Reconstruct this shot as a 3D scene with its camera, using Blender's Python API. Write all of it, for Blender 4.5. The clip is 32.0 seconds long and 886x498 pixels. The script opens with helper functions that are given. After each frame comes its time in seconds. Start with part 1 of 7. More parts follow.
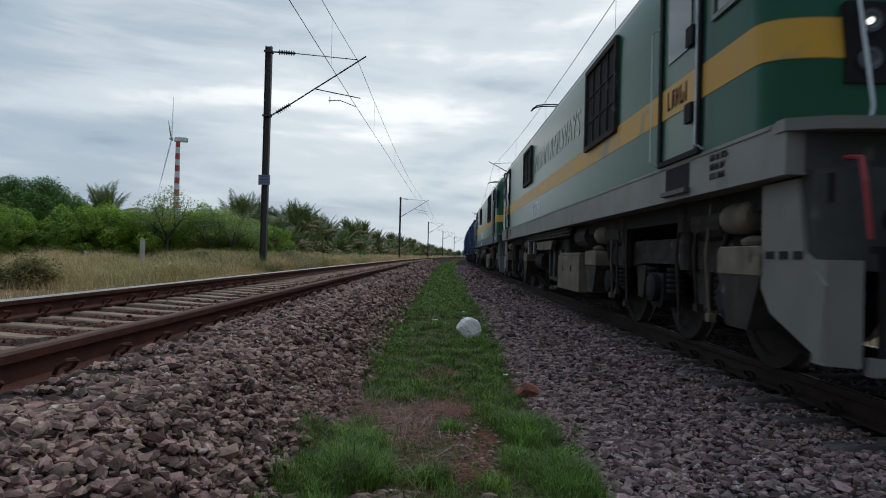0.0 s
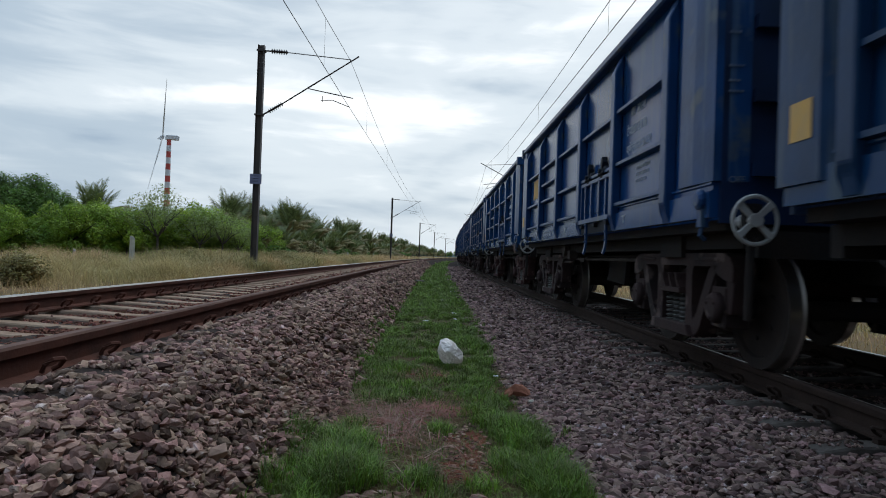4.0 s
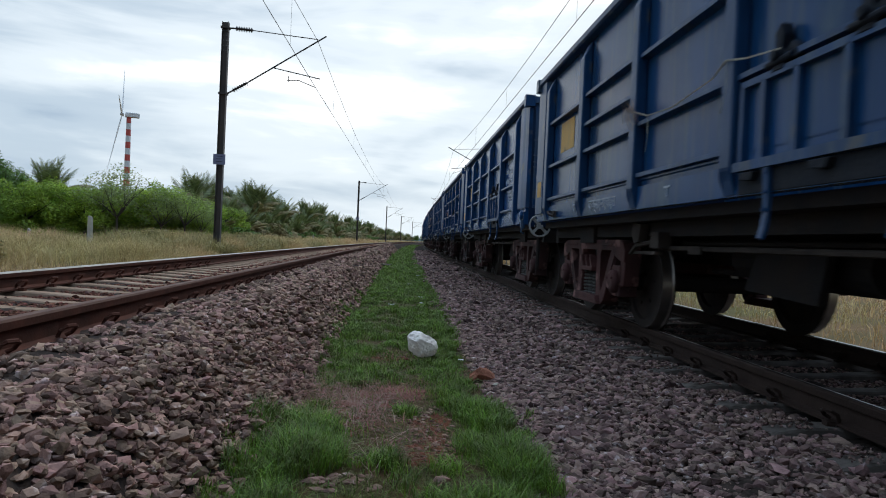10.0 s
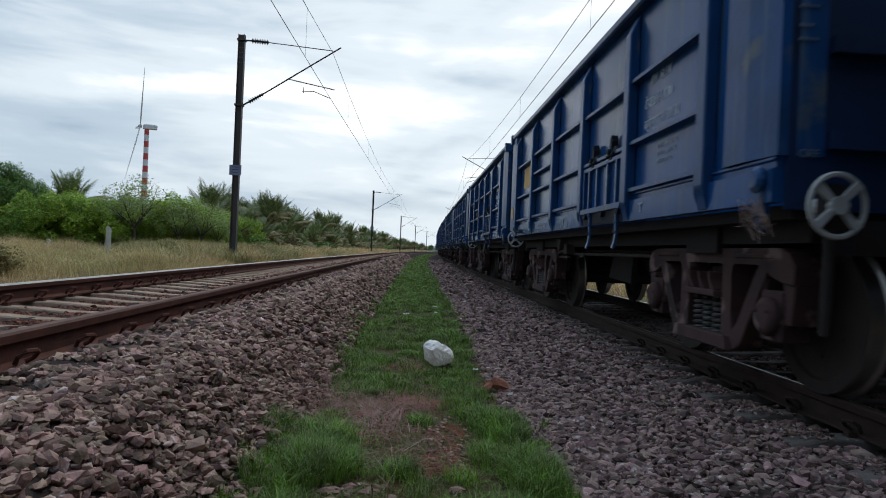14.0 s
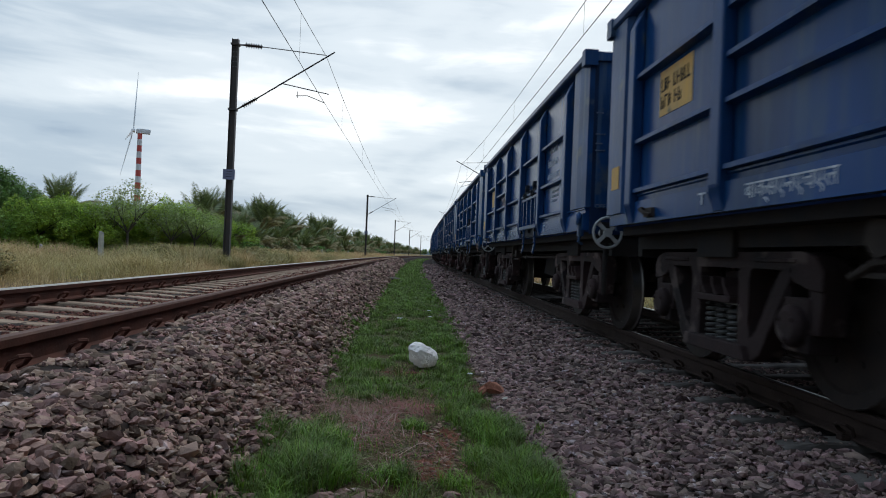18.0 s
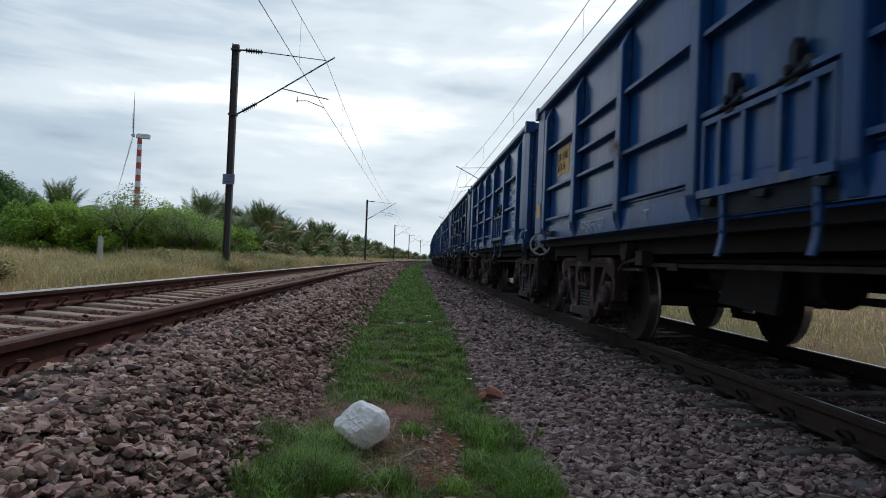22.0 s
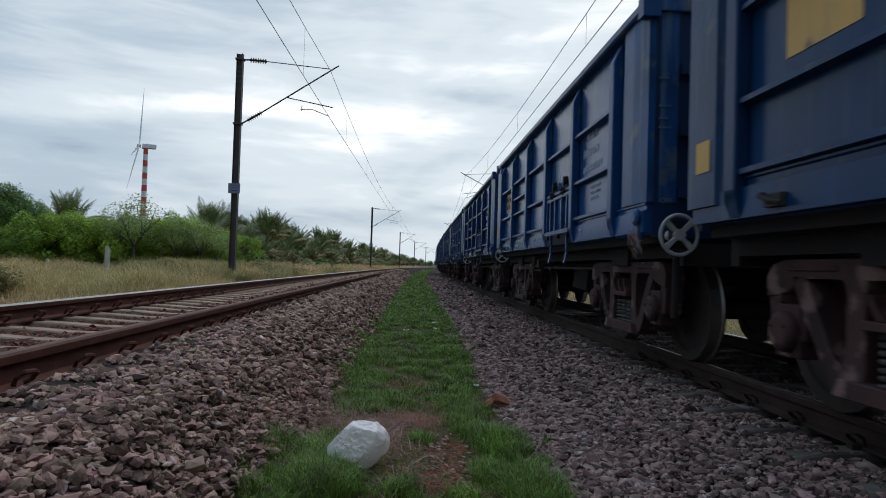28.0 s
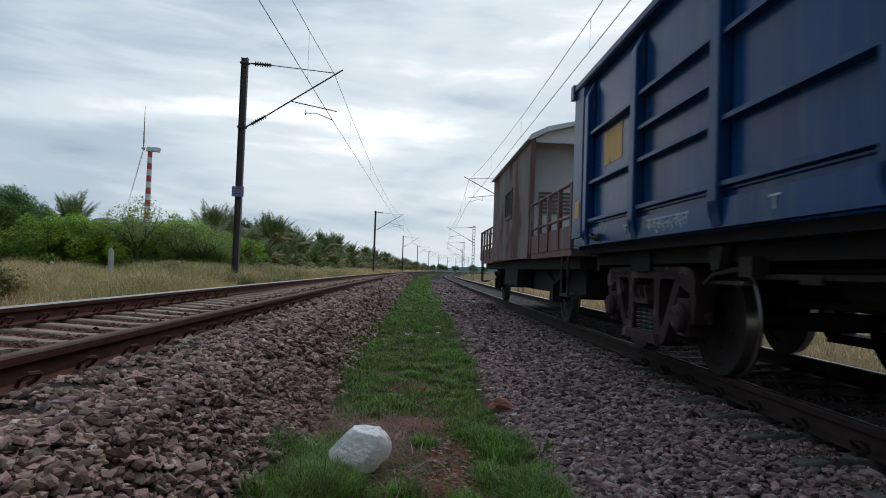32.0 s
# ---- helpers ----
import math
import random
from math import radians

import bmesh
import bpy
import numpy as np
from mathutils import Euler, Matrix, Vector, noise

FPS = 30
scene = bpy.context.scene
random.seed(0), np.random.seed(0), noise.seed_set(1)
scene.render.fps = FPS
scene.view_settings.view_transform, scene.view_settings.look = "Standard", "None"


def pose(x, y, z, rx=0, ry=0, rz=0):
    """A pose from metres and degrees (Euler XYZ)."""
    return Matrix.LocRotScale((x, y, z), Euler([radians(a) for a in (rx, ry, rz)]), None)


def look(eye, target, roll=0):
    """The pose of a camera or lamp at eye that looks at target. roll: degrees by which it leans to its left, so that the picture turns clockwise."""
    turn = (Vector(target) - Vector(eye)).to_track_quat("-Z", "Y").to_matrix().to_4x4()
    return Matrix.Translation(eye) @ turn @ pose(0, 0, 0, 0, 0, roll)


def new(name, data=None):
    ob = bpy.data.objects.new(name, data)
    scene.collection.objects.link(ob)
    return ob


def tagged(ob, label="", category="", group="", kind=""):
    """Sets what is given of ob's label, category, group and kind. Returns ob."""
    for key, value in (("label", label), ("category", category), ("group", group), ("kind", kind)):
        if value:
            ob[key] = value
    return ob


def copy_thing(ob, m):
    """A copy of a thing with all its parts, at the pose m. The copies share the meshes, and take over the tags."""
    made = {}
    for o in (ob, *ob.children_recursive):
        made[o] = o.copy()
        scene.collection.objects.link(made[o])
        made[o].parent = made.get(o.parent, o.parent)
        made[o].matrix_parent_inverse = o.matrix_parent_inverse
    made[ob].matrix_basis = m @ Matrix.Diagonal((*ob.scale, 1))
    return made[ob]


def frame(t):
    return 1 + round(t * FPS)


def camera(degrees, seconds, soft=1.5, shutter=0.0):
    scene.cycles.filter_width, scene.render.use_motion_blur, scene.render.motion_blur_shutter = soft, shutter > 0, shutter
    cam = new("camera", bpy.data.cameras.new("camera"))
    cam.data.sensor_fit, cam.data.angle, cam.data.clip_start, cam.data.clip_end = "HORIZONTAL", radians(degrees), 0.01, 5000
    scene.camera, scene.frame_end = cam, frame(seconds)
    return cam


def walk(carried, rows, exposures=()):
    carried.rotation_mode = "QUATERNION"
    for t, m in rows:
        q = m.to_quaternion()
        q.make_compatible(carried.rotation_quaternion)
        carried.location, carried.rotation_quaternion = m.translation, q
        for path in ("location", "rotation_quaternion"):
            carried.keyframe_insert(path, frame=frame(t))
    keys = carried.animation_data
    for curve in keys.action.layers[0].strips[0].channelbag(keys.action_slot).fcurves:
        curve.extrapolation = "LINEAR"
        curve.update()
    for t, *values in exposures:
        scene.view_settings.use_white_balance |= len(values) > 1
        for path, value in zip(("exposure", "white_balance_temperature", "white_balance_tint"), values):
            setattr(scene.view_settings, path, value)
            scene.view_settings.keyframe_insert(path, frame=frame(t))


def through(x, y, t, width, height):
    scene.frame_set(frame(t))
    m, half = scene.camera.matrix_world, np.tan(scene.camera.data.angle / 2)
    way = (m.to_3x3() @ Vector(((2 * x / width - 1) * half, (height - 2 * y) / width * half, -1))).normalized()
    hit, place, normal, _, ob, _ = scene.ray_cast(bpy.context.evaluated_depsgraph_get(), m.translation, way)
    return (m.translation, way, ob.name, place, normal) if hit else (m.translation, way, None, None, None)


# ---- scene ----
# Plan: z = 0 is the rail top of the train's track, y runs along the tracks away from the eye, x to the right.
EYE = (0.0, 0.0, 0.83)
BEND = 0.0004            # curvature of both tracks, to the right
TRACK_R, TRACK_L, RISE_L = 3.64, -2.72, 0.37
SPEED = 20.98            # train, metres a second


def bend(y):
    return BEND * y * y / 2


cam = camera(68.0, 32.0, soft=1.0, shutter=0.07)
LOOKS = [
    (0, -0.46, 0.55, -1.46),
    (0.5, -1.05, 0.67, -1.65),
    (1, -1.71, 0.35, -2.06),
    (1.5, -1.71, 0.14, -2.32),
    (2, -1.39, 0.18, -1.91),
    (2.5, -1.02, 0.14, -1.72),
    (4.5, -1.52, 0.77, -2.27),
    (5, -3.02, -0.49, -2.22),
    (5.5, -4.57, -0.95, -2.28),
    (6, -5.00, -0.84, -2.46),
    (6.5, -5.32, -0.71, -2.71),
    (7, -4.87, -0.54, -2.60),
    (7.5, -4.37, -0.72, -2.46),
    (8, -4.32, -0.73, -2.67),
    (8.5, -4.10, -0.68, -2.61),
    (9, -4.26, -0.53, -2.71),
    (9.5, -4.02, -0.52, -2.59),
    (10, -4.13, -0.61, -2.58),
    (10.5, -4.29, -0.60, -2.75),
    (11, -4.33, -0.60, -2.72),
    (11.5, -4.13, -0.63, -2.81),
    (12, -4.34, -0.54, -2.86),
    (12.5, -3.95, -0.27, -2.46),
    (13, -3.61, 0.16, -1.91),
    (13.5, -3.25, 0.18, -2.19),
    (14, -2.88, 0.15, -2.42),
    (14.5, -3.15, 0.31, -2.44),
    (16.5, -2.93, 0.35, -2.42),
    (17, -3.16, 0.51, -2.47),
    (17.5, -3.39, 0.55, -2.42),
    (18, -3.39, 0.54, -2.33),
    (18.5, -3.43, 0.52, -2.36),
    (19, -3.66, 0.49, -2.41),
    (19.5, -3.73, 0.63, -2.55),
    (20, -3.55, 0.82, -2.34),
    (20.5, -3.26, 0.82, -2.25),
    (21, -3.37, 0.81, -2.37),
    (21.5, -3.64, 0.76, -2.32),
    (22, -3.43, 0.97, -2.37),
    (22.5, -3.77, 1.00, -2.51),
    (23, -3.44, 1.02, -2.35),
    (23.5, -3.48, 1.01, -2.44),
    (24, -3.45, 0.92, -2.43),
    (24.5, -3.35, 0.97, -2.27),
    (25, -3.48, 1.14, -2.35),
    (25.5, -3.20, 1.25, -2.10),
    (27.5, -3.28, 1.48, -1.83),
    (28, -2.94, 1.52, -1.77),
    (28.5, -2.89, 1.57, -1.70),
    (29, -2.55, 1.64, -1.75),
    (29.5, -2.25, 1.61, -1.79),
    (30, -2.07, 1.63, -1.91),
    (30.5, -2.17, 1.56, -2.20),
    (31, -2.08, 1.73, -2.21),
    (31.5, -1.98, 1.81, -1.81),
    (32, -2.69, 1.87, -2.06),
]
EXPOSURES = [(0, 0.00), (1, 0.08), (2.5, 0.18), (5.0, 0.26), (6.0, 0.35), (12, 0.37), (14, 0.29), (18, 0.24), (25, 0.20), (28, 0.14), (32, 0.12)]
walk(cam, [(t, pose(*EYE, 90 + pitch, roll, yaw)) for t, yaw, pitch, roll in LOOKS], EXPOSURES)


# ---- light ----
def make_world():
    w = bpy.data.worlds.new("overcast_sky")
    scene.world = w
    w.use_nodes = True
    n, l = w.node_tree.nodes, w.node_tree.links
    n.clear()
    out, bg = n.new("ShaderNodeOutputWorld"), n.new("ShaderNodeBackground")
    sky = n.new("ShaderNodeTexSky")
    sky.sky_type, sky.sun_disc = "NISHITA", False
    sky.sun_elevation, sky.sun_rotation = radians(48), radians(20)
    sky.dust_density, sky.air_density = 3.0, 1.2
    co = n.new("ShaderNodeTexCoord")

    def cloud(scale, place, size, detail, rough, distort):
        mp, t = n.new("ShaderNodeMapping"), n.new("ShaderNodeTexNoise")
        mp.inputs["Scale"].default_value, mp.inputs["Location"].default_value = scale, place
        t.inputs["Scale"].default_value, t.inputs["Detail"].default_value = size, detail
        t.inputs["Roughness"].default_value, t.inputs["Distortion"].default_value = rough, distort
        l.new(co.outputs["Generated"], mp.inputs["Vector"])
        l.new(mp.outputs["Vector"], t.inputs["Vector"])
        return t.outputs["Fac"]

    def maths(op, a, b, c=None):
        m = n.new("ShaderNodeMath")
        m.operation = op
        for i, v in enumerate((a, b, c)):
            if isinstance(v, (int, float)):
                m.inputs[i].default_value = v
            elif v is not None:
                l.new(v, m.inputs[i])
        return m.outputs[0]
    # wide cloud banks, flattened towards the skyline, and a brighter patch where the sun stands behind them
    banks = cloud((1.0, 1.0, 4.5), (0.35, 0.62, 0.2), 1.5, 4, 0.5, 0.5)
    wisps = cloud((1.3, 1.3, 7.0), (0.1, 0.3, 0.7), 3.4, 6, 0.55, 0.4)
    dot = n.new("ShaderNodeVectorMath")
    dot.operation = "DOT_PRODUCT"
    dot.inputs[1].default_value = Vector((0.03, 0.90, 0.44)).normalized()
    l.new(co.outputs["Generated"], dot.inputs[0])
    near_sun = n.new("ShaderNodeMapRange")
    near_sun.interpolation_type = "SMOOTHSTEP"
    near_sun.inputs["From Min"].default_value, near_sun.inputs["From Max"].default_value = 0.76, 0.995
    l.new(dot.outputs["Value"], near_sun.inputs["Value"])
    f = maths("MULTIPLY_ADD", wisps, 0.45, banks)
    f = maths("MULTIPLY_ADD", near_sun.outputs["Result"], 0.30, f)
    up, low = n.new("ShaderNodeSeparateXYZ"), n.new("ShaderNodeMapRange")
    low.inputs["From Min"].default_value, low.inputs["From Max"].default_value = 0.0, 0.42
    low.inputs["To Min"].default_value, low.inputs["To Max"].default_value = 0.14, -0.14
    l.new(co.outputs["Generated"], up.inputs["Vector"])
    l.new(up.outputs["Z"], low.inputs["Value"])
    f = maths("ADD", f, low.outputs["Result"])
    f = maths("MULTIPLY", f, 0.787)
    ramp = n.new("ShaderNodeValToRGB")
    ramp.color_ramp.interpolation = "EASE"
    e = ramp.color_ramp.elements
    e[0].position, e[0].color = 0.49, (3.3, 4.5, 6.0, 1)
    e[1].position, e[1].color = 0.92, (12.4, 12.9, 13.2, 1)
    m = e.new(0.64)
    m.color = (5.4, 6.6, 7.8, 1)
    m = e.new(0.80)
    m.color = (8.3, 9.3, 10.1, 1)
    mix = n.new("ShaderNodeMix")
    mix.data_type, mix.inputs["Factor"].default_value = "RGBA", 0.93
    l.new(f, ramp.inputs["Fac"])
    l.new(sky.outputs["Color"], mix.inputs["A"])
    l.new(ramp.outputs["Color"], mix.inputs["B"])
    # an overcast sky is brightest overhead and dimmest on the side away from the sun
    over, away, both = n.new("ShaderNodeMapRange"), n.new("ShaderNodeMapRange"), n.new("ShaderNodeVectorMath")
    over.interpolation_type = away.interpolation_type = "SMOOTHSTEP"
    over.inputs["From Min"].default_value, over.inputs["From Max"].default_value = 0.40, 0.95
    over.inputs["To Min"].default_value, over.inputs["To Max"].default_value = 1.0, 2.8
    away.inputs["From Min"].default_value, away.inputs["From Max"].default_value = -0.7, 0.55
    away.inputs["To Min"].default_value, away.inputs["To Max"].default_value = 0.55, 1.0
    l.new(up.outputs["Z"], over.inputs["Value"])
    l.new(dot.outputs["Value"], away.inputs["Value"])
    both.operation = "SCALE"
    l.new(mix.outputs["Result"], both.inputs[0])
    l.new(maths("MULTIPLY", over.outputs["Result"], away.outputs["Result"]), both.inputs["Scale"])
    l.new(both.outputs["Vector"], bg.inputs["Color"])
    bg.inputs["Strength"].default_value = 0.080
    l.new(bg.outputs[0], out.inputs[0])


make_world()
sun_data = bpy.data.lights.new("sun", "SUN")
sun_data.energy, sun_data.angle, sun_data.color = 0.6, radians(25), (1.0, 0.95, 0.88)
sun = new("sun", sun_data)
sun.matrix_world = look((30, 60, 90), (0, 0, 0))


# ---- materials ----
def shade(name, color, rough=0.7, metal=0.0, second=None, scale=3.0, amount=0.5, bump=0.0, bump_scale=40.0, wear=None, wear_at=0.62,
          wear_scale=2.0, tint=False, island=0.0, obj=0.0, coords="Object", stretch=(1, 1, 1), spec=0.5, through=0.0, streak=None):
    """A procedural surface: two colours mixed by noise, worn patches, fine relief."""
    m = bpy.data.materials.new(name)
    m.use_nodes = True
    n, l = m.node_tree.nodes, m.node_tree.links
    b = n["Principled BSDF"]
    b.inputs["Roughness"].default_value, b.inputs["Metallic"].default_value = rough, metal
    b.inputs["Specular IOR Level"].default_value = spec
    tc, mp = n.new("ShaderNodeTexCoord"), n.new("ShaderNodeMapping")
    mp.inputs["Scale"].default_value = stretch
    l.new(tc.outputs[coords], mp.inputs["Vector"])

    def noisy(s, detail=5.0):
        t = n.new("ShaderNodeTexNoise")
        t.inputs["Scale"].default_value, t.inputs["Detail"].default_value = s, detail
        l.new(mp.outputs["Vector"], t.inputs["Vector"])
        return t.outputs["Fac"]

    def mixed(fac, a, c, mode="MIX"):
        x = n.new("ShaderNodeMix")
        x.data_type, x.blend_type = "RGBA", mode
        for key, v in (("Factor", fac), ("A", a), ("B", c)):
            if isinstance(v, (int, float)):
                x.inputs[key].default_value = v
            elif isinstance(v, tuple):
                x.inputs[key].default_value = (*v, 1) if len(v) == 3 else v
            else:
                l.new(v, x.inputs[key])
        return x.outputs["Result"]

    def ramped(v, lo, hi):
        r = n.new("ShaderNodeMapRange")
        r.inputs["From Min"].default_value, r.inputs["From Max"].default_value = lo, hi
        l.new(v, r.inputs["Value"])
        return r.outputs["Result"]

    col = mixed(0.0, color, color)
    second = second or tuple(c * 0.72 for c in color)
    f = n.new("ShaderNodeMath")
    f.operation = "MULTIPLY"
    l.new(ramped(noisy(scale), 0.3, 0.7), f.inputs[0])
    f.inputs[1].default_value = amount
    col = mixed(f.outputs[0], col, second)
    if wear:
        col = mixed(ramped(noisy(wear_scale, 8.0), wear_at, wear_at + 0.08), col, wear)
    if streak:
        flow, long = n.new("ShaderNodeTexNoise"), n.new("ShaderNodeMapping")
        long.inputs["Scale"].default_value = (1, 1, 0.07)
        flow.inputs["Scale"].default_value, flow.inputs["Detail"].default_value = 11.0, 6.0
        l.new(tc.outputs[coords], long.inputs["Vector"])
        l.new(long.outputs["Vector"], flow.inputs["Vector"])
        col = mixed(ramped(flow.outputs["Fac"], 0.54, 0.78), col, streak)
    if tint:
        oi = n.new("ShaderNodeObjectInfo")
        col = mixed(1.0, col, oi.outputs["Color"], "MULTIPLY")
    if island or obj:
        if island:
            src = n.new("ShaderNodeNewGeometry").outputs["Random Per Island"]
        else:
            src = n.new("ShaderNodeObjectInfo").outputs["Random"]
        r = n.new("ShaderNodeMapRange")
        k = island or obj
        r.inputs["To Min"].default_value, r.inputs["To Max"].default_value = 1 - k, 1 + k
        l.new(src, r.inputs["Value"])
        h = n.new("ShaderNodeHueSaturation")
        l.new(r.outputs["Result"], h.inputs["Value"])
        r2 = n.new("ShaderNodeMapRange")
        r2.inputs["From Min"].default_value, r2.inputs["From Max"].default_value = 0, 1
        r2.inputs["To Min"].default_value, r2.inputs["To Max"].default_value = 0.5 - 0.04 * k, 0.5 + 0.03 * k
        frac = n.new("ShaderNodeMath")
        frac.operation = "FRACT"
        mul = n.new("ShaderNodeMath")
        mul.operation, mul.inputs[1].default_value = "MULTIPLY", 7.31
        l.new(src, mul.inputs[0])
        l.new(mul.outputs[0], frac.inputs[0])
        l.new(frac.outputs[0], r2.inputs["Value"])
        l.new(r2.outputs["Result"], h.inputs["Hue"])
        l.new(col, h.inputs["Color"])
        col = h.outputs["Color"]
    l.new(col, b.inputs["Base Color"])
    if bump:
        bp = n.new("ShaderNodeBump")
        bp.inputs["Strength"].default_value, bp.inputs["Distance"].default_value = min(bump, 1.0), 0.02
        l.new(noisy(bump_scale), bp.inputs["Height"])
        l.new(bp.outputs["Normal"], b.inputs["Normal"])
    if through:
        tr = n.new("ShaderNodeBsdfTranslucent")
        l.new(col, tr.inputs["Color"])
        mx = n.new("ShaderNodeMixShader")
        mx.inputs["Fac"].default_value = through
        l.new(b.outputs[0], mx.inputs[1])
        l.new(tr.outputs[0], mx.inputs[2])
        l.new(mx.outputs[0], n["Material Output"].inputs["Surface"])
    return m


def glow(name, color, power):
    m = bpy.data.materials.new(name)
    m.use_nodes = True
    b = m.node_tree.nodes["Principled BSDF"]
    b.inputs["Base Color"].default_value = (*color, 1)
    b.inputs["Emission Color"].default_value, b.inputs["Emission Strength"].default_value = (*color, 1), power
    return m


BLUE = shade("wagon_blue_paint", (0.00915, 0.0671, 0.224), 0.22, spec=0.14, second=(0.00915, 0.0362, 0.0957), scale=0.9, amount=1.0, wear=(0.0428, 0.0886, 0.157),
             wear_at=0.60, wear_scale=2.0, bump=0.05, bump_scale=3.0, tint=True, stretch=(1, 1, 0.35), streak=(0.0534, 0.0966, 0.157))
BLUE_DARK = shade("wagon_blue_ribs", (0.0115, 0.0622, 0.188), 0.34, spec=0.15, second=(0.0115, 0.035, 0.0883), scale=2.5, amount=0.8, wear=(0.072, 0.0907, 0.116),
                  wear_at=0.59, wear_scale=3, bump=0.1, bump_scale=15, tint=True, streak=(0.0864, 0.13, 0.182))
# Darker blue for the ends: the shade between wagons is in this colour.
ENDBLUE = shade("shaded_end_blue", (0.006, 0.024, 0.075), 0.6, spec=0.2, second=(0.006, 0.012, 0.03), scale=2.0, amount=0.9, tint=True)
GRIME = shade("grimy_blue_black", (0.007, 0.011, 0.020), 0.7, spec=0.15, second=(0.022, 0.024, 0.028), scale=6, amount=0.8, bump=0.3, bump_scale=40)
DUSTY = shade("dust_covered_lettering", (0.26, 0.32, 0.29), 0.3, spec=0.28, second=(0.10, 0.16, 0.13), scale=5, amount=1.0)
DIM = shade("dim_stencil_white", (0.16, 0.19, 0.25), 0.6, spec=0.2, second=(0.07, 0.09, 0.14), scale=9, amount=1.0)
FADED = shade("faded_white_lettering", (0.64, 0.66, 0.69), 0.6, spec=0.3, second=(0.24, 0.28, 0.35), scale=9, amount=1.0)
BLACK = shade("underframe_black", (0.0213, 0.0206, 0.0225), 0.8, spec=0.12, second=(0.0325, 0.025, 0.0213), scale=4, amount=0.9, bump=0.2, bump_scale=30)
BOGIE = shade("bogie_rust_brown", (0.0796, 0.0404, 0.0372), 0.8, spec=0.2, second=(0.0265, 0.0181, 0.0181), scale=2.2, amount=0.95, wear=(0.166, 0.106, 0.0956), wear_at=0.58,
              wear_scale=4, bump=0.3, bump_scale=35, tint=True)
UNDER = shade("grimy_running_gear", (0.034, 0.028, 0.025), 0.85, spec=0.12, second=(0.075, 0.060, 0.051), scale=5, amount=0.85, wear=(0.15, 0.12, 0.10), wear_at=0.63, wear_scale=6, bump=0.2, bump_scale=30)
TANK = shade("dusty_tank_plate", (0.0892, 0.0892, 0.0833), 0.75, spec=0.15, second=(0.0425, 0.0408, 0.0374), scale=2.2, amount=0.9, wear=(0.145, 0.128, 0.106), wear_at=0.62, wear_scale=3, bump=0.1, tint=True)
BEIGE = shade("dusty_beige_paint", (0.23, 0.183, 0.123), 0.8, spec=0.15, second=(0.106, 0.085, 0.0638), scale=4, amount=0.9, wear=(0.0765, 0.0595, 0.0425), wear_at=0.62, wear_scale=3)
STEEL = shade("bright_steel", (0.50, 0.47, 0.44), 0.28, 0.9, second=(0.30, 0.26, 0.23), scale=6, amount=0.6)
WHEEL = shade("wheel_steel", (0.0288, 0.0234, 0.0216), 0.7, 0.1, spec=0.2, second=(0.054, 0.0378, 0.0306), scale=6, amount=0.7, bump=0.1)
YELLOW = shade("faded_yellow_plate", (0.70, 0.40, 0.11), 0.7, spec=0.2, second=(0.54, 0.36, 0.17), scale=5, amount=0.9, wear=(0.16, 0.13, 0.10), wear_at=0.62,
               wear_scale=5, streak=(0.40, 0.28, 0.15))
WHITE = shade("white_paint", (0.84, 0.85, 0.86), 0.28, spec=0.6, second=(0.6, 0.62, 0.65), scale=14, amount=0.9)
GREYPART = shade("grey_casting", (0.085, 0.082, 0.078), 0.6, second=(0.04, 0.036, 0.033), scale=6, amount=0.8)
LGREEN = shade("loco_green", (0.0068, 0.085, 0.0357), 0.28, spec=0.28, second=(0.0153, 0.0723, 0.0365), scale=0.9, amount=0.9, wear=(0.0298, 0.0765, 0.0578), wear_at=0.62,
               wear_scale=1.1, bump=0.05, bump_scale=6, tint=True, stretch=(1, 1, 0.5))
LGREY = shade("loco_grey", (0.204, 0.204, 0.197), 0.5, spec=0.3, second=(0.132, 0.129, 0.124), scale=1.5, amount=0.8, wear=(0.128, 0.119, 0.102), wear_at=0.62, tint=True)
LYELLOW = shade("loco_yellow_band", (0.663, 0.332, 0.0298), 0.45, spec=0.2, second=(0.527, 0.306, 0.085), scale=1.4, amount=0.9, wear=(0.357, 0.264, 0.136), wear_at=0.62)
LROOF = shade("loco_roof_grey", (0.136, 0.14, 0.136), 0.6, second=(0.0765, 0.0765, 0.0723), scale=2, amount=0.8)
GLASS = shade("dark_cab_glass", (0.015, 0.02, 0.024), 0.06, spec=0.8, amount=0.2)
LAMP = glow("headlamp_glow", (1.0, 0.97, 0.92), 1.6)
LENS = shade("lamp_lens", (0.09, 0.095, 0.10), 0.12)
RED = shade("red_pipe", (0.35, 0.03, 0.035), 0.5)
VANBROWN = shade("van_oxide_red", (0.14, 0.05, 0.04), 0.75, second=(0.16, 0.10, 0.085), scale=1.6, amount=0.9, wear=(0.2, 0.15, 0.13), wear_at=0.58,
                 wear_scale=2.2, bump=0.15, stretch=(1, 1, 0.4))
VANGREY = shade("van_dusty_brown", (0.215, 0.180, 0.160), 0.8, spec=0.2, second=(0.12, 0.085, 0.075), scale=1.1, amount=0.9, wear=(0.105, 0.042, 0.035), wear_at=0.53,
                wear_scale=1.1, bump=0.1, stretch=(1, 1, 0.6))
VANWHITE = shade("van_cream_wall", (0.74, 0.73, 0.68), 0.7, second=(0.55, 0.53, 0.48), scale=2, amount=0.7)
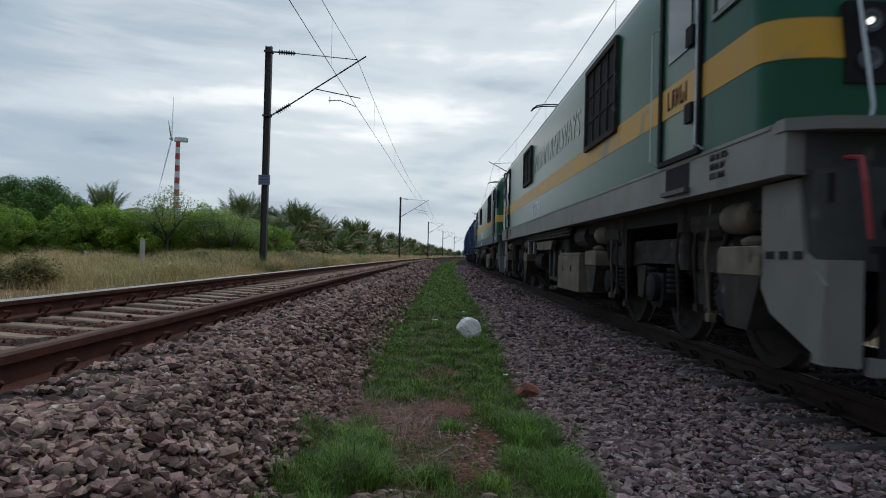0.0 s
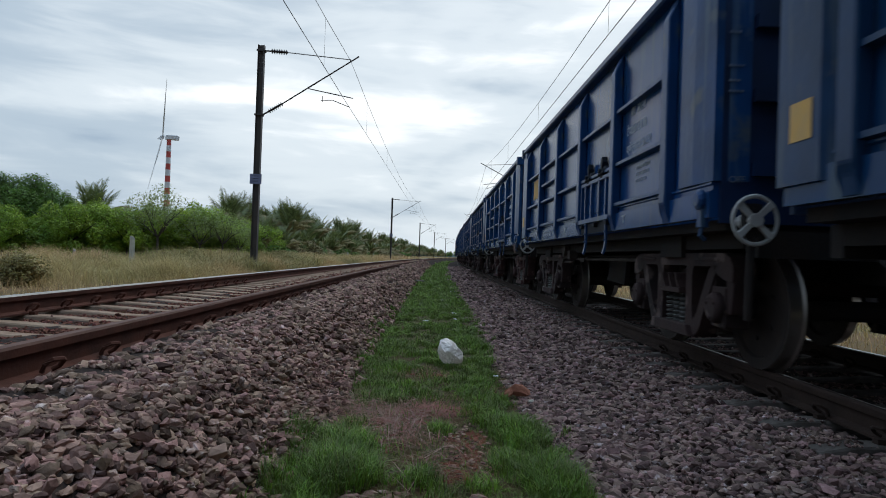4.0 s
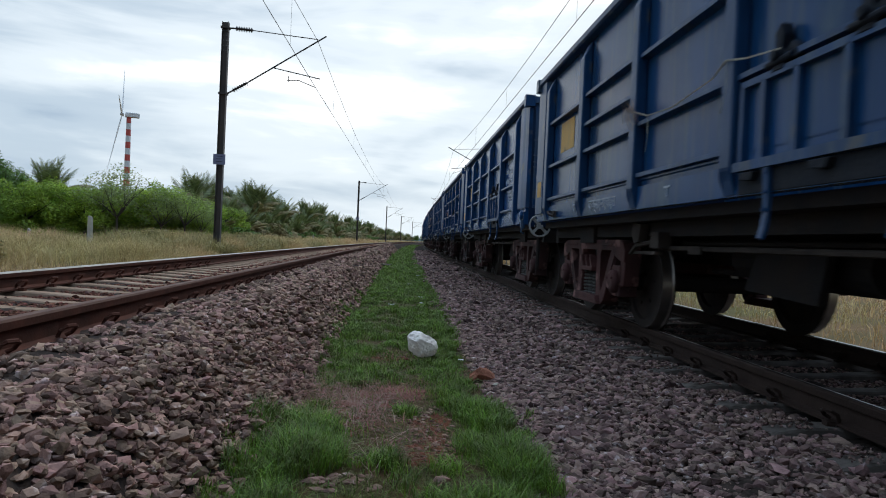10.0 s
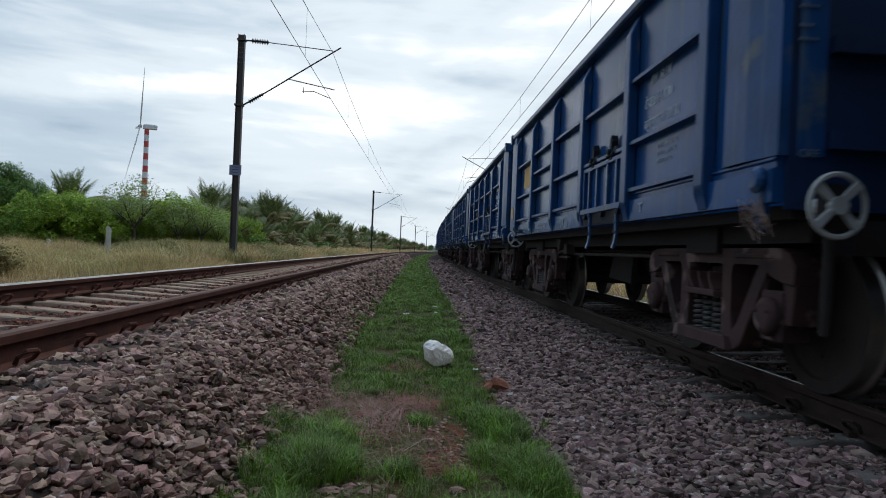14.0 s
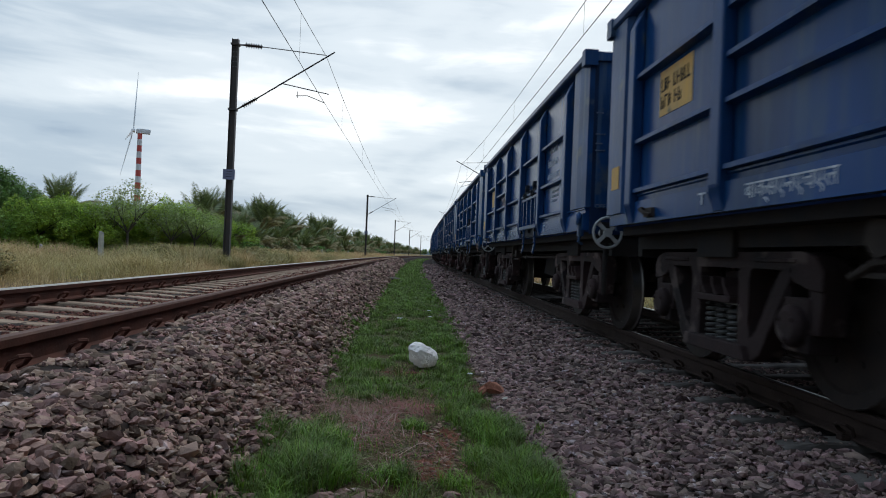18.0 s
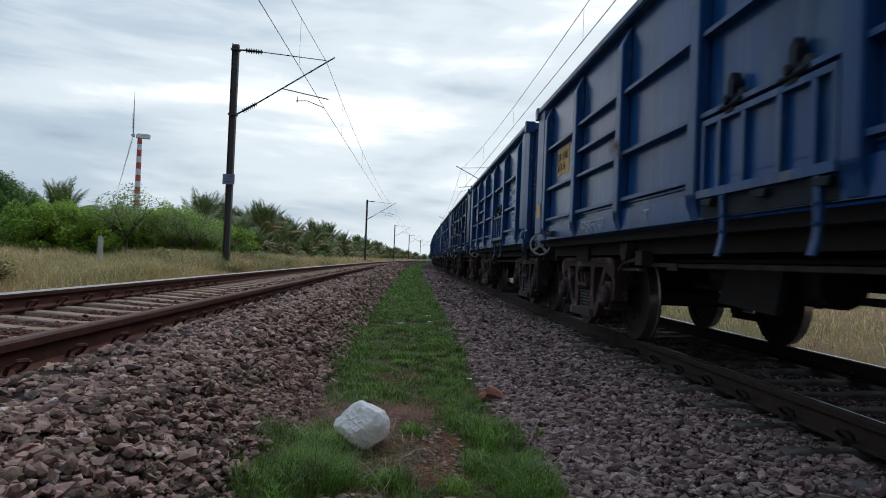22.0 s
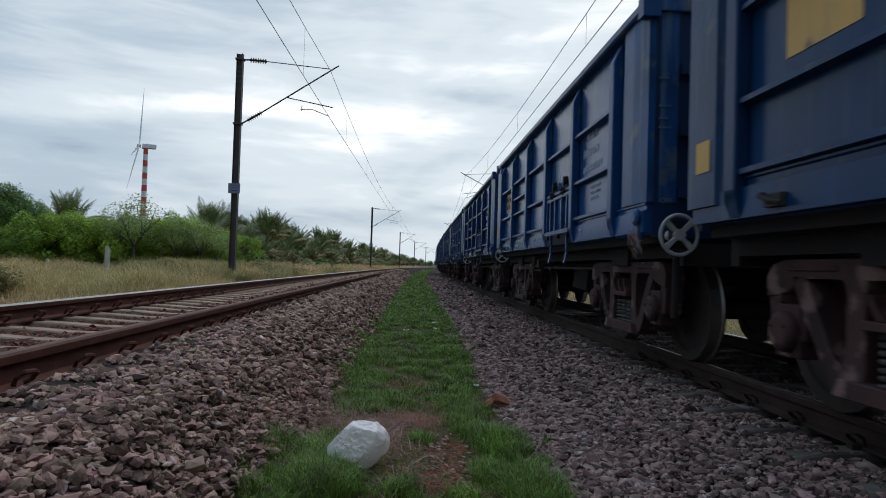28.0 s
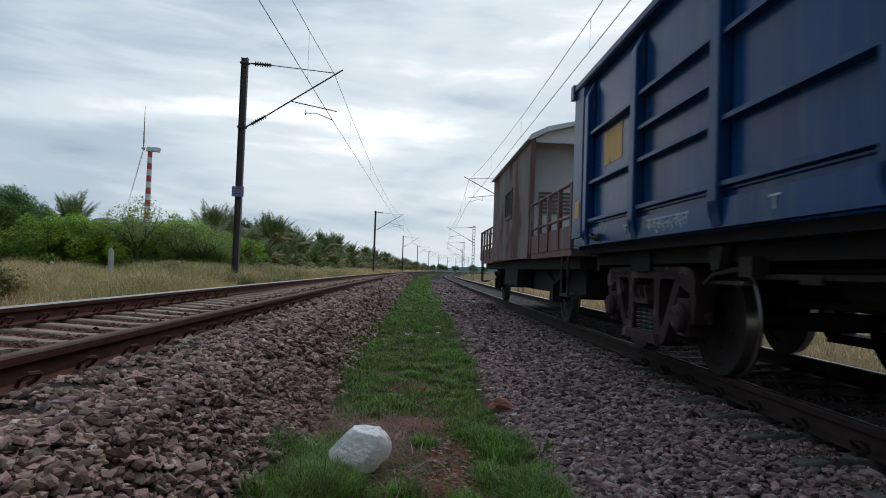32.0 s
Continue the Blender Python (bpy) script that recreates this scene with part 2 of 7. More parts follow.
RAILTOP = shade("polished_rail_head", (0.40, 0.38, 0.35), 0.30, 0.9, second=(0.26, 0.22, 0.19), scale=8, amount=0.7)
RAILTOP_DULL = shade("dull_rail_head", (0.126, 0.0651, 0.046), 0.7, 0.0, spec=0.15, second=(0.078, 0.0378, 0.028), scale=8, amount=0.8)
RAILRUST = shade("rusty_rail_web", (0.11, 0.0398, 0.0257), 0.85, spec=0.15, second=(0.0578, 0.0259, 0.0181), scale=5, amount=0.9, bump=0.2, bump_scale=40)
RAILDARK = shade("oily_rail_web", (0.034, 0.022, 0.018), 0.8, spec=0.1, second=(0.05, 0.032, 0.025), scale=5, amount=0.9, bump=0.2, bump_scale=40)
SLEEPER = shade("sleeper_concrete", (0.364, 0.261, 0.184), 0.9, spec=0.15, second=(0.231, 0.14, 0.0918), scale=4, amount=0.9, bump=0.25, bump_scale=50, obj=0.15)
# Oil stains, and a darker tone painted in for the train's shade.
SLEEPER_DARK = shade("stained_shaded_sleeper_concrete", (0.184, 0.157, 0.139), 0.9, spec=0.1, second=(0.0556, 0.044, 0.0394), scale=4, amount=0.9, bump=0.25, bump_scale=50, obj=0.15)
STONE_GREY = shade("grey_ballast_stone", (0.25, 0.162, 0.136), 0.9, spec=0.12, second=(0.0921, 0.065, 0.0624), scale=14, amount=0.75, bump=0.35, bump_scale=90, island=0.68, wear=(0.345, 0.275, 0.265), wear_at=0.60,
                   wear_scale=16)
STONE = shade("ballast_stone", (0.306, 0.194, 0.145), 0.9, spec=0.12, second=(0.122, 0.079, 0.0653), scale=14, amount=0.75, bump=0.35, bump_scale=90, island=0.66, wear=(0.417, 0.317, 0.277), wear_at=0.60,
              wear_scale=16)
STONE_RUST = shade("rusty_ballast_stone", (0.188, 0.0785, 0.0528), 0.95, spec=0.1, second=(0.0627, 0.0337, 0.0253), scale=30, amount=0.7, bump=0.3, bump_scale=90, island=0.5)
WEED = shade("olive_weed", (0.342, 0.274, 0.114), 0.7, second=(0.226, 0.22, 0.0717), scale=1.0, amount=0.8, island=0.4, through=0.25)
EARTH = shade("ground_earth", (0.182, 0.107, 0.0561), 0.95, spec=0.1, second=(0.103, 0.0866, 0.0363), scale=0.5, amount=0.9, wear=(0.111, 0.097, 0.0396), wear_at=0.52,
              wear_scale=0.15, bump=0.5, bump_scale=12)
TURF = shade("turf_soil", (0.0363, 0.0436, 0.0145), 0.95, spec=0.05, second=(0.0924, 0.0495, 0.0277), scale=5, amount=0.9, bump=0.6, bump_scale=40)
SOIL = shade("red_soil", (0.182, 0.0615, 0.0348), 0.95, spec=0.05, second=(0.0835, 0.0389, 0.0269), scale=14, amount=0.95, bump=1.0, bump_scale=60)
# Near-black bed: the shade in the gaps between stones is in its colour.
BALLASTBED = shade("shaded_ballast_bed", (0.0617, 0.045, 0.0377), 0.95, spec=0.05, second=(0.0218, 0.0174, 0.0153), scale=14, amount=1.0, bump=1.0, bump_scale=22)
GRASS = shade("green_grass_blade", (0.14, 0.274, 0.0214), 0.6, second=(0.0643, 0.098, 0.0149), scale=4.5, amount=1.0, island=0.5, through=0.3)
DRYGRASS = shade("dry_grass_blade", (0.622, 0.402, 0.204), 0.8, second=(0.389, 0.338, 0.13), scale=0.16, amount=1.0, island=0.35, through=0.25)
GRASS_DRY = shade("yellowing_grass_blade", (0.112, 0.112, 0.0297), 0.7, second=(0.0858, 0.106, 0.0231), scale=1.5, amount=0.8, island=0.35, through=0.3)
STRAW = shade("dead_straw", (0.266, 0.116, 0.0818), 0.85, second=(0.133, 0.0494, 0.0354), scale=4, amount=0.8, island=0.45)
LEAF = shade("bush_leaf", (0.354, 0.487, 0.0444), 0.5, second=(0.105, 0.217, 0.0266), scale=0.38, amount=1.0, island=0.45, through=0.35)
LEAF_DARK = shade("tree_leaf", (0.141, 0.249, 0.0422), 0.6, second=(0.0633, 0.141, 0.0246), scale=0.5, amount=0.9, island=0.4, through=0.3)
LEAF_PALE = shade("acacia_leaf", (0.29, 0.358, 0.128), 0.65, second=(0.187, 0.247, 0.0766), scale=0.5, amount=0.9, island=0.35, through=0.3)
FROND = shade("palm_frond", (0.178, 0.211, 0.0692), 0.45, second=(0.0851, 0.118, 0.0407), scale=0.5, amount=0.9, island=0.45, through=0.2)
FROND_DRY = shade("dry_palm_frond", (0.281, 0.229, 0.0962), 0.7, second=(0.163, 0.155, 0.0666), scale=0.6, amount=0.9, island=0.45, through=0.15)
BARK = shade("bark", (0.074, 0.0592, 0.0459), 0.9, second=(0.0407, 0.0333, 0.0266), scale=5, amount=0.9, bump=0.5, bump_scale=25)
MASTSTEEL = shade("weathered_mast_steel", (0.0595, 0.0561, 0.0561), 0.6, 0.4, second=(0.102, 0.0765, 0.0646), scale=2, amount=0.8, wear=(0.221, 0.128, 0.0765), wear_at=0.66)
GALV = shade("galvanised_steel", (0.28, 0.29, 0.30), 0.5, 0.7, second=(0.18, 0.18, 0.18), scale=3, amount=0.7)
WIRE = shade("copper_wire_dark", (0.05, 0.045, 0.042), 0.5, 0.6)
INSUL = shade("brown_insulator", (0.035, 0.025, 0.022), 0.25)
TOWERWHITE = shade("turbine_white", (0.72, 0.73, 0.74), 0.45, second=(0.62, 0.63, 0.64), scale=0.2, amount=0.6)
TOWERRED = shade("turbine_red", (0.55, 0.075, 0.06), 0.5, second=(0.48, 0.10, 0.08), scale=0.3, amount=0.6)
PLATE = shade("blue_grey_enamel", (0.20, 0.22, 0.34), 0.5, second=(0.14, 0.15, 0.24), scale=5, amount=0.8)
TWIG = shade("dry_twig", (0.36, 0.25, 0.20), 0.85, second=(0.20, 0.12, 0.10), scale=9, amount=0.8, island=0.4)
WHEELPAINT = shade("pale_wheel_paint", (0.42, 0.42, 0.41), 0.5, spec=0.3, second=(0.28, 0.27, 0.26), scale=6, amount=0.8, wear=(0.16, 0.12, 0.09), wear_at=0.66)
POST = shade("fence_post_stone", (0.494, 0.455, 0.364), 0.9, second=(0.286, 0.273, 0.234), scale=5, amount=0.8, bump=0.3)
BAGMAT = shade("white_plastic_bag", (0.97, 0.92, 0.87), 0.28, spec=0.4, second=(0.88, 0.82, 0.78), scale=9, amount=0.6, bump=0.5, bump_scale=28, through=0.35)
HAZE = shade("far_hill_blue_green", (0.10, 0.14, 0.15), 1.0, second=(0.08, 0.11, 0.10), scale=0.02, amount=0.8)
BRICK = shade("broken_brick", (0.40, 0.150, 0.085), 0.9, second=(0.22, 0.085, 0.055), scale=12, amount=0.8, bump=0.6, bump_scale=50)


# ---- mesh tools ----
def box(bm, x0, x1, y0, y1, z0, z1, m=None):
    vs = [bm.verts.new(Vector((x, y, z)) if m is None else m @ Vector((x, y, z))) for x in (x0, x1) for y in (y0, y1) for z in (z0, z1)]
    for f in ((0, 1, 3, 2), (4, 6, 7, 5), (0, 4, 5, 1), (2, 3, 7, 6), (0, 2, 6, 4), (1, 5, 7, 3)):
        bm.faces.new([vs[i] for i in f])


def tube(bm, a, b, r0, r1=None, seg=8, caps=True):
    a, b = Vector(a), Vector(b)
    r1 = r0 if r1 is None else r1
    q = (b - a).to_track_quat("Z", "Y")
    rings = []
    for p, r in ((a, r0), (b, r1)):
        rings.append([bm.verts.new(p + q @ Vector((r * math.cos(2 * math.pi * i / seg), r * math.sin(2 * math.pi * i / seg), 0))) for i in range(seg)])
    for i in range(seg):
        bm.faces.new((rings[0][i], rings[0][(i + 1) % seg], rings[1][(i + 1) % seg], rings[1][i]))
    if caps:
        bm.faces.new(rings[0][::-1])
        bm.faces.new(rings[1])


def pipe(bm, points, r, seg=6):
    """One bent round bar through the points."""
    pts, rows = [Vector(p) for p in points], []
    for i, p in enumerate(pts):
        d = (pts[min(i + 1, len(pts) - 1)] - pts[max(i - 1, 0)]).normalized()
        u = d.cross(Vector((0.205, 0.112, 0.62))).normalized()
        v = d.cross(u)
        rows.append([bm.verts.new(p + (u * math.cos(2 * math.pi * k / seg) + v * math.sin(2 * math.pi * k / seg)) * r) for k in range(seg)])
    for a, b in zip(rows, rows[1:]):
        for k in range(seg):
            bm.faces.new((a[k], a[(k + 1) % seg], b[(k + 1) % seg], b[k]))
    bm.faces.new(rows[0][::-1])
    bm.faces.new(rows[-1])


def ring(bm, c, axis, big, small, n=24, seg=6):
    q = Vector(axis).to_track_quat("Z", "Y")
    vs = []
    for i in range(n):
        a = 2 * math.pi * i / n
        row = []
        for j in range(seg):
            b = 2 * math.pi * j / seg
            r = big + small * math.cos(b)
            row.append(bm.verts.new(Vector(c) + q @ Vector((r * math.cos(a), r * math.sin(a), small * math.sin(b)))))
        vs.append(row)
    for i in range(n):
        for j in range(seg):
            bm.faces.new((vs[i][j], vs[(i + 1) % n][j], vs[(i + 1) % n][(j + 1) % seg], vs[i][(j + 1) % seg]))


def lathe(bm, profile, axis="x", centre=(0, 0, 0), n=24):
    """Turns (r, d) pairs round an axis."""
    c, rows = Vector(centre), []
    for r, d in profile:
        row = []
        for i in range(n):
            a = 2 * math.pi * i / n
            u, v = r * math.cos(a), r * math.sin(a)
            row.append(bm.verts.new(c + (Vector((d, u, v)) if axis == "x" else Vector((u, d, v)) if axis == "y" else Vector((u, v, d)))))
        rows.append(row)
    for a, b in zip(rows, rows[1:]):
        for i in range(n):
            bm.faces.new((a[i], a[(i + 1) % n], b[(i + 1) % n], b[i]))
    bm.faces.new(rows[0][::-1])
    bm.faces.new(rows[-1])


def slab(bm, outline, lo, hi, axis="x"):
    """A flat outline of (a, b) pairs given thickness along an axis: x -> (y, z), y -> (x, z), z -> (x, y)."""
    def at(d, a, b):
        return (d, a, b) if axis == "x" else (a, d, b) if axis == "y" else (a, b, d)
    r0 = [bm.verts.new(at(lo, *p)) for p in outline]
    r1 = [bm.verts.new(at(hi, *p)) for p in outline]
    k = len(outline)
    for i in range(k):
        bm.faces.new((r0[i], r0[(i + 1) % k], r1[(i + 1) % k], r1[i]))
    bm.faces.new(r0[::-1])
    bm.faces.new(r1)


def mesh_of(name, bm, material, smooth=False, bevel=0.0):
    if bevel:
        bmesh.ops.bevel(bm, geom=bm.edges[:], offset=bevel, segments=1, affect="EDGES", clamp_overlap=True)
    bmesh.ops.recalc_face_normals(bm, faces=bm.faces[:])
    me = bpy.data.meshes.new(name)
    bm.to_mesh(me)
    bm.free()
    me.materials.append(material)
    if smooth:
        me.shade_smooth()
        me.set_sharp_from_angle(angle=radians(40))
    return me


def part(name, bm, material, parent, label="", smooth=False, bevel=0.0, at=None):
    me = bm if isinstance(bm, bpy.types.Mesh) else mesh_of(name, bm, material, smooth, bevel)
    ob = new(name, me)
    ob.parent = parent
    if at is not None:
        ob.matrix_basis = at
    if label:
        ob["label"] = label
    return ob


def thing(name, label, category, m=None, group="", kind=""):
    ob = new(name)
    if m is not None:
        ob.matrix_basis = m
    return tagged(ob, label, category, group, kind)


def solid(name, bm, material, label="", category="", kind="", group="", smooth=False, bevel=0.0, m=None):
    ob = new(name, bm if isinstance(bm, bpy.types.Mesh) else mesh_of(name, bm, material, smooth, bevel))
    if m is not None:
        ob.matrix_basis = m
    return tagged(ob, label, category, group, kind)


def arrays(name, verts, faces, material, smooth=False):
    """A mesh from numpy vertices and equal-sized faces."""
    me = bpy.data.meshes.new(name)
    verts, faces = np.asarray(verts, dtype=np.float32), np.asarray(faces, dtype=np.int32)
    k = faces.shape[1]
    me.vertices.add(len(verts))
    me.vertices.foreach_set("co", verts.ravel())
    me.loops.add(faces.size)
    me.loops.foreach_set("vertex_index", faces.ravel())
    me.polygons.add(len(faces))
    me.polygons.foreach_set("loop_start", np.arange(len(faces), dtype=np.int32) * k)
    me.update(calc_edges=True)
    me.validate()
    me.materials.append(material)
    if smooth:
        me.shade_smooth()
    else:
        me.shade_flat()
    return me


def bm_new():
    return bmesh.new()


# ---- ground, ballast and tracks ----
def follow(y):
    """How far the tracks have swung to the right at y; straight on past 450 m."""
    c = max(-450.0, min(450.0, y))
    return bend(c) + BEND * c * (y - c)


GROUND = [(-3000, -0.4), (-60, -0.1), (-14, 0.0), (-7, 0.02), (-5.3, -0.02), (-4.6, -0.15), (-1.0, -0.42), (-0.62, -0.345), (0.0, -0.32), (0.72, -0.345),
          (1.1, -0.5), (6.2, -0.7), (7.2, -0.55), (14, -0.5), (3000, -0.6)]
BED_L = [(-5.15, -0.04), (-4.4, 0.15), (-3.75, 0.15), (-3.45, 0.155), (-2.0, 0.155), (-1.76, 0.215), (-1.3, 0.225), (-1.1, 0.135), (-0.60, -0.345)]
BED_R = [(0.70, -0.345), (1.25, -0.30), (1.75, -0.25), (2.15, -0.232), (5.1, -0.232), (6.4, -0.62)]


def height_on(profile, x):
    return float(np.interp(x, [p[0] for p in profile], [p[1] for p in profile]))


def strip(profile, ys, wobble=0.0, seed=0):
    rng = np.random.default_rng(seed)
    px, pz = np.array([p[0] for p in profile]), np.array([p[1] for p in profile])
    v = []
    for y in ys:
        dz = rng.normal(0, wobble, len(px)) if wobble else 0
        v.append(np.stack([px + follow(y), np.full(len(px), y), pz + dz], -1))
    v = np.concatenate(v)
    k = len(profile)
    f = [(r * k + i, r * k + i + 1, (r + 1) * k + i + 1, (r + 1) * k + i) for r in range(len(ys) - 1) for i in range(k - 1)]
    return v, f


def resample(profile, step):
    out = []
    for (xa, za), (xb, zb) in zip(profile, profile[1:]):
        n = max(1, int((xb - xa) / step)) if xb - xa < 20 else 1
        out += [(xa + (xb - xa) * i / n, za + (zb - za) * i / n) for i in range(n)]
    return out + [profile[-1]]


def build_ground():
    ys = [-400, -120, -40, -10, 0] + [0.5 * i for i in range(1, 60)] + [30 + 6 * i for i in range(1, 80)] + [520, 600, 800, 1200, 2000, 3500]
    v, f = strip(resample(GROUND, 0.6), ys, 0.004, 3)
    t, q = strip([(-0.70, -0.332), (-0.3, -0.312), (0.0, -0.306), (0.4, -0.312), (0.80, -0.332)], [-60, -30] + [0.5 * i for i in range(-20, 0)] + [0.25 * i for i in range(0, 120)] + [30 + 5 * i for i in range(60)], 0.006, 9)
    solid("turf_strip", arrays("turf_strip", t, q, TURF, True), TURF, "dark turf under the grass between the tracks", "ground", "structure")
    solid("ground", arrays("ground", v, f, EARTH, True), EARTH, "brown earth with sparse dry grass beside the railway", "ground", "structure")
    ys = [-60] + [0.25 * i for i in range(-20, 100)] + [25 + 3 * i for i in range(1, 180)]
    for name, prof, seed, lab in (("ballast_bed_left", BED_L, 4, "crushed stone ballast bed under the empty track"),
                                  ("ballast_bed_right", BED_R, 5, "crushed stone ballast bed under the train's track")):
        v, f = strip(resample(prof, 0.15), ys, 0.012, seed)
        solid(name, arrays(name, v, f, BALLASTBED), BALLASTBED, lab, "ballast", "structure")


RAIL = [(-0.075, -0.172), (0.075, -0.172), (0.075, -0.158), (0.012, -0.142), (0.0085, -0.06), (0.034, -0.05), (0.036, -0.012), (0.028, 0.0), (0.014, 0.0), (-0.028, 0.0),
        (-0.036, -0.012), (-0.034, -0.05), (-0.0085, -0.06), (-0.012, -0.142), (-0.075, -0.158)]


def build_rail(name, offset, z, web, head, label, shiny=(6, 7, 8, 9)):
    ys = [-60, -30, -10] + [i * 1.0 for i in range(-5, 40)] + [40 + 4 * i for i in range(103)] + [500, 560, 640, 720]
    k, v, f, mat = len(RAIL), [], [], []
    for y in ys:
        v += [(offset + a + follow(y), y, z + b) for a, b in RAIL]
    for r in range(len(ys) - 1):
        for i in range(k):
            j = (i + 1) % k
            f.append((r * k + i, r * k + j, (r + 1) * k + j, (r + 1) * k + i))
            mat.append(1 if i in shiny else 0)
    me = arrays(name, v, f, web)
    me.materials.append(head)
    me.polygons.foreach_set("material_index", mat)
    me.update()
    return solid(name, me, web, label, "rail", "structure")


def sleeper_mesh(material):
    bm = bm_new()
    n = 12
    top = lambda x: 0.0 if abs(x) > 0.55 else -0.03 * (1 - (abs(x) / 0.55) ** 2)
    rows = []
    for i in range(n + 1):
        x = -1.375 + 2.75 * i / n
        t = top(x) - (0.04 if i in (0, n) else 0.0)
        rows.append([bm.verts.new((x, s, z)) for s, z in ((-0.13, -0.22), (-0.082, t - 0.012), (-0.070, t), (0.070, t), (0.082, t - 0.012), (0.13, -0.22))])
    for a, b in zip(rows, rows[1:]):
        for j in range(5):
            bm.faces.new((a[j], a[j + 1], b[j + 1], b[j]))
    bm.faces.new(rows[0])
    bm.faces.new(rows[-1][::-1])
    return mesh_of("sleeper", bm, material)


def clip_mesh(material):
    """A sprung steel clip that loops over the rail foot from its cast shoulder."""
    bm = bm_new()
    for s in (-1, 1):
        slab(bm, [(s * 0.080, -0.035), (s * 0.125, -0.025), (s * 0.125, 0.025), (s * 0.080, 0.035)], 0.0, 0.030, "z")
        pts = [(s * 0.062, -0.045, 0.034), (s * 0.080, -0.052, 0.074), (s * 0.112, -0.042, 0.096), (s * 0.134, 0.0, 0.096), (s * 0.122, 0.036, 0.084), (s * 0.092, 0.052, 0.054), (s * 0.062, 0.040, 0.034)]
        pipe(bm, pts, 0.012, 6)
    return mesh_of("rail_clip", bm, material)


def build_track(name, centre, z, step, material, clips, web, label, count, last):
    track = thing(name, label, "railway track", kind="structure")
    sm, cm = sleeper_mesh(material), clip_mesh(web)
    ys = [-4 + step * i for i in range(count)]
    for y in ys:
        s = part("sleeper", sm, material, track, at=pose(centre + follow(y), y, z - 0.178, 0, 0, -math.degrees(BEND * y)))
        if y < clips:
            for g in (-0.8715, 0.8715):
                part("rail_clip", cm, web, s, at=pose(g, 0, 0))
    base = np.array([v.co for v in sm.vertices])
    faces = [tuple(p.vertices) for p in sm.polygons if len(p.vertices) == 4]
    v, f = [], []
    y = ys[-1] + step
    while y < last:
        f += [tuple(i + len(v) * len(base) for i in q) for q in faces]
        v.append(base + np.array((centre + follow(y), y, z - 0.178)))
        y += step
    rest = part("far_sleepers", arrays("far_sleepers", np.concatenate(v), f, material), material, track)
    rest["kind"] = "stuff"


def follow_all(y):
    return np.array([follow(v) for v in y])


def stone_shapes(n):
    """Angular stones: a squashed icosahedron with pulled corners each."""
    bm = bm_new()
    bmesh.ops.create_icosphere(bm, subdivisions=1, radius=1)
    base = np.array([v.co for v in bm.verts])
    faces = np.array([[v.index for v in f.verts] for f in bm.faces])
    bm.free()
    rng = np.random.default_rng(11)
    out = []
    for _ in range(n):
        s = base @ np.linalg.qr(rng.normal(size=(3, 3)))[0]
        cut = rng.normal(size=(6, 3))
        cut /= np.linalg.norm(cut, axis=1, keepdims=True)
        reach = rng.uniform(0.5, 0.95, 6) / np.maximum(s @ cut.T, 0.2)
        s = s * np.minimum(1.3, reach.min(1))[:, None] * rng.uniform(0.9, 1.12, (12, 1))
        out.append(s * rng.uniform((0.78, 0.56, 0.40), (1.30, 0.82, 0.60)))
    return out, faces


def scatter_stones(name, places, sizes, label, seed, material=None):
    shapes, faces = stone_shapes(48)
    rng = np.random.default_rng(seed)
    n = len(places)
    pick = rng.integers(0, len(shapes), n)
    a, b = rng.uniform(0, 2 * math.pi, n), rng.normal(0, 0.75, n)
    v = np.array(shapes)[pick] * np.asarray(sizes)[:, None, None]
    ca, sa, cb, sb = np.cos(a), np.sin(a), np.cos(b), np.sin(b)
    x, y, z = v[..., 0], v[..., 1], v[..., 2]
    y, z = cb[:, None] * y - sb[:, None] * z, sb[:, None] * y + cb[:, None] * z
    x, y = ca[:, None] * x - sa[:, None] * y, sa[:, None] * x + ca[:, None] * y
    v = np.stack([x, y, z], -1) + np.asarray(places)[:, None, :]
    f = (faces[None] + 12 * np.arange(n)[:, None, None]).reshape(-1, 3)
    solid(name, arrays(name, v.reshape(-1, 3), f, material or STONE), STONE, label, "ballast", "stuff")


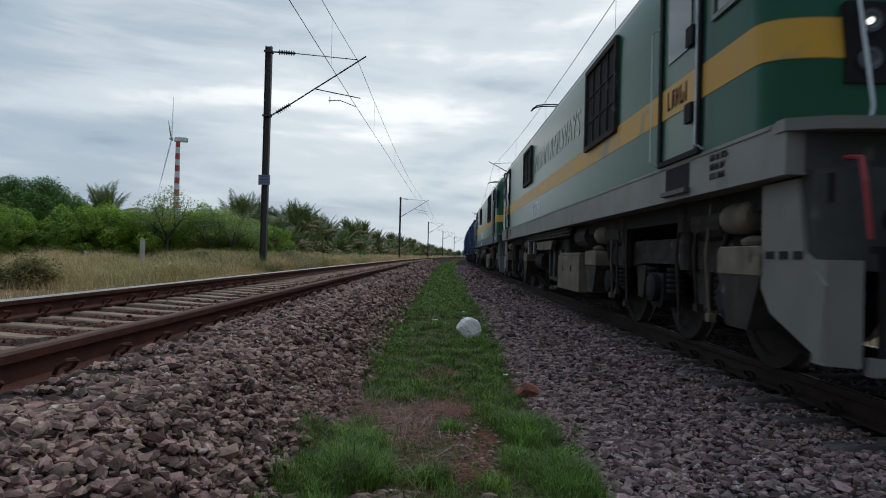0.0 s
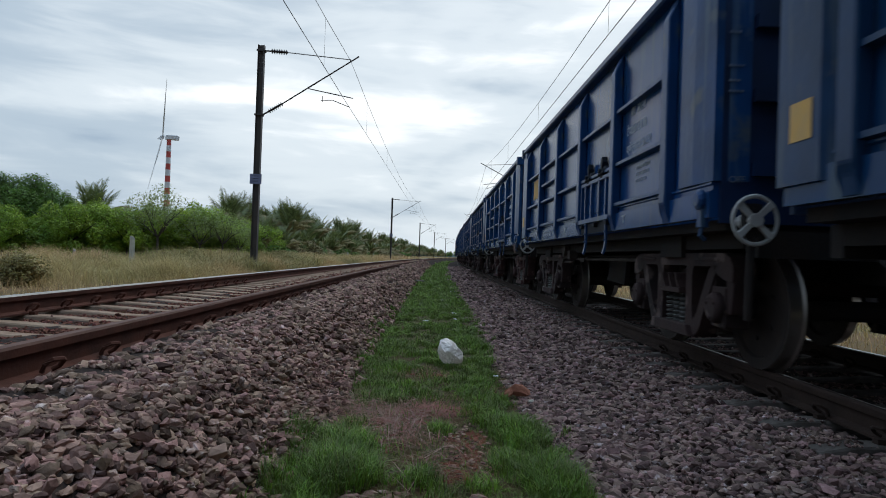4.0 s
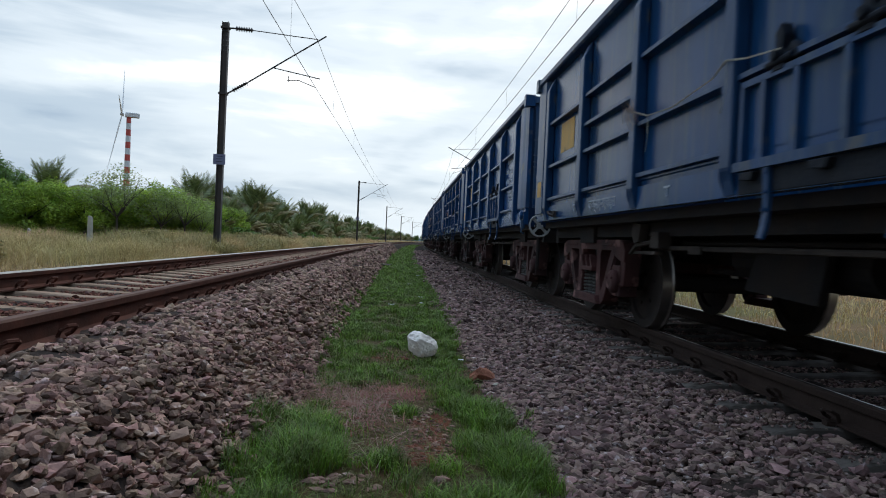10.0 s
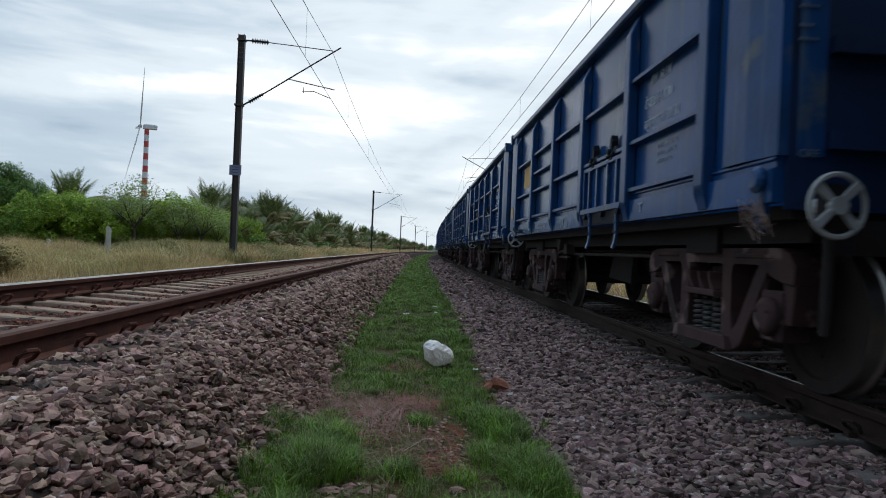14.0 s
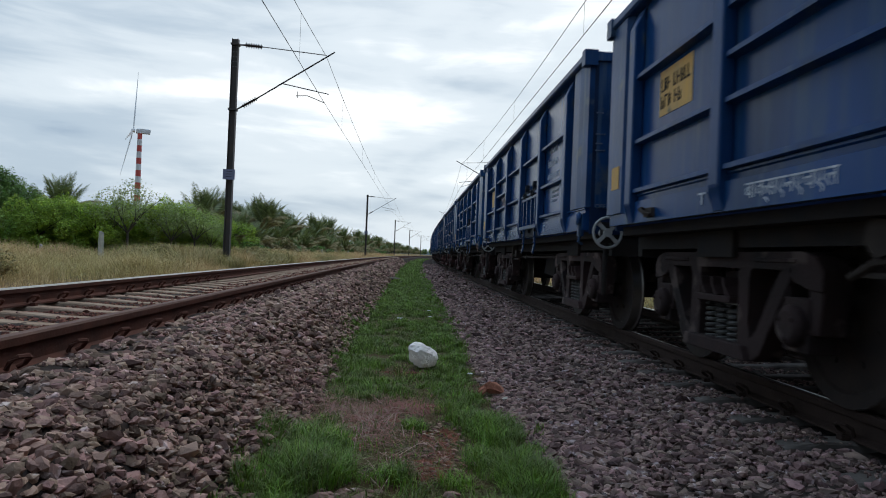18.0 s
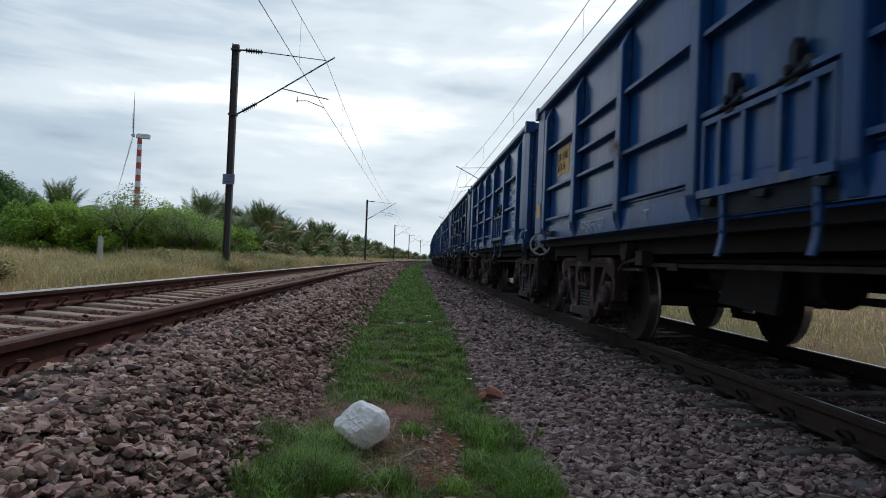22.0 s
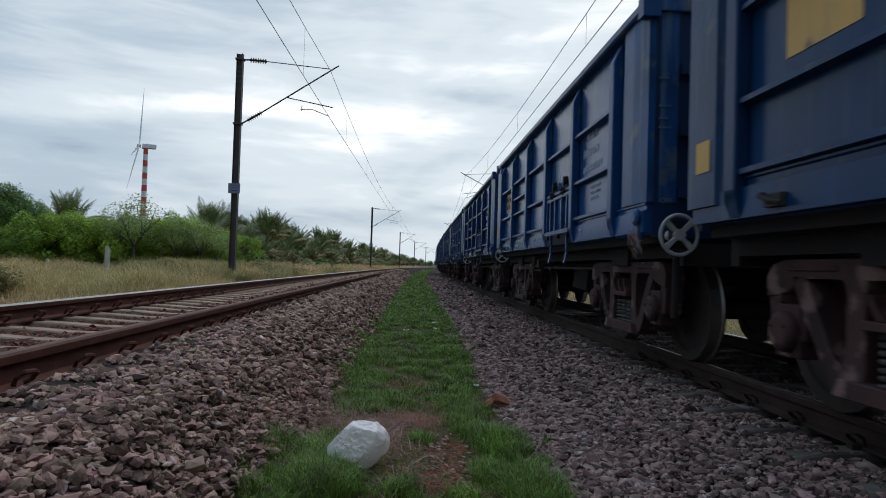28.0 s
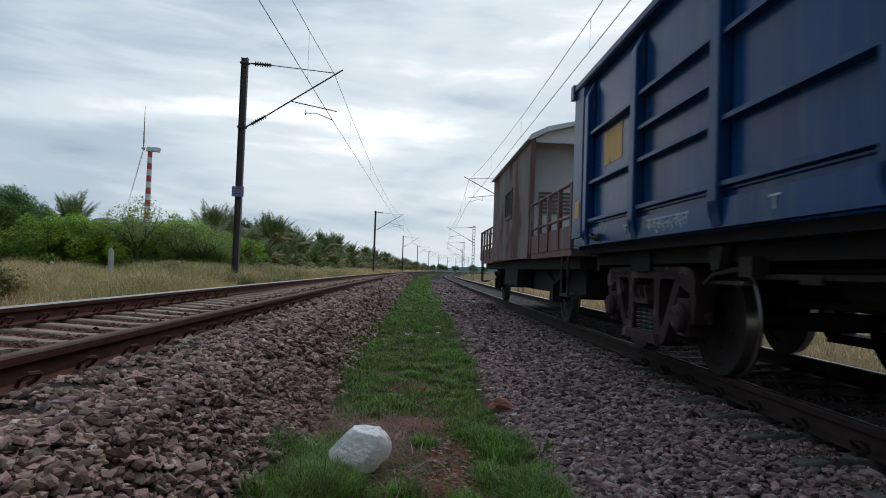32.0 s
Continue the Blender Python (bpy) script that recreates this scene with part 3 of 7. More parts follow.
def build_stones():
    rng = np.random.default_rng(21)
    for name, prof, rails, sleepers_z, lab in (("ballast_stones_left", BED_L, (-3.59, -1.85), 0.19, "loose grey and brown crushed stones beside the empty track"),
                                               ("ballast_stones_right", BED_R, (2.77, 4.51), -0.18, "loose grey crushed stones beside the train's track")):
        pl, sz, mid_p, mid_s = [], [], [], []
        x0, x1 = prof[0][0], prof[-1][0]
        for ya, yb, gap, size in ((-6.0, 1.2, 0.072, 0.036), (1.2, 5.5, 0.0265, 0.0285), (5.5, 9.0, 0.036, 0.033), (9.0, 16.0, 0.050, 0.041), (16.0, 30.0, 0.09, 0.058), (30.0, 70.0, 0.18, 0.09)):
            lo, hi = (x0, x1) if x0 < 0 else (x0, 4.45 if ya < 16 else 2.9)
            n = int((yb - ya) * (hi - lo) / gap ** 2)
            xs, ys = rng.uniform(lo, hi, n), rng.uniform(ya, yb, n)
            zs = np.interp(xs, [p[0] for p in prof], [p[1] for p in prof])
            s = size * rng.uniform(0.5, 1.3, n) * np.where(rng.random(n) < 0.08, 1.35, 1.0)
            keep = np.ones(n, bool)
            for r in rails:
                keep &= np.abs(xs - r) > 0.13
                near_r = np.abs(xs - r) < 0.22
                keep &= ~near_r | (np.abs((ys + 4) / (SLEEPER_STEP_L if x0 < 0 else SLEEPER_STEP_R) % 1.0 - 0.5) < 0.34)
            ends = rng.random(n) < np.clip((xs - x0) / 0.10, 0, 1) if x0 > 0 else rng.random(n) < np.clip((x1 - xs) / 0.10, 0, 1)
            keep &= ends
            # between and beside the rails the sleepers' tops stay clear
            step = SLEEPER_STEP_L if x0 < 0 else SLEEPER_STEP_R
            centre = TRACK_L if x0 < 0 else TRACK_R
            near = np.abs((ys + 4) / step - np.round((ys + 4) / step)) * step
            on = (near < 0.12) & (np.abs(xs - centre) < 1.37)
            s = np.where(on, s * 0.5, s)
            keep &= ~on | (rng.random(n) < np.where(np.abs(xs - centre) < 0.8, 0.015, 0.9 if x0 < 0 else 0.8))
            between = (np.abs(xs - centre) < 0.8) & ~on
            s = np.where(between, s * 0.6, s)
            if x0 < 0:
                pick = between & keep
                mid_p.append(np.stack([xs + follow_all(ys), ys, zs + s * rng.uniform(-0.1, 0.4, n)], -1)[pick])
                mid_s.append(s[pick])
                keep &= ~between
            zs = np.where(on, sleepers_z + 0.01, zs)
            xs = xs + np.array([follow(y) for y in ys])
            slope = (xs > -1.35) & (xs < -0.55) if x0 < 0 else (xs < 1.3)
            pl.append(np.stack([xs + rng.normal(0, 0.03, n), ys + rng.normal(0, 0.03, n), zs + s * 0.3], -1)[keep & slope & (ys < 16)])
            sz.append(s[keep & slope & (ys < 16)])
            pl.append(np.stack([xs, ys, zs + s * rng.uniform(-0.2, 0.75, n)], -1)[keep])
            sz.append(s[keep])
        scatter_stones(name, np.concatenate(pl), np.concatenate(sz), lab, 5, STONE if x0 < 0 else STONE_GREY)
        if mid_p:
            scatter_stones("ballast_between_rails", np.concatenate(mid_p), np.concatenate(mid_s), "rust-stained brown stones between the empty track's rails", 6, STONE_RUST)


SLEEPER_STEP_L, SLEEPER_STEP_R = 0.55, 0.60
build_ground()
for name, off, z, web, head, lab in (("rail_1", TRACK_L - 0.8715, RISE_L, RAILRUST, RAILTOP, "rusty steel rail with a worn bright head"), ("rail_2", TRACK_L + 0.8715, RISE_L, RAILRUST, RAILTOP_DULL, "rusty steel rail with a worn bright head"),
                               ("rail_3", TRACK_R - 0.8715, 0.0, RAILDARK, RAILTOP, "dark oily steel rail under the train"), ("rail_4", TRACK_R + 0.8715, 0.0, RAILDARK, RAILTOP, "dark oily steel rail under the train")):
    build_rail(name, off, z, web, head, lab, (6, 7) if name == "rail_3" else (6, 7, 8, 9))


# ---- overhead line ----
def insulator(bm, a, b, r=0.095):
    a, b = Vector(a), Vector(b)
    length, prof = (b - a).length, [(r * 0.4, 0.0)]
    for i in range(7):
        c = length * (i + 0.5) / 7
        prof += [(r * 0.4, c - 0.014), (r, c - 0.010), (r * 0.6, c + 0.014), (r * 0.4, c + 0.016)]
    fresh = len(bm.verts)
    lathe(bm, prof + [(r * 0.4, length)], "z", n=12)
    bm.verts.ensure_lookup_table()
    bmesh.ops.transform(bm, matrix=Matrix.Translation(a) @ (b - a).to_track_quat("Z", "Y").to_matrix().to_4x4(), verts=bm.verts[fresh:])


def build_mast(y, side, centre, rail_z, lattice, stagger, plate):
    """side -1: mast to the left of its track, arm reaching right."""
    x = centre + side * 3.48
    g = height_on(GROUND, x)
    m = pose(x + follow(y), y, 0, 0, 0, -math.degrees(BEND * y))
    mast = thing("overhead_line_mast", "lattice steel mast with a cantilever arm for the overhead wire" if lattice else
                 "dark weathered steel mast with a cantilever arm for the overhead wire", "line mast", m, "overhead line masts")
    top = rail_z + 7.62
    bm = bm_new()
    if lattice:
        for a in (-0.17, 0.17):
            box(bm, a - 0.03, a + 0.03, -0.09, 0.09, g - 0.3, top)
        k = 17
        for i in range(k):
            z0, z1 = g + (top - g) * i / k, g + (top - g) * (i + 1) / k
            box(bm, -0.14, 0.14, -0.06, 0.06, z1 - 0.09, z1)
    else:
        box(bm, -0.105, -0.09, -0.10, 0.10, g - 0.3, top)
        box(bm, 0.09, 0.105, -0.10, 0.10, g - 0.3, top)
        box(bm, -0.09, 0.09, -0.02, 0.02, g - 0.3, top)
    part("post", bm, GALV if lattice else MASTSTEEL, mast)
    s = -side
    zc = rail_z + 5.55
    cz, mz = zc + 0.02, zc + 1.62
    cx = s * 3.48 + stagger
    for z, a, b in ((mz + 0.26, 0.34, mz + 0.26), (zc - 0.37, 0.32, zc - 0.24)):
        bm = bm_new()
        box(bm, -0.14, 0.14, -0.13, 0.13, z - 0.03, z + 0.03)
        tube(bm, (s * 0.1, 0, z), (s * a, 0, b), 0.03)
        part("bracket_clamp", bm, MASTSTEEL, mast)
    for a, b in (((s * 0.34, 0, mz + 0.26), (s * 0.92, 0, mz + 0.23)), ((s * 0.32, 0, zc - 0.24), (s * 0.80, 0, zc + 0.06))):
        bm = bm_new()
        insulator(bm, a, b)
        part("insulator", bm, INSUL, mast, "ribbed dark insulator")
    bm = bm_new()
    tube(bm, (s * 0.92, 0, mz + 0.23), (cx, 0, mz + 0.06), 0.016)
    part("stay_tube", bm, MASTSTEEL, mast)
    bm = bm_new()
    d = Vector((cx, 0, mz)) - Vector((s * 0.80, 0, zc + 0.06))
    tube(bm, (s * 0.80, 0, zc + 0.06), Vector((s * 0.80, 0, zc + 0.06)) + d * 1.12, 0.026)
    part("bracket_tube", bm, MASTSTEEL, mast)
    bm = bm_new()
    j = Vector((s * 0.80, 0, zc + 0.06)) + d * 0.36
    tube(bm, j, (cx + s * 0.12, 0, zc + 0.33), 0.018)
    tube(bm, (cx - s * 0.95, 0, zc + 0.37), (cx - s * 0.95, 0, zc + 0.16), 0.012)
    part("register_arm", bm, MASTSTEEL, mast)
    bm = bm_new()
    pipe(bm, [(cx - s * 1.0, 0, zc + 0.22), (cx - s * 0.6, 0, zc + 0.24), (cx, 0, zc + 0.02)], 0.014)
    part("steady_arm", bm, MASTSTEEL, mast)
    if plate:
        bm = bm_new()
        box(bm, -0.2, 0.2, -0.16, -0.13, rail_z + 2.75, rail_z + 3.1)
        pl = part("number_plate", bm, PLATE, mast, "blue-grey enamel number plate")
        bm = bm_new()
        for i in range(3):
            box(bm, -0.10, 0.10, -0.166, -0.162, rail_z + 2.84 + 0.09 * i, rail_z + 2.855 + 0.09 * i)
        part("plate_marking", bm, BLACK, pl)
        bm = bm_new()
        tube(bm, (0, -0.045, 0), (0, -0.02, 0), 0.018, seg=6)
        bolt = mesh_of("bolt", bm, GALV)
        for i in range(5):
            for q in (-0.05, 0.05):
                part("bolt", bolt, GALV, mast, at=pose(q, 0, top - 0.28 - 0.17 * i))
    return m @ Vector((cx, 0, zc)), m @ Vector((cx, 0, mz))


def build_wires(points, label):
    bm, bw, hung = bm_new(), bm_new(), []
    for (c0, m0), (c1, m1) in zip(points, points[1:]):
        n = 12
        last = None
        for i in range(n + 1):
            t = i / n
            c, mm = c0.lerp(c1, t), m0.lerp(m1, t)
            mm = mm - Vector((0, 0, 4 * 0.95 * t * (1 - t)))
            if last:
                tube(bm, last[0], c, 0.0095, seg=5, caps=False)
                tube(bw, last[1], mm, 0.0085, seg=5, caps=False)
            last = (c, mm)
            if 0 < i < n and i % 2 == 1:
                bd = bm_new() if c.y < 150 else bw
                tube(bd, c, mm, 0.0035, seg=4, caps=False)
                if bd is not bw:
                    hung.append(bd)
    w = thing("overhead_wires", label, "overhead wires")
    for bd in hung:
        part("dropper", bd, WIRE, w)
    part("contact_wire", bm, WIRE, w)
    part("messenger_wire", bw, WIRE, w)


def build_overhead():
    left, right = [], []
    for i, y in enumerate((-37.0, 23.0, 82.5, 142.0, 195.0, 248.0, 301.0, 354.0, 407.0)):
        left.append(build_mast(y, -1, TRACK_L, RISE_L, False, -0.35 if i % 2 else -0.2 if i else -1.6, i < 3))
    for i, y in enumerate((-9.0, 45.0, 98.0, 151.0, 204.0, 257.0, 310.0, 363.0)):
        right.append(build_mast(y, 1, TRACK_R, 0.0, True, -0.35 if i % 2 else -0.2, False))
    build_wires(left, "thin dark contact and messenger wires above the empty track")
    build_wires(right, "thin dark contact and messenger wires above the train")


build_overhead()


# ---- bag, turbine and small static things ----
def build_bag():
    """A loosely filled bag: flat crumpled facets between sharp creases, gathered at one corner."""
    bm = bm_new()
    bmesh.ops.create_icosphere(bm, subdivisions=5, radius=1)
    r = random.Random(31)
    planes = []
    while len(planes) < 17:
        d = Vector((r.gauss(0, 1), r.gauss(0, 1), r.gauss(0, 1))).normalized()
        planes.append((d, r.uniform(0.74, 1.0)))
    knot = Vector((0.495, 0.297, 0.33)).normalized()
    for v in bm.verts:
        p = v.co.normalized()
        k = min(h / max(p.dot(d), 0.05) for d, h in planes)
        k = min(k, 1.15 + 0.12 * noise.noise(p * 1.9))
        k -= 0.13 * abs(noise.noise(p * 2.9)) + 0.085 * abs(noise.noise(p * 6.3 + Vector((3, 1, 2)))) + 0.04 * abs(noise.noise(p * 13.0))
        k += 0.22 * max(0.0, p.dot(knot) - 0.86) / 0.14 * (1 + 0.5 * noise.noise(p * 18))
        v.co = Vector((p.x * k * 0.158, p.y * k * 0.150, p.z * k * 0.132))
    bag = solid("plastic_bag", bm, BAGMAT, "crumpled white inflated plastic bag blown over the grass", "plastic bag", smooth=True)
    return bag


BAG_PLACES = [
    (0, 0.448, 8.903, -0.165, 75, 0, 15),
    (0.2, 0.376, 9.057, -0.170, 40, 10, 42),
    (0.4, 0.305, 9.210, -0.178, 1, 19, 70),
    (1, 0.184, 9.211, -0.178, 28, 11, 90),
    (1.5, 0.222, 9.266, -0.178, 28, 11, 88),
    (2, 0.164, 9.328, -0.178, 28, 11, 86),
    (2.5, 0.035, 9.564, -0.178, 28, 11, 84),
    (4.5, 0.307, 6.368, -0.178, 47, 7, 75),
    (5, 0.315, 6.390, -0.178, 19, 18, 75),
    (5.5, 0.321, 6.328, -0.178, 19, 18, 75),
    (6, 0.324, 6.257, -0.178, 19, 18, 75),
    (7, 0.306, 6.357, -0.178, 19, 18, 75),
    (8, 0.306, 6.341, -0.178, 19, 18, 75),
    (9, 0.318, 6.246, -0.178, 19, 18, 75),
    (10, 0.299, 6.328, -0.178, 19, 18, 75),
    (11, 0.307, 6.329, -0.178, 19, 18, 75),
    (12, 0.304, 6.302, -0.178, 19, 18, 75),
    (13, 0.325, 6.255, -0.178, 19, 18, 75),
    (14, 0.313, 6.362, -0.178, 19, 18, 75),
    (14.5, 0.309, 6.329, -0.178, 19, 18, 75),
    (16.5, 0.200, 6.669, -0.178, 19, 18, 75),
    (17, 0.222, 6.497, -0.178, 19, 18, 75),
    (18, 0.224, 6.513, -0.178, 19, 18, 75),
    (18.5, 0.259, 6.396, -0.178, 19, 18, 75),
    (19, 0.138, 6.488, -0.178, 9, 30, 95),
    (19.2, 0.178, 6.356, -0.178, 6, 15, 115),
    (19.4, 0.315, 6.529, -0.178, -12, 5, 140),
    (19.6, 0.387, 6.050, -0.178, -25, 4, 170),
    (19.8, 0.356, 5.655, -0.178, 3, 13, 200),
    (20, 0.346, 5.617, -0.178, -11, -1, 220),
    (20.2, 0.257, 5.526, -0.178, -10, -17, 235),
    (20.5, 0.152, 5.038, -0.178, 7, -12, 260),
    (20.8, 0.142, 4.802, -0.178, -21, -11, 280),
    (21, 0.079, 4.581, -0.178, -47, -5, 300),
    (21.3, -0.094, 4.233, -0.178, -41, -15, 315),
    (21.6, -0.197, 4.229, -0.178, -41, -15, 330),
    (22, -0.209, 3.960, -0.178, -62, -1, 345),
    (22.5, -0.252, 3.730, -0.178, -45, -14, 360),
    (23, -0.253, 3.717, -0.178, -45, -14, 360),
    (24, -0.249, 3.691, -0.178, -45, -14, 360),
    (25, -0.281, 3.783, -0.178, -45, -14, 360),
    (28, -0.248, 3.691, -0.178, -45, -14, 360),
    (29, -0.262, 3.793, -0.178, -45, -14, 360),
    (30, -0.250, 3.799, -0.178, -45, -14, 360),
    (31, -0.240, 3.783, -0.178, -45, -14, 360),
    (32, -0.248, 3.678, -0.178, -45, -14, 360),
]
BAG = build_bag()
BAG_ROWS = [(t, pose(x, y, z, a, b, c)) for t, x, y, z, a, b, c in BAG_PLACES]


def build_turbine():
    x, y = -119.7, 300.0
    t = thing("wind_turbine", "white wind turbine with a red-banded tower behind the bushes", "wind turbine", pose(x, y, 0, 0, 0, 23))
    hub = 49.7
    n = 18
    for i in range(n):
        z0, z1 = hub * i / n, hub * (i + 1) / n
        r0, r1 = 1.45 - 0.5 * i / n, 1.45 - 0.5 * (i + 1) / n
        bm = bm_new()
        tube(bm, (0, 0, z0), (0, 0, z1), r0, r1, 20)
        red = i % 2 == 1 and i > 5
        part("tower_section", bm, TOWERRED if red else TOWERWHITE, t, "red painted tower band" if red else "", smooth=True)
    bm = bm_new()
    slab(bm, [(-1.6, hub - 0.2), (4.2, hub - 0.1), (4.4, hub + 1.6), (3.6, hub + 2.0), (-1.2, hub + 1.9), (-1.6, hub + 1.4)], -1.1, 1.1, "y")
    part("nacelle", bm, TOWERWHITE, t, bevel=0.2)
    bm = bm_new()
    lathe(bm, [(0.9, 0.0), (0.85, -0.8), (0.5, -1.5), (0.1, -1.7)], "x", n=16)
    rotor = part("rotor", bm, TOWERWHITE, t, smooth=True)
    for k in range(3):
        bm = bm_new()
        rows = []
        for j in range(9):
            s = j / 8
            chord = (1.1 + 1.3 * math.sin(min(1, s * 4) * math.pi / 2)) * (1 - 0.85 * s)
            z = 0.6 + 27.4 * s
            rows.append([bm.verts.new((-0.7 + px * 0.16 * chord - 0.3 * s, py * chord, z)) for px, py in ((1, -0.3), (0.6, 0.25), (0, 0.7), (-0.6, 0.25), (-1, -0.3), (0, -0.45))])
        for a, b in zip(rows, rows[1:]):
            for i in range(6):
                bm.faces.new((a[i], a[(i + 1) % 6], b[(i + 1) % 6], b[i]))
        bm.faces.new(rows[-1])
        part("blade", bm, TOWERWHITE, rotor, smooth=True, at=Matrix.Rotation(2 * math.pi * k / 3, 4, "X") @ Matrix.Rotation(radians(-4), 4, "Y"))
    rows = []
    tilt = Matrix.Translation((-2.0, 0, hub + 0.9)) @ Euler((0, radians(7), 0)).to_matrix().to_4x4()
    for i in range(65):
        s = i * 0.5
        rows.append((s, tilt @ Matrix.Rotation(radians(84 + 48 * s), 4, "X")))
    rotor.matrix_basis = rows[0][1]
    return rotor, rows


ROTOR, ROTOR_ROWS = build_turbine()


# ---- plants ----
def quads(name, c, u, v, material):
    """Leaf-like quads from centres and two half-axes."""
    c, u, v = (np.asarray(a, dtype=np.float32) for a in (c, u, v))
    p = np.stack([c - u, c - 0.25 * u + v, c + u, c - 0.25 * u - v], 1).reshape(-1, 3)
    return arrays(name, p, np.arange(len(p)).reshape(-1, 4), material)


def leaf_cloud(name, blobs, n, size, material, rng, flat=0.4):
    """Leaves in the outer shell of several lobes, thinner towards the rim, with gaps."""
    w = np.array([b[3] * b[4] for b in blobs])
    k = rng.choice(len(blobs), n, p=w / w.sum())
    d = rng.normal(size=(n, 3))
    d /= np.linalg.norm(d, axis=1, keepdims=True)
    r = rng.uniform(0.60, 1.05, n) ** 0.6
    lump = np.sin(d[:, 0] * 5 + k) * np.sin(d[:, 1] * 6 + 2 * k) * np.sin(d[:, 2] * 5 + 3 * k)
    r *= 1 + 0.28 * lump
    b = np.array(blobs)[k]
    c = b[:, :3] + d * r[:, None] * np.stack([b[:, 3], b[:, 3], b[:, 4]], -1)
    keep = c[:, 2] > 0.05
    c, d = c[keep], d[keep]
    m = len(c)
    t = rng.normal(size=(m, 3))
    t[:, 2] *= flat
    t /= np.linalg.norm(t, axis=1, keepdims=True)
    s = np.cross(t, 0.8 * d + np.array((0, 0, 0.7)) + 0.5 * rng.normal(size=(m, 3)))
    s /= np.linalg.norm(s, axis=1, keepdims=True) + 1e-6
    z = size * rng.uniform(0.6, 1.4, (m, 1))
    return quads(name, c, t * z, s * z * 0.45, material)


def limbs(bm, base, height, spread, rng, n=6, r=0.09):
    last = Vector(base)
    fork = Vector((base[0] + rng.uniform(-0.2, 0.2), base[1] + rng.uniform(-0.2, 0.2), base[2] + height * 0.35))
    tube(bm, last, fork, r, r * 0.75, 8)
    for i in range(n):
        a = 2 * math.pi * i / n + rng.uniform(-0.4, 0.4)
        mid = fork + Vector((math.cos(a) * spread * 0.4, math.sin(a) * spread * 0.4, height * rng.uniform(0.15, 0.3)))
        tip = mid + Vector((math.cos(a) * spread * 0.45, math.sin(a) * spread * 0.45, height * rng.uniform(0.1, 0.3)))
        tube(bm, fork, mid, r * 0.55, r * 0.35, 6)
        tube(bm, mid, tip, r * 0.35, r * 0.08, 5)
        tip2 = mid + Vector((rng.uniform(-0.4, 0.4), rng.uniform(-0.4, 0.4), height * 0.3))
        tube(bm, mid, tip2, r * 0.28, r * 0.06, 5)


def make_bush(name, label, category, h, w, leaf, size, n, seed, lobes=9, low=0.25, trunk=0.07, fine=1.0):
    rng = np.random.default_rng(seed)
    ob = thing(name, label, category)
    bm = bm_new()
    limbs(bm, (0, 0, -0.2), h * 0.9, w, rng, r=trunk)
    part("trunk", bm, BARK, ob)
    blobs = []
    for i in range(lobes):
        a, d = rng.uniform(0, 6.28), w * math.sqrt(rng.uniform(0.0, 1.0)) * 0.75
        z = h * rng.uniform(low, 0.8) * (1 - 0.25 * d / w)
        blobs.append((d * math.cos(a), d * math.sin(a), z, w * fine * rng.uniform(0.28, 0.48), h * fine * rng.uniform(0.16, 0.27)))
    part("crown", leaf_cloud("crown", blobs, n, size, leaf, rng), leaf, ob)
    return ob


def make_palm(h, fronds, length, seed, dry=0.3):
    rng = np.random.default_rng(seed)
    ob = thing("coconut_palm", "young coconut palm with arching dusty green fronds", "palm tree")
    bm = bm_new()
    p0 = Vector((0, 0, -0.2))
    for i in range(5):
        p1 = Vector((0.04 * i * i * 0.3, 0.03 * i, h * (i + 1) / 5))
        tube(bm, p0, p1, 0.17 - 0.012 * i, 0.16 - 0.012 * i, 8)
        p0 = p1
    part("trunk", bm, BARK, ob)
    crown = np.array(p0)
    sets = {"crown": [], "dry_fronds": []}
    for i in range(fronds):
        a = i * 2.4 + rng.uniform(-0.25, 0.25)
        lift = rng.uniform(0.05, 1.0)
        old = lift < dry
        el = radians(34 + 55 * lift)
        ln = length * rng.uniform(0.75, 1.1)
        out, up = np.array((math.cos(a), math.sin(a), 0.0)), np.array((0, 0, 1.0))
        side = np.cross(out, up)
        m = 32
        pts, pos, ang = [], crown.copy(), el
        for j in range(m + 1):
            pts.append(pos.copy())
            pos = pos + (math.cos(ang) * out + math.sin(ang) * up) * ln / m
            ang -= (0.95 if not old else 2.3) / m * (0.1 + 1.5 * (j / m) ** 1.3)
        for j in range(2, m):
            s = j / m
            leaf = ln * 0.26 * math.sin(math.pi * min(0.98, 0.12 + s * 0.88)) * rng.uniform(0.8, 1.15)
            d = pts[j + 1] - pts[j]
            d = d / np.linalg.norm(d)
            for q in (-1, 1):
                t = q * side * 0.55 + d * 0.75 - up * (0.22 + 0.4 * (1 - lift))
                t = t / np.linalg.norm(t)
                n_ = np.cross(t, d)
                n_ = n_ / np.linalg.norm(n_)
                wd = np.cross(n_, t) * 0.026 * (0.6 + leaf)
                sets["dry_fronds" if old else "crown"].append((pts[j] + t * leaf * 0.5, t * leaf * 0.5, wd))
    for k, mat in (("crown", FROND), ("dry_fronds", FROND_DRY)):
        if sets[k]:
            c, u, v = (np.array(a) for a in zip(*sets[k]))
            part(k, quads(k, c, u, v, mat), mat, ob, "hanging dry brown fronds" if k != "crown" else "")
    return ob


def ground_at(x, y):
    return height_on(GROUND, x - follow(y))


def sized(x, y, s, turn=0.0, sz=None):
    return Matrix.Translation((x, y, ground_at(x, y))) @ Matrix.Rotation(turn, 4, "Z") @ Matrix.Diagonal((s, s, sz or s, 1))


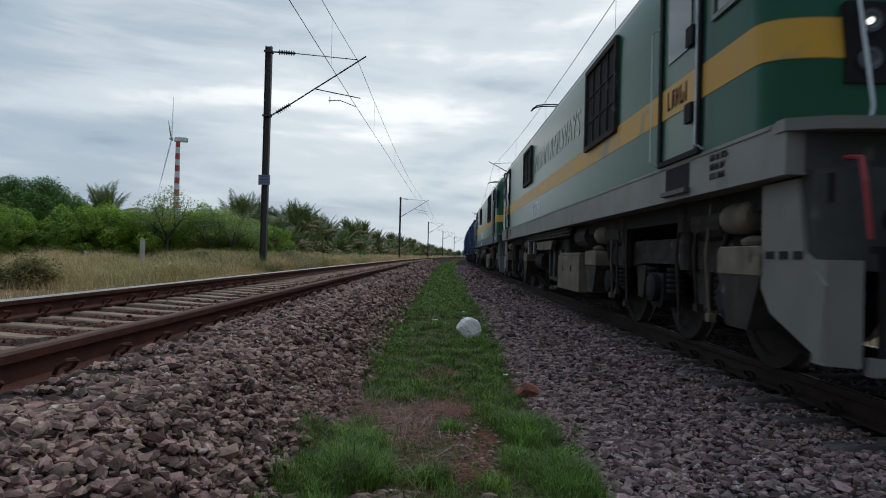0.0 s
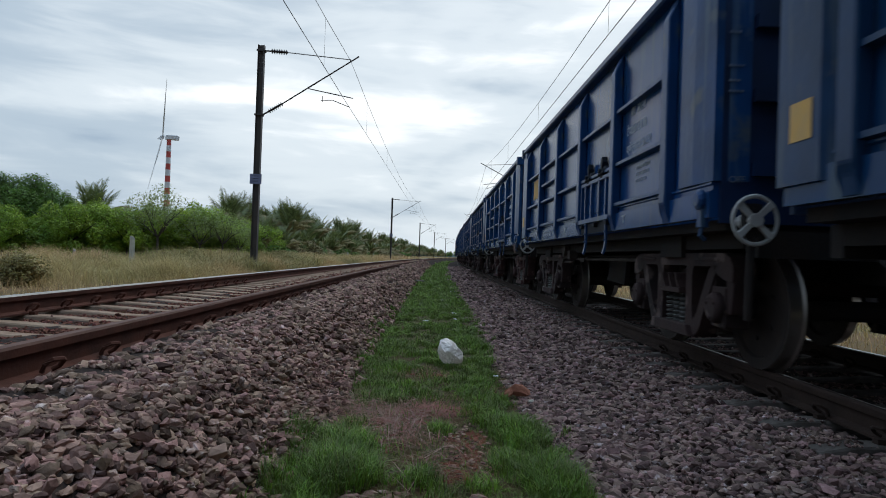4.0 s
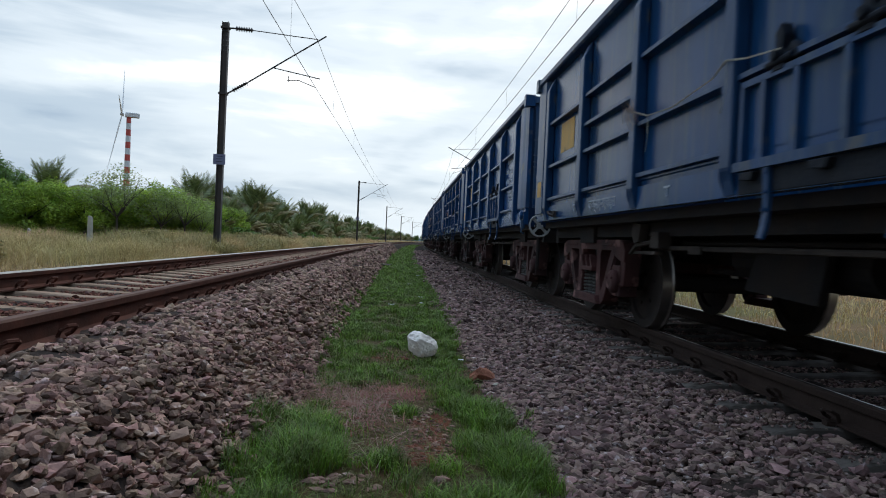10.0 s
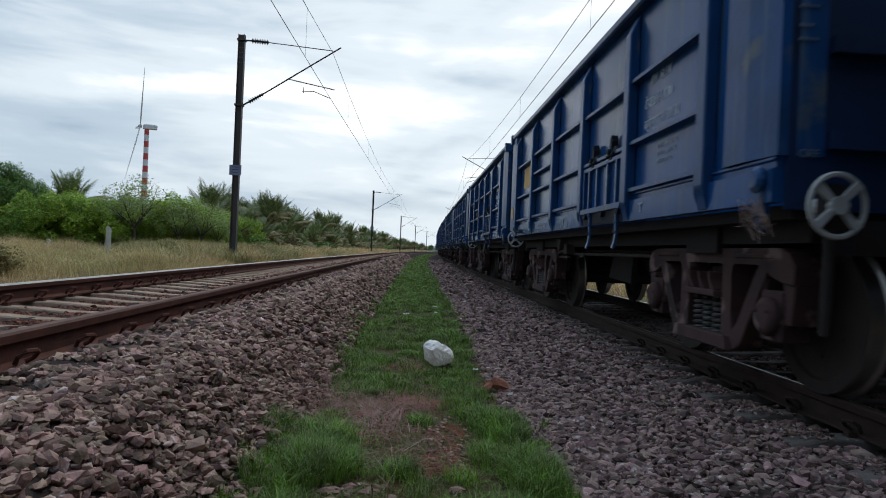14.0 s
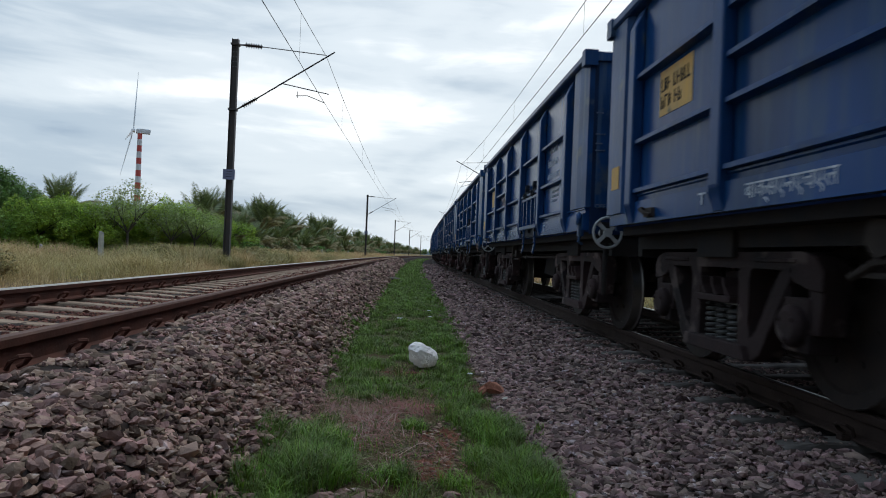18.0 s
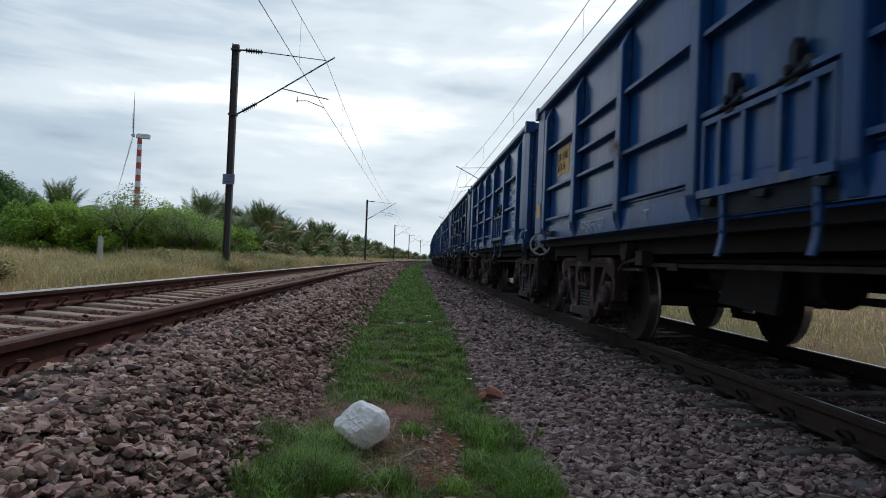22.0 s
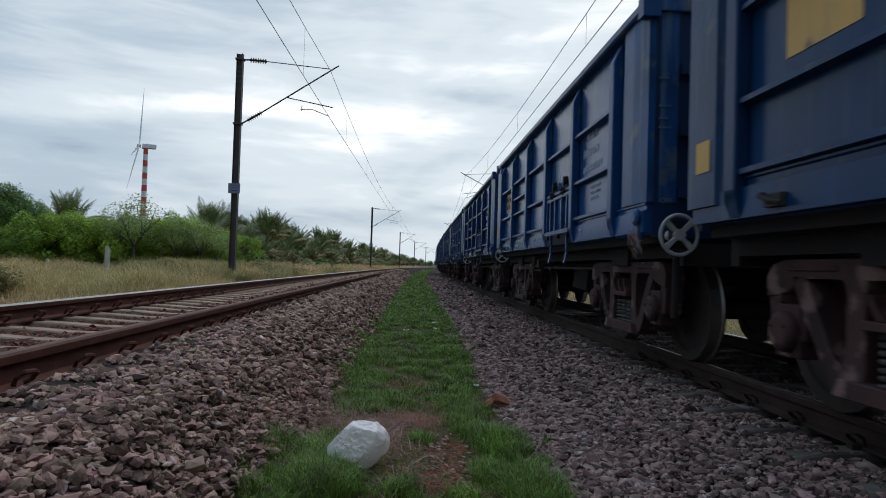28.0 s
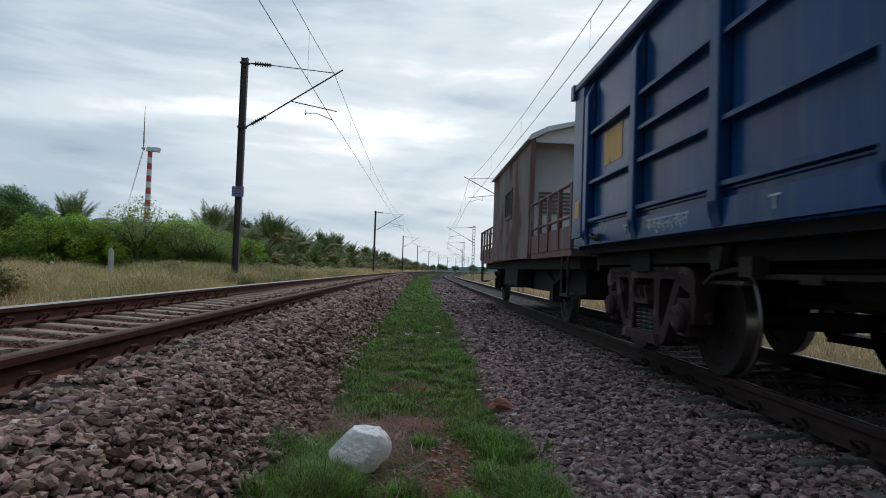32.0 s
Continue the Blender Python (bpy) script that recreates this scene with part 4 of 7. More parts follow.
def build_plants():
    r = random.Random(8)
    bushes = [make_bush("bush", "dense bright green thorn bush behind the dry grass", "bush", 3.6, 2.6, LEAF, 0.056, 30000, 30 + i, 30, 0.08, fine=0.62) for i in range(3)]
    darks = [make_bush("tree", "dark green broad-leaved tree among the bushes", "tree", 5.4, 2.9, LEAF_DARK, 0.068, 26000, 40 + i, 22, 0.30, 0.12, fine=0.72) for i in range(2)]
    pale = [make_bush("acacia_tree", "thin pale acacia tree with open feathery crown", "tree", 5.2, 2.2, LEAF_PALE, 0.07, 2600, 50 + i, 11, 0.58, 0.09) for i in range(2)]
    scrub = [make_bush("scrub", "low olive-brown scrub under the palms", "bush", 1.6, 1.7, FROND_DRY if i else LEAF_DARK, 0.11, 2200, 70 + i, 7, 0.1, 0.04) for i in range(2)]
    palms = [make_palm(1.5, 28, 3.2, 60, 0.32), make_palm(2.2, 26, 3.0, 61, 0.32), make_palm(0.8, 26, 3.2, 62, 0.42), make_palm(1.7, 28, 3.3, 63, 0.28)]
    low_palms = [make_palm(0.5, 30, 2.6, 64, 0.55), make_palm(0.7, 30, 2.8, 65, 0.5)]
    weeds = [make_bush("weed_bush", "knee-high olive weed bush among the dry grass", "weed", 0.75, 0.55, WEED, 0.034, 2200, 80 + i, 12, 0.2, 0.012) for i in range(2)]
    used = set()

    def put(kinds, x, y, s, sz=None):
        ob = kinds[r.randrange(len(kinds))]
        m = sized(x, y, s, r.uniform(0, 6.28), sz)
        if ob.name in used:
            copy_thing(ob, m)
        else:
            used.add(ob.name)
            ob.matrix_basis = m
    # bush belt behind the fence, from the open field to the first palms
    for i in range(17):
        t = i / 16
        x, y = -31 + 18.5 * t, 35 + 13 * t
        put(bushes, x + r.uniform(-1, 1), y + r.uniform(-2, 2), r.uniform(0.9, 1.2))
    for i in range(9):
        t = i / 8
        put(bushes, -38 + 21 * t + r.uniform(-1, 1), 44 + 10 * t + r.uniform(-2, 2), r.uniform(1.15, 1.4))
    for x, y, s in ((-30.0, 42, 1.0), (-27.8, 43, 1.12), (-26.2, 42.5, 1.0), (-24.7, 43.8, 1.02), (-33, 46, 1.2), (-38, 44, 1.2), (-33.5, 52, 1.2), (-30.5, 47, 1.15)):
        put(darks, x, y, s)
    for x, y, s in ((-16.6, 40.5, 0.98), (-17.8, 43, 0.8), (-14.6, 42, 0.72), (-13.6, 43.5, 0.78), (-12.9, 45, 0.66)):
        put(pale, x, y, s)
    for x, y, s in ((-25.6, 51, 1.2), (-15.6, 54.5, 1.0), (-17.6, 57, 1.0), (-28.5, 60, 1.1), (-14.2, 52.5, 0.8)):
        put(palms, x, y, s)
    # palm grove along the line
    y = 54.0
    while y < 330:
        for row in range(3 if y < 110 else 2):
            put(palms, -15.2 - 4.2 * row + follow(y) + r.uniform(-1, 1), y + r.uniform(-1.2, 1.2), r.uniform(0.8, 1.12) * (0.92 if y < 66 else 1.1))
        if y < 150:
            put(low_palms, -12.9 + follow(y) + r.uniform(-0.7, 0.7), y + r.uniform(-1.2, 1.2), r.uniform(0.75, 1.0))
        y += 2.7 if y < 110 else 7.5
    # scrub at the foot of the grove
    for i in range(40):
        y = 50 + 3.4 * i
        put(scrub, -12.4 - 2.2 * (i % 2) + follow(y) + r.uniform(-0.6, 0.6), y, r.uniform(0.9, 1.35))
    # weeds in the dry field
    for cx, cy, rx, ry, n, s in ((-7.9, 12.2, 0.35, 0.4, 4, 0.8), (-8.9, 12.6, 0.5, 0.5, 4, 0.8), (-7.6, 21.5, 1.3, 3.0, 12, 0.95), (-8.8, 27, 2.0, 4, 20, 1.15), (-6.5, 17.5, 0.5, 2.5, 4, 0.6), (-7.4, 35, 1.4, 6, 18, 1.15)):
        for i in range(n):
            y = cy + r.uniform(-ry, ry)
            put(weeds, cx + r.uniform(-rx, rx) + follow(y), y, s * r.uniform(0.7, 1.25))
    # far trees and low growth near the skyline
    for i in range(14):
        y = 380 + 14 * i
        put(darks, -26 + 2.2 * i + r.uniform(-3, 3), y, r.uniform(1.0, 1.7))
    for i in range(16):
        put(darks, r.uniform(-60, 190), r.uniform(620, 900), r.uniform(1.2, 1.9))
    for i in range(6):
        put(darks, 60 + 30 * i + r.uniform(-4, 4), r.uniform(330, 420), r.uniform(0.7, 1.1))


def blades(name, x, y, z, h, width, lean, rng, material, label, category, least=0.3, arch=0.55):
    """Bent blades of two quads each."""
    n = len(x)
    a = rng.uniform(0, 2 * math.pi, n)
    d = np.stack([np.cos(a), np.sin(a), np.zeros(n)], -1)
    s = np.stack([-np.sin(a), np.cos(a), np.zeros(n)], -1) * (width * rng.uniform(0.6, 1.3, n))[:, None]
    b = np.stack([x, y, z], -1)
    up = np.array((0, 0, 1.0))
    l = (lean * rng.uniform(least, 1.5, n))[:, None]
    h = h[:, None]
    m = b + up * h * arch + d * l * h * 0.3
    t = b + up * h * (1 - 0.25 * l) + d * l * h
    v = np.stack([b - s, b + s, m - s * 0.7, m + s * 0.7, t - s * 0.12, t + s * 0.12], 1).reshape(-1, 3)
    k = 6 * np.arange(n)[:, None]
    f = np.concatenate([k + np.array([0, 1, 3, 2]), k + np.array([2, 3, 5, 4])])
    solid(name, arrays(name, v, f, material), material, label, category, "stuff")


def lumps(x, y, size, seed):
    """Smooth random patches of that size, 0 to 1."""
    table = np.random.default_rng(seed).random((64, 64))
    u, v = x / size + 100, y / size + 100
    i, j = np.floor(u).astype(int), np.floor(v).astype(int)
    a, b = u - i, v - j
    a, b = a * a * (3 - 2 * a), b * b * (3 - 2 * b)
    g = lambda p, q: table[(i + p) % 64, (j + q) % 64]
    return (g(0, 0) * (1 - a) + g(1, 0) * a) * (1 - b) + (g(0, 1) * (1 - a) + g(1, 1) * a) * b


def spot(x, y, cx, cy, rx, ry):
    return np.exp(-(((x - cx) / rx) ** 2 + ((y - cy) / ry) ** 2) ** 1.5)


# the strip's ragged edges: (y, x) to the left and to the right
STRIP_L = [(-6, -0.66), (2.9, -0.68), (3.5, -0.76), (4.1, -0.72), (4.5, -0.56), (5.0, -0.52), (5.8, -0.64), (7.0, -0.68), (9.6, -0.77), (13.7, -0.57), (25, -0.52), (60, -0.60), (160, -0.70)]
STRIP_R = [(-6, 0.72), (2.9, 0.74), (3.3, 0.78), (3.9, 0.83), (4.6, 0.81), (5.1, 0.71), (5.7, 0.60), (6.9, 0.64), (8.75, 0.77), (11.8, 0.78), (18, 0.82), (30, 0.88), (160, 0.95)]
# bare places in it: centre, half-sizes, how bare
BARE = [(-0.12, 4.35, 0.27, 0.66, 1.3), (0.22, 3.85, 0.14, 0.55, 1.1), (0.03, 6.35, 0.34, 0.34, 0.8), (0.05, 4.85, 0.27, 0.24, 1.2), (0.28, 4.10, 0.13, 0.40, 1.1), (0.16, 3.55, 0.20, 0.28, 1.0), (0.50, 4.10, 0.10, 0.16, 0.6), (-0.10, 3.6, 0.16, 0.25, 0.9), (-0.22, 3.08, 0.26, 0.20, 1.2), (0.24, 3.08, 0.14, 0.14, 0.9),
        (-0.25, 8.9, 0.26, 0.2, 0.6), (0.20, 5.2, 0.18, 0.35, 0.7), (-0.45, 4.75, 0.22, 0.35, 0.7), (0.02, 2.7, 0.3, 0.3, 0.7), (0.1, 11.4, 0.3, 0.35, 0.4)]
# long lush tufts: centre, half-sizes, height, number
TUFTS = [(-0.52, 3.75, 0.26, 0.38, 0.15, 2600), (-0.44, 3.35, 0.24, 0.26, 0.17, 2600), (-0.60, 3.05, 0.14, 0.22, 0.13, 900), (0.62, 4.25, 0.20, 0.38, 0.13, 2600), (0.66, 3.35, 0.15, 0.36, 0.15, 2600),
         (0.48, 3.60, 0.12, 0.26, 0.10, 700), (-0.36, 5.25, 0.22, 0.26, 0.09, 900), (0.11, 4.30, 0.09, 0.14, 0.08, 420), (-0.46, 7.9, 0.26, 0.5, 0.11, 1200), (0.55, 8.8, 0.2, 0.5, 0.12, 1200),
         (0.45, 5.25, 0.22, 0.5, 0.08, 1400), (-0.4, 6.6, 0.24, 0.45, 0.08, 900), (0.5, 6.6, 0.15, 0.45, 0.08, 700), (0.42, 2.75, 0.3, 0.25, 0.12, 1100), (-0.5, 2.7, 0.2, 0.2, 0.12, 700)]


def strip_height(x):
    g = np.interp(x, [p[0] for p in GROUND], [p[1] for p in GROUND])
    l = np.where(x < -0.60, np.interp(x, [p[0] for p in BED_L], [p[1] for p in BED_L]), -9)
    r = np.where(x > 0.70, np.interp(x, [p[0] for p in BED_R], [p[1] for p in BED_R]), -9)
    return np.maximum(g, np.maximum(l, r))


def build_grass():
    rng = np.random.default_rng(77)
    # green strip between the tracks: clumps and thin places, with lush tufts near the eye
    xs, ys, hs = [], [], []
    for ya, yb, per, h in ((-6.0, 2.2, 1600, 0.06), (2.2, 7, 17000, 0.034), (7, 14, 11000, 0.038), (14, 30, 5200, 0.05), (30, 80, 1000, 0.07), (80, 160, 240, 0.09)):
        n = int((yb - ya) * per)
        y, x = rng.uniform(ya, yb, n), rng.uniform(-0.95, 1.05, n)
        big, mid, fine = lumps(x, y * 0.8, 0.42, 1), lumps(x, y * 0.8, 0.16, 2), lumps(x, y * 0.8, 0.06, 3)
        bare = sum(k * spot(x, y, cx, cy, rx, ry) for cx, cy, rx, ry, k in BARE)
        lo, hi = np.interp(y, *zip(*STRIP_L)), np.interp(y, *zip(*STRIP_R))
        rim = np.minimum(x - lo, hi - x) + 0.22 * (mid - 0.5) + 0.14 * (fine - 0.5)
        edge = np.clip(rim / 0.10 + 0.4, 0, 1)
        thick = np.clip(0.02 + 0.75 * big + 1.4 * (mid - 0.46) + 0.8 * (fine - 0.45) + np.interp(y, [8, 16], [0, 0.2]), 0.05, 1)
        keep = rng.random(n) < thick * np.clip(1.06 - bare - 0.9 * bare * (fine - 0.5) - 0.5 * bare * (mid - 0.5), 0.04, 1) * edge
        xs.append(x[keep])
        ys.append(y[keep])
        hs.append((h * rng.uniform(0.5, 1.5, n) * np.clip(0.05 + 1.3 * mid * (0.4 + 1.2 * fine) + 0.9 * big, 0.35, 2.3))[keep])
    for cx, cy, rx, ry, h, n in TUFTS:
        a, q = rng.uniform(0, 6.28, n), np.sqrt(rng.uniform(0, 1, n))
        x, y = cx + rx * q * np.cos(a), cy + ry * q * np.sin(a)
        keep = rng.random(n) < np.clip(0.2 + 1.3 * lumps(x, y, 0.09, 5), 0, 1)
        xs.append(x[keep])
        ys.append(y[keep])
        hs.append((h * rng.uniform(0.45, 1.25, n) * (1.1 - 0.45 * q ** 2))[keep])
    for _ in range(300):
        cy = 2.9 + 26 * rng.random() ** 1.6
        lo, hi = np.interp(cy, *zip(*STRIP_L)), np.interp(cy, *zip(*STRIP_R))
        cx, r0, n = rng.uniform(lo, hi), rng.uniform(0.03, 0.09), int(rng.uniform(50, 140))
        if sum(k * spot(cx, cy, a, b, c, d) for a, b, c, d, k in BARE) > 0.4:
            continue
        a, q = rng.uniform(0, 6.28, n), np.sqrt(rng.uniform(0, 1, n))
        xs.append(cx + r0 * q * np.cos(a))
        ys.append(cy + 1.4 * r0 * q * np.sin(a))
        hs.append(rng.uniform(0.05, 0.10) * rng.uniform(0.5, 1.3, n))
    x, y, h = np.concatenate(xs), np.concatenate(ys), np.concatenate(hs)
    z = strip_height(x) + 0.004 + np.interp(y, [7, 12], [0.035, 0.05]) * lumps(x, y * 0.8, 0.16, 2) * lumps(x, y * 0.8, 0.42, 1)
    w = np.interp(y, [1.9, 2.2, 8, 30, 160], [0.006, 0.0024, 0.0034, 0.010, 0.04])
    blades("grass_strip", x + follow_all(y), y, z, h, w, 0.75, rng, GRASS, "short green grass in the strip between the tracks", "grass")
    k = rng.random(len(x)) < np.where(h > 0.07, 0.06, 0.22)
    blades("yellow_grass", x[k] + 0.012 + follow_all(y[k]), y[k], z[k], h[k] * 1.05, w[k], 0.8, rng, GRASS_DRY, "yellowing blades among the green grass", "grass")
    n = 18000
    y = 2.2 + 14 * rng.random(n) ** 1.5
    x = rng.uniform(-0.66, 0.74, n)
    blades("grass_thatch", x + follow_all(y), y, strip_height(x) + 0.012, rng.uniform(0.02, 0.055, n), np.interp(y, [2, 16], [0.0020, 0.006]), 2.4, rng, GRASS_DRY, "flattened yellowing thatch under the green grass", "grass")
    # pinkish dead straw matted on the bare soil, pale stalks about its rim and at the foot of the ballast
    for name, mat, label, heaps in (
            ("dead_straw", STRAW, "matted dead reddish straw on bare soil", ((0.06, 4.85, 0.20, 0.16, 420, 0.05, 0.15), (0.16, 3.6, 0.16, 0.24, 260, 0.03, 0.09), (-0.45, 5.1, 0.2, 0.15, 160, 0.05, 0.14), (-0.20, 4.55, 0.13, 0.28, 420, 0.05, 0.16), (-0.12, 4.15, 0.12, 0.22, 220, 0.05, 0.14), (0.14, 4.75, 0.09, 0.12, 160, 0.04, 0.09), (0.25, 3.8, 0.08, 0.3, 90, 0.03, 0.07), (0.05, 6.3, 0.24, 0.22, 380, 0.03, 0.09))),
            ("straw_edge", STRAW, "dead stalks at the foot of the ballast", ((-0.78, 5.3, 0.11, 0.6, 260, 0.06, 0.16), (-0.60, 4.6, 0.12, 0.4, 220, 0.07, 0.18), (-0.85, 3.9, 0.10, 0.5, 80, 0.07, 0.16), (0.62, 5.6, 0.08, 0.2, 60, 0.06, 0.14), (0.80, 5.1, 0.05, 0.3, 50, 0.05, 0.12))),
            ("dry_twigs", TWIG, "pale dry twigs lying on the bare patch", ((0.0, 3.6, 0.10, 0.25, 40, 0.12, 0.28), (-0.16, 4.4, 0.14, 0.3, 110, 0.10, 0.24), (-0.65, 5.0, 0.12, 0.3, 50, 0.10, 0.24), (-0.42, 4.9, 0.15, 0.3, 60, 0.12, 0.26), (-0.75, 3.6, 0.12, 0.4, 40, 0.12, 0.3), (-0.3, 4.4, 0.2, 0.4, 50, 0.1, 0.2)))):
        px, py, ph = [], [], []
        for cx, cy, rx, ry, n, ha, hb in heaps:
            px.append(rng.normal(cx, rx * 0.8, n))
            py.append(rng.normal(cy, ry * 0.8, n))
            ph.append(rng.uniform(ha, hb, n))
        x, y, h = np.concatenate(px), np.concatenate(py), np.concatenate(ph)
        blades(name, x, y, strip_height(x) + rng.uniform(0.005, 0.04, len(x)), h * 0.6, np.full(len(x), 0.0019), 2.7, rng, mat, label, "dry grass" if mat is STRAW else "twigs", 0.9, 0.28)
    # dry field on the left
    xs, ys, hs = [], [], []
    for ya, yb, n, h in ((4, 12, 26000, 0.34), (12, 26, 52000, 0.42), (26, 45, 42000, 0.46), (45, 110, 30000, 0.5), (110, 260, 9000, 0.5)):
        y = rng.uniform(ya, yb, n)
        x = -5.35 - np.abs(rng.normal(0, 1, n)) ** 1.25 * (6 if ya < 45 else 4)
        clump = np.sin(0.9 * x + 0.35 * y) + np.sin(0.5 * x - 0.6 * y + 2) + 0.7 * np.sin(2.1 * x + 1.3 * y)
        keep = rng.random(n) < np.clip(0.62 + 0.25 * clump, 0.12, 1)
        tall = np.clip(1.05 + 0.28 * clump, 0.45, 1.7) * np.clip((-5.0 - x) / 1.2, 0.45, 1)
        xs.append(x[keep])
        ys.append(y[keep])
        hs.append((h * tall * rng.uniform(0.6, 1.4, n))[keep])
    x, y, h = np.concatenate(xs), np.concatenate(ys), np.concatenate(hs)
    z = np.interp(x, [p[0] for p in GROUND], [p[1] for p in GROUND]) - 0.02
    w = np.interp(y, [4, 20, 60, 260], [0.003, 0.0055, 0.016, 0.06])
    blades("dry_grass_field", x + follow_all(y), y, z, h, w, 0.85, rng, DRYGRASS, "tall straw-coloured dry grass beside the line", "grass")
    # dry field beyond the train
    n = 26000
    y = rng.uniform(2, 90, n)
    x = 7.3 + np.abs(rng.normal(0, 1, n)) * 8
    z = np.interp(x, [p[0] for p in GROUND], [p[1] for p in GROUND])
    w = np.interp(y, [2, 90], [0.008, 0.03])
    blades("dry_grass_beyond", x + follow_all(y), y, z, rng.uniform(0.12, 0.36, n), w, 0.8, rng, DRYGRASS, "yellow dry grass beyond the train's track", "grass")
    # green weeds in the dry field
    xs, ys, hs = [], [], []
    for cx, cy, rx, ry, h, n in ((-7.6, 22, 1.5, 3.5, 0.75, 3000), (-8.8, 27, 2.2, 4, 0.85, 4500), (-6.4, 17.5, 0.6, 2.5, 0.4, 700), (-7.4, 34, 1.6, 6, 0.8, 4200), (-12.5, 28, 2.0, 3, 0.6, 900), (-7.9, 12.3, 0.5, 0.5, 0.45, 350), (-6.6, 46, 1.2, 8, 0.6, 2600), (TRACK_L - 3.4, 21.6, 0.9, 1.1, 0.6, 1500), (TRACK_L - 3.3, 28, 0.7, 3.5, 0.5, 1800)):
        a, q = rng.uniform(0, 6.28, n), np.sqrt(rng.uniform(0, 1, n))
        xs.append(cx + rx * q * np.cos(a))
        ys.append(cy + ry * q * np.sin(a))
        hs.append(h * rng.uniform(0.3, 1.25, n))
    x, y, h = np.concatenate(xs), np.concatenate(ys), np.concatenate(hs)
    blades("weeds", x + follow_all(y), y, np.zeros(len(x)), h, np.full(len(x), 0.009), 0.7, rng, WEED, "grey-green weeds among the dry grass", "weeds")


def build_clutter():
    # fence posts
    post = None
    for x, y, h in ((-11.02, 24.6, 1.16), (-19.8, 37.0, 0.55), (-8.6, 70, 0.9), (-8.0, 95, 0.9), (-31, 33, 0.7)):
        m = pose(x, y, ground_at(x, y) - 1.18 + h, 2, -2, 10 * x)
        if post is None:
            bm = bm_new()
            slab(bm, [(-0.085, -0.075), (0.075, -0.085), (0.085, 0.075), (-0.075, 0.085)], 0, 1.18, "z")
            for v in bm.verts:
                if v.co.z > 1:
                    v.co.x, v.co.y, v.co.z = v.co.x * 0.85, v.co.y * 0.85, v.co.z + 0.05 * v.co.x / 0.1
            post = solid("fence_post", bm, POST, "weathered pale stone boundary post in the dry grass", "fence post", group="boundary posts", bevel=0.015, m=m)
        else:
            copy_thing(post, m)
    # broken brick and loose stones on the strip
    rng = np.random.default_rng(5)
    shapes, faces = stone_shapes(6)

    def lump(name, x, y, z, size, mat, label, category, k):
        v = np.array(shapes[k]) * np.array(size)
        solid(name, arrays(name, v + np.array((x, y, z)), faces, mat), mat, label, category)
    lump("broken_brick", 0.79, 5.46, -0.262, (0.09, 0.08, 0.105), BRICK, "broken orange brick lying at the edge of the grass", "brick", 1)
    lump("broken_brick", 0.70, 5.42, -0.275, (0.055, 0.055, 0.08), BRICK, "small orange brick fragment beside the grass", "brick", 2)
    lump("loose_stone", 0.26, 3.07, -0.29, (0.055, 0.05, 0.04), STONE, "smooth pale brown stone lying in the grass", "stone", 3)
    r = random.Random(19)
    for i in range(22):
        x, y, size = r.gauss(-0.22, 0.11), r.gauss(3.08, 0.07), r.uniform(0.02, 0.048)
        lump("loose_stone", x, y, -0.307, (size, size * 0.9, size * 0.8), STONE, "grey-brown ballast stone fallen into the grass", "stone", i % 6)
    grains, sides = [], []
    for i in range(90):
        x, size = r.gauss(0, 0.07), r.uniform(0.009, 0.020)
        y = r.choice((3.5, 3.75, 4.0, 4.3)) + r.gauss(0, 0.14)
        sides.append(faces + 12 * i)
        grains.append(np.array(shapes[i % 6]) * np.array((size, size * 0.9, size * 0.8)) + np.array((0.24 + x, y, -0.296)))
    solid("gravel", arrays("gravel", np.concatenate(grains), np.concatenate(sides), STONE), STONE, "small brown pebbles strewn on the bare soil", "gravel", "stuff")
    lump("loose_stone", 0.86, 5.25, -0.30, (0.035, 0.03, 0.03), POST, "small pale stone at the edge of the grass", "stone", 2)
    # bits of white paper litter
    for x, y, s in ((-0.21, 17.9, 0.075), (0.31, 16.8, 0.06), (0.69, 32.5, 0.09), (0.50, 13.0, 0.04), (-0.05, 11.3, 0.05), (0.48, 11.8, 0.03), (-0.68, 12.2, 0.04), (0.70, 21.0, 0.08), (0.66, 6.2, 0.025), (0.2, 9.1, 0.03)):
        bm = bm_new()
        n = 5
        grid = [[bm.verts.new((x + s * (i / n - 0.5) * 2 + follow(y), y + s * (j / n - 0.5) * 1.4, -0.30 + 0.4 * s * noise.noise(Vector((i * 0.9, j * 0.9, x * 7))) + 0.02)) for j in range(n + 1)] for i in range(n + 1)]
        for i in range(n):
            for j in range(n):
                bm.faces.new((grid[i][j], grid[i + 1][j], grid[i + 1][j + 1], grid[i][j + 1]))
        top = list(bm.faces)
        ex = bmesh.ops.extrude_face_region(bm, geom=top)
        for v in ex["geom"]:
            if isinstance(v, bmesh.types.BMVert):
                v.co.z += 0.003
        solid("paper_scrap", bm, WHITE, "crumpled white scrap of litter on the grass", "litter", group="litter on the grass")
    # dark clod at the ballast edge, red soil patch
    lump("earth_clod", -0.35, 27.5, -0.25, (0.28, 0.22, 0.16), BARK, "dark brown clod at the edge of the ballast", "clod", 0)
    bm = bm_new()
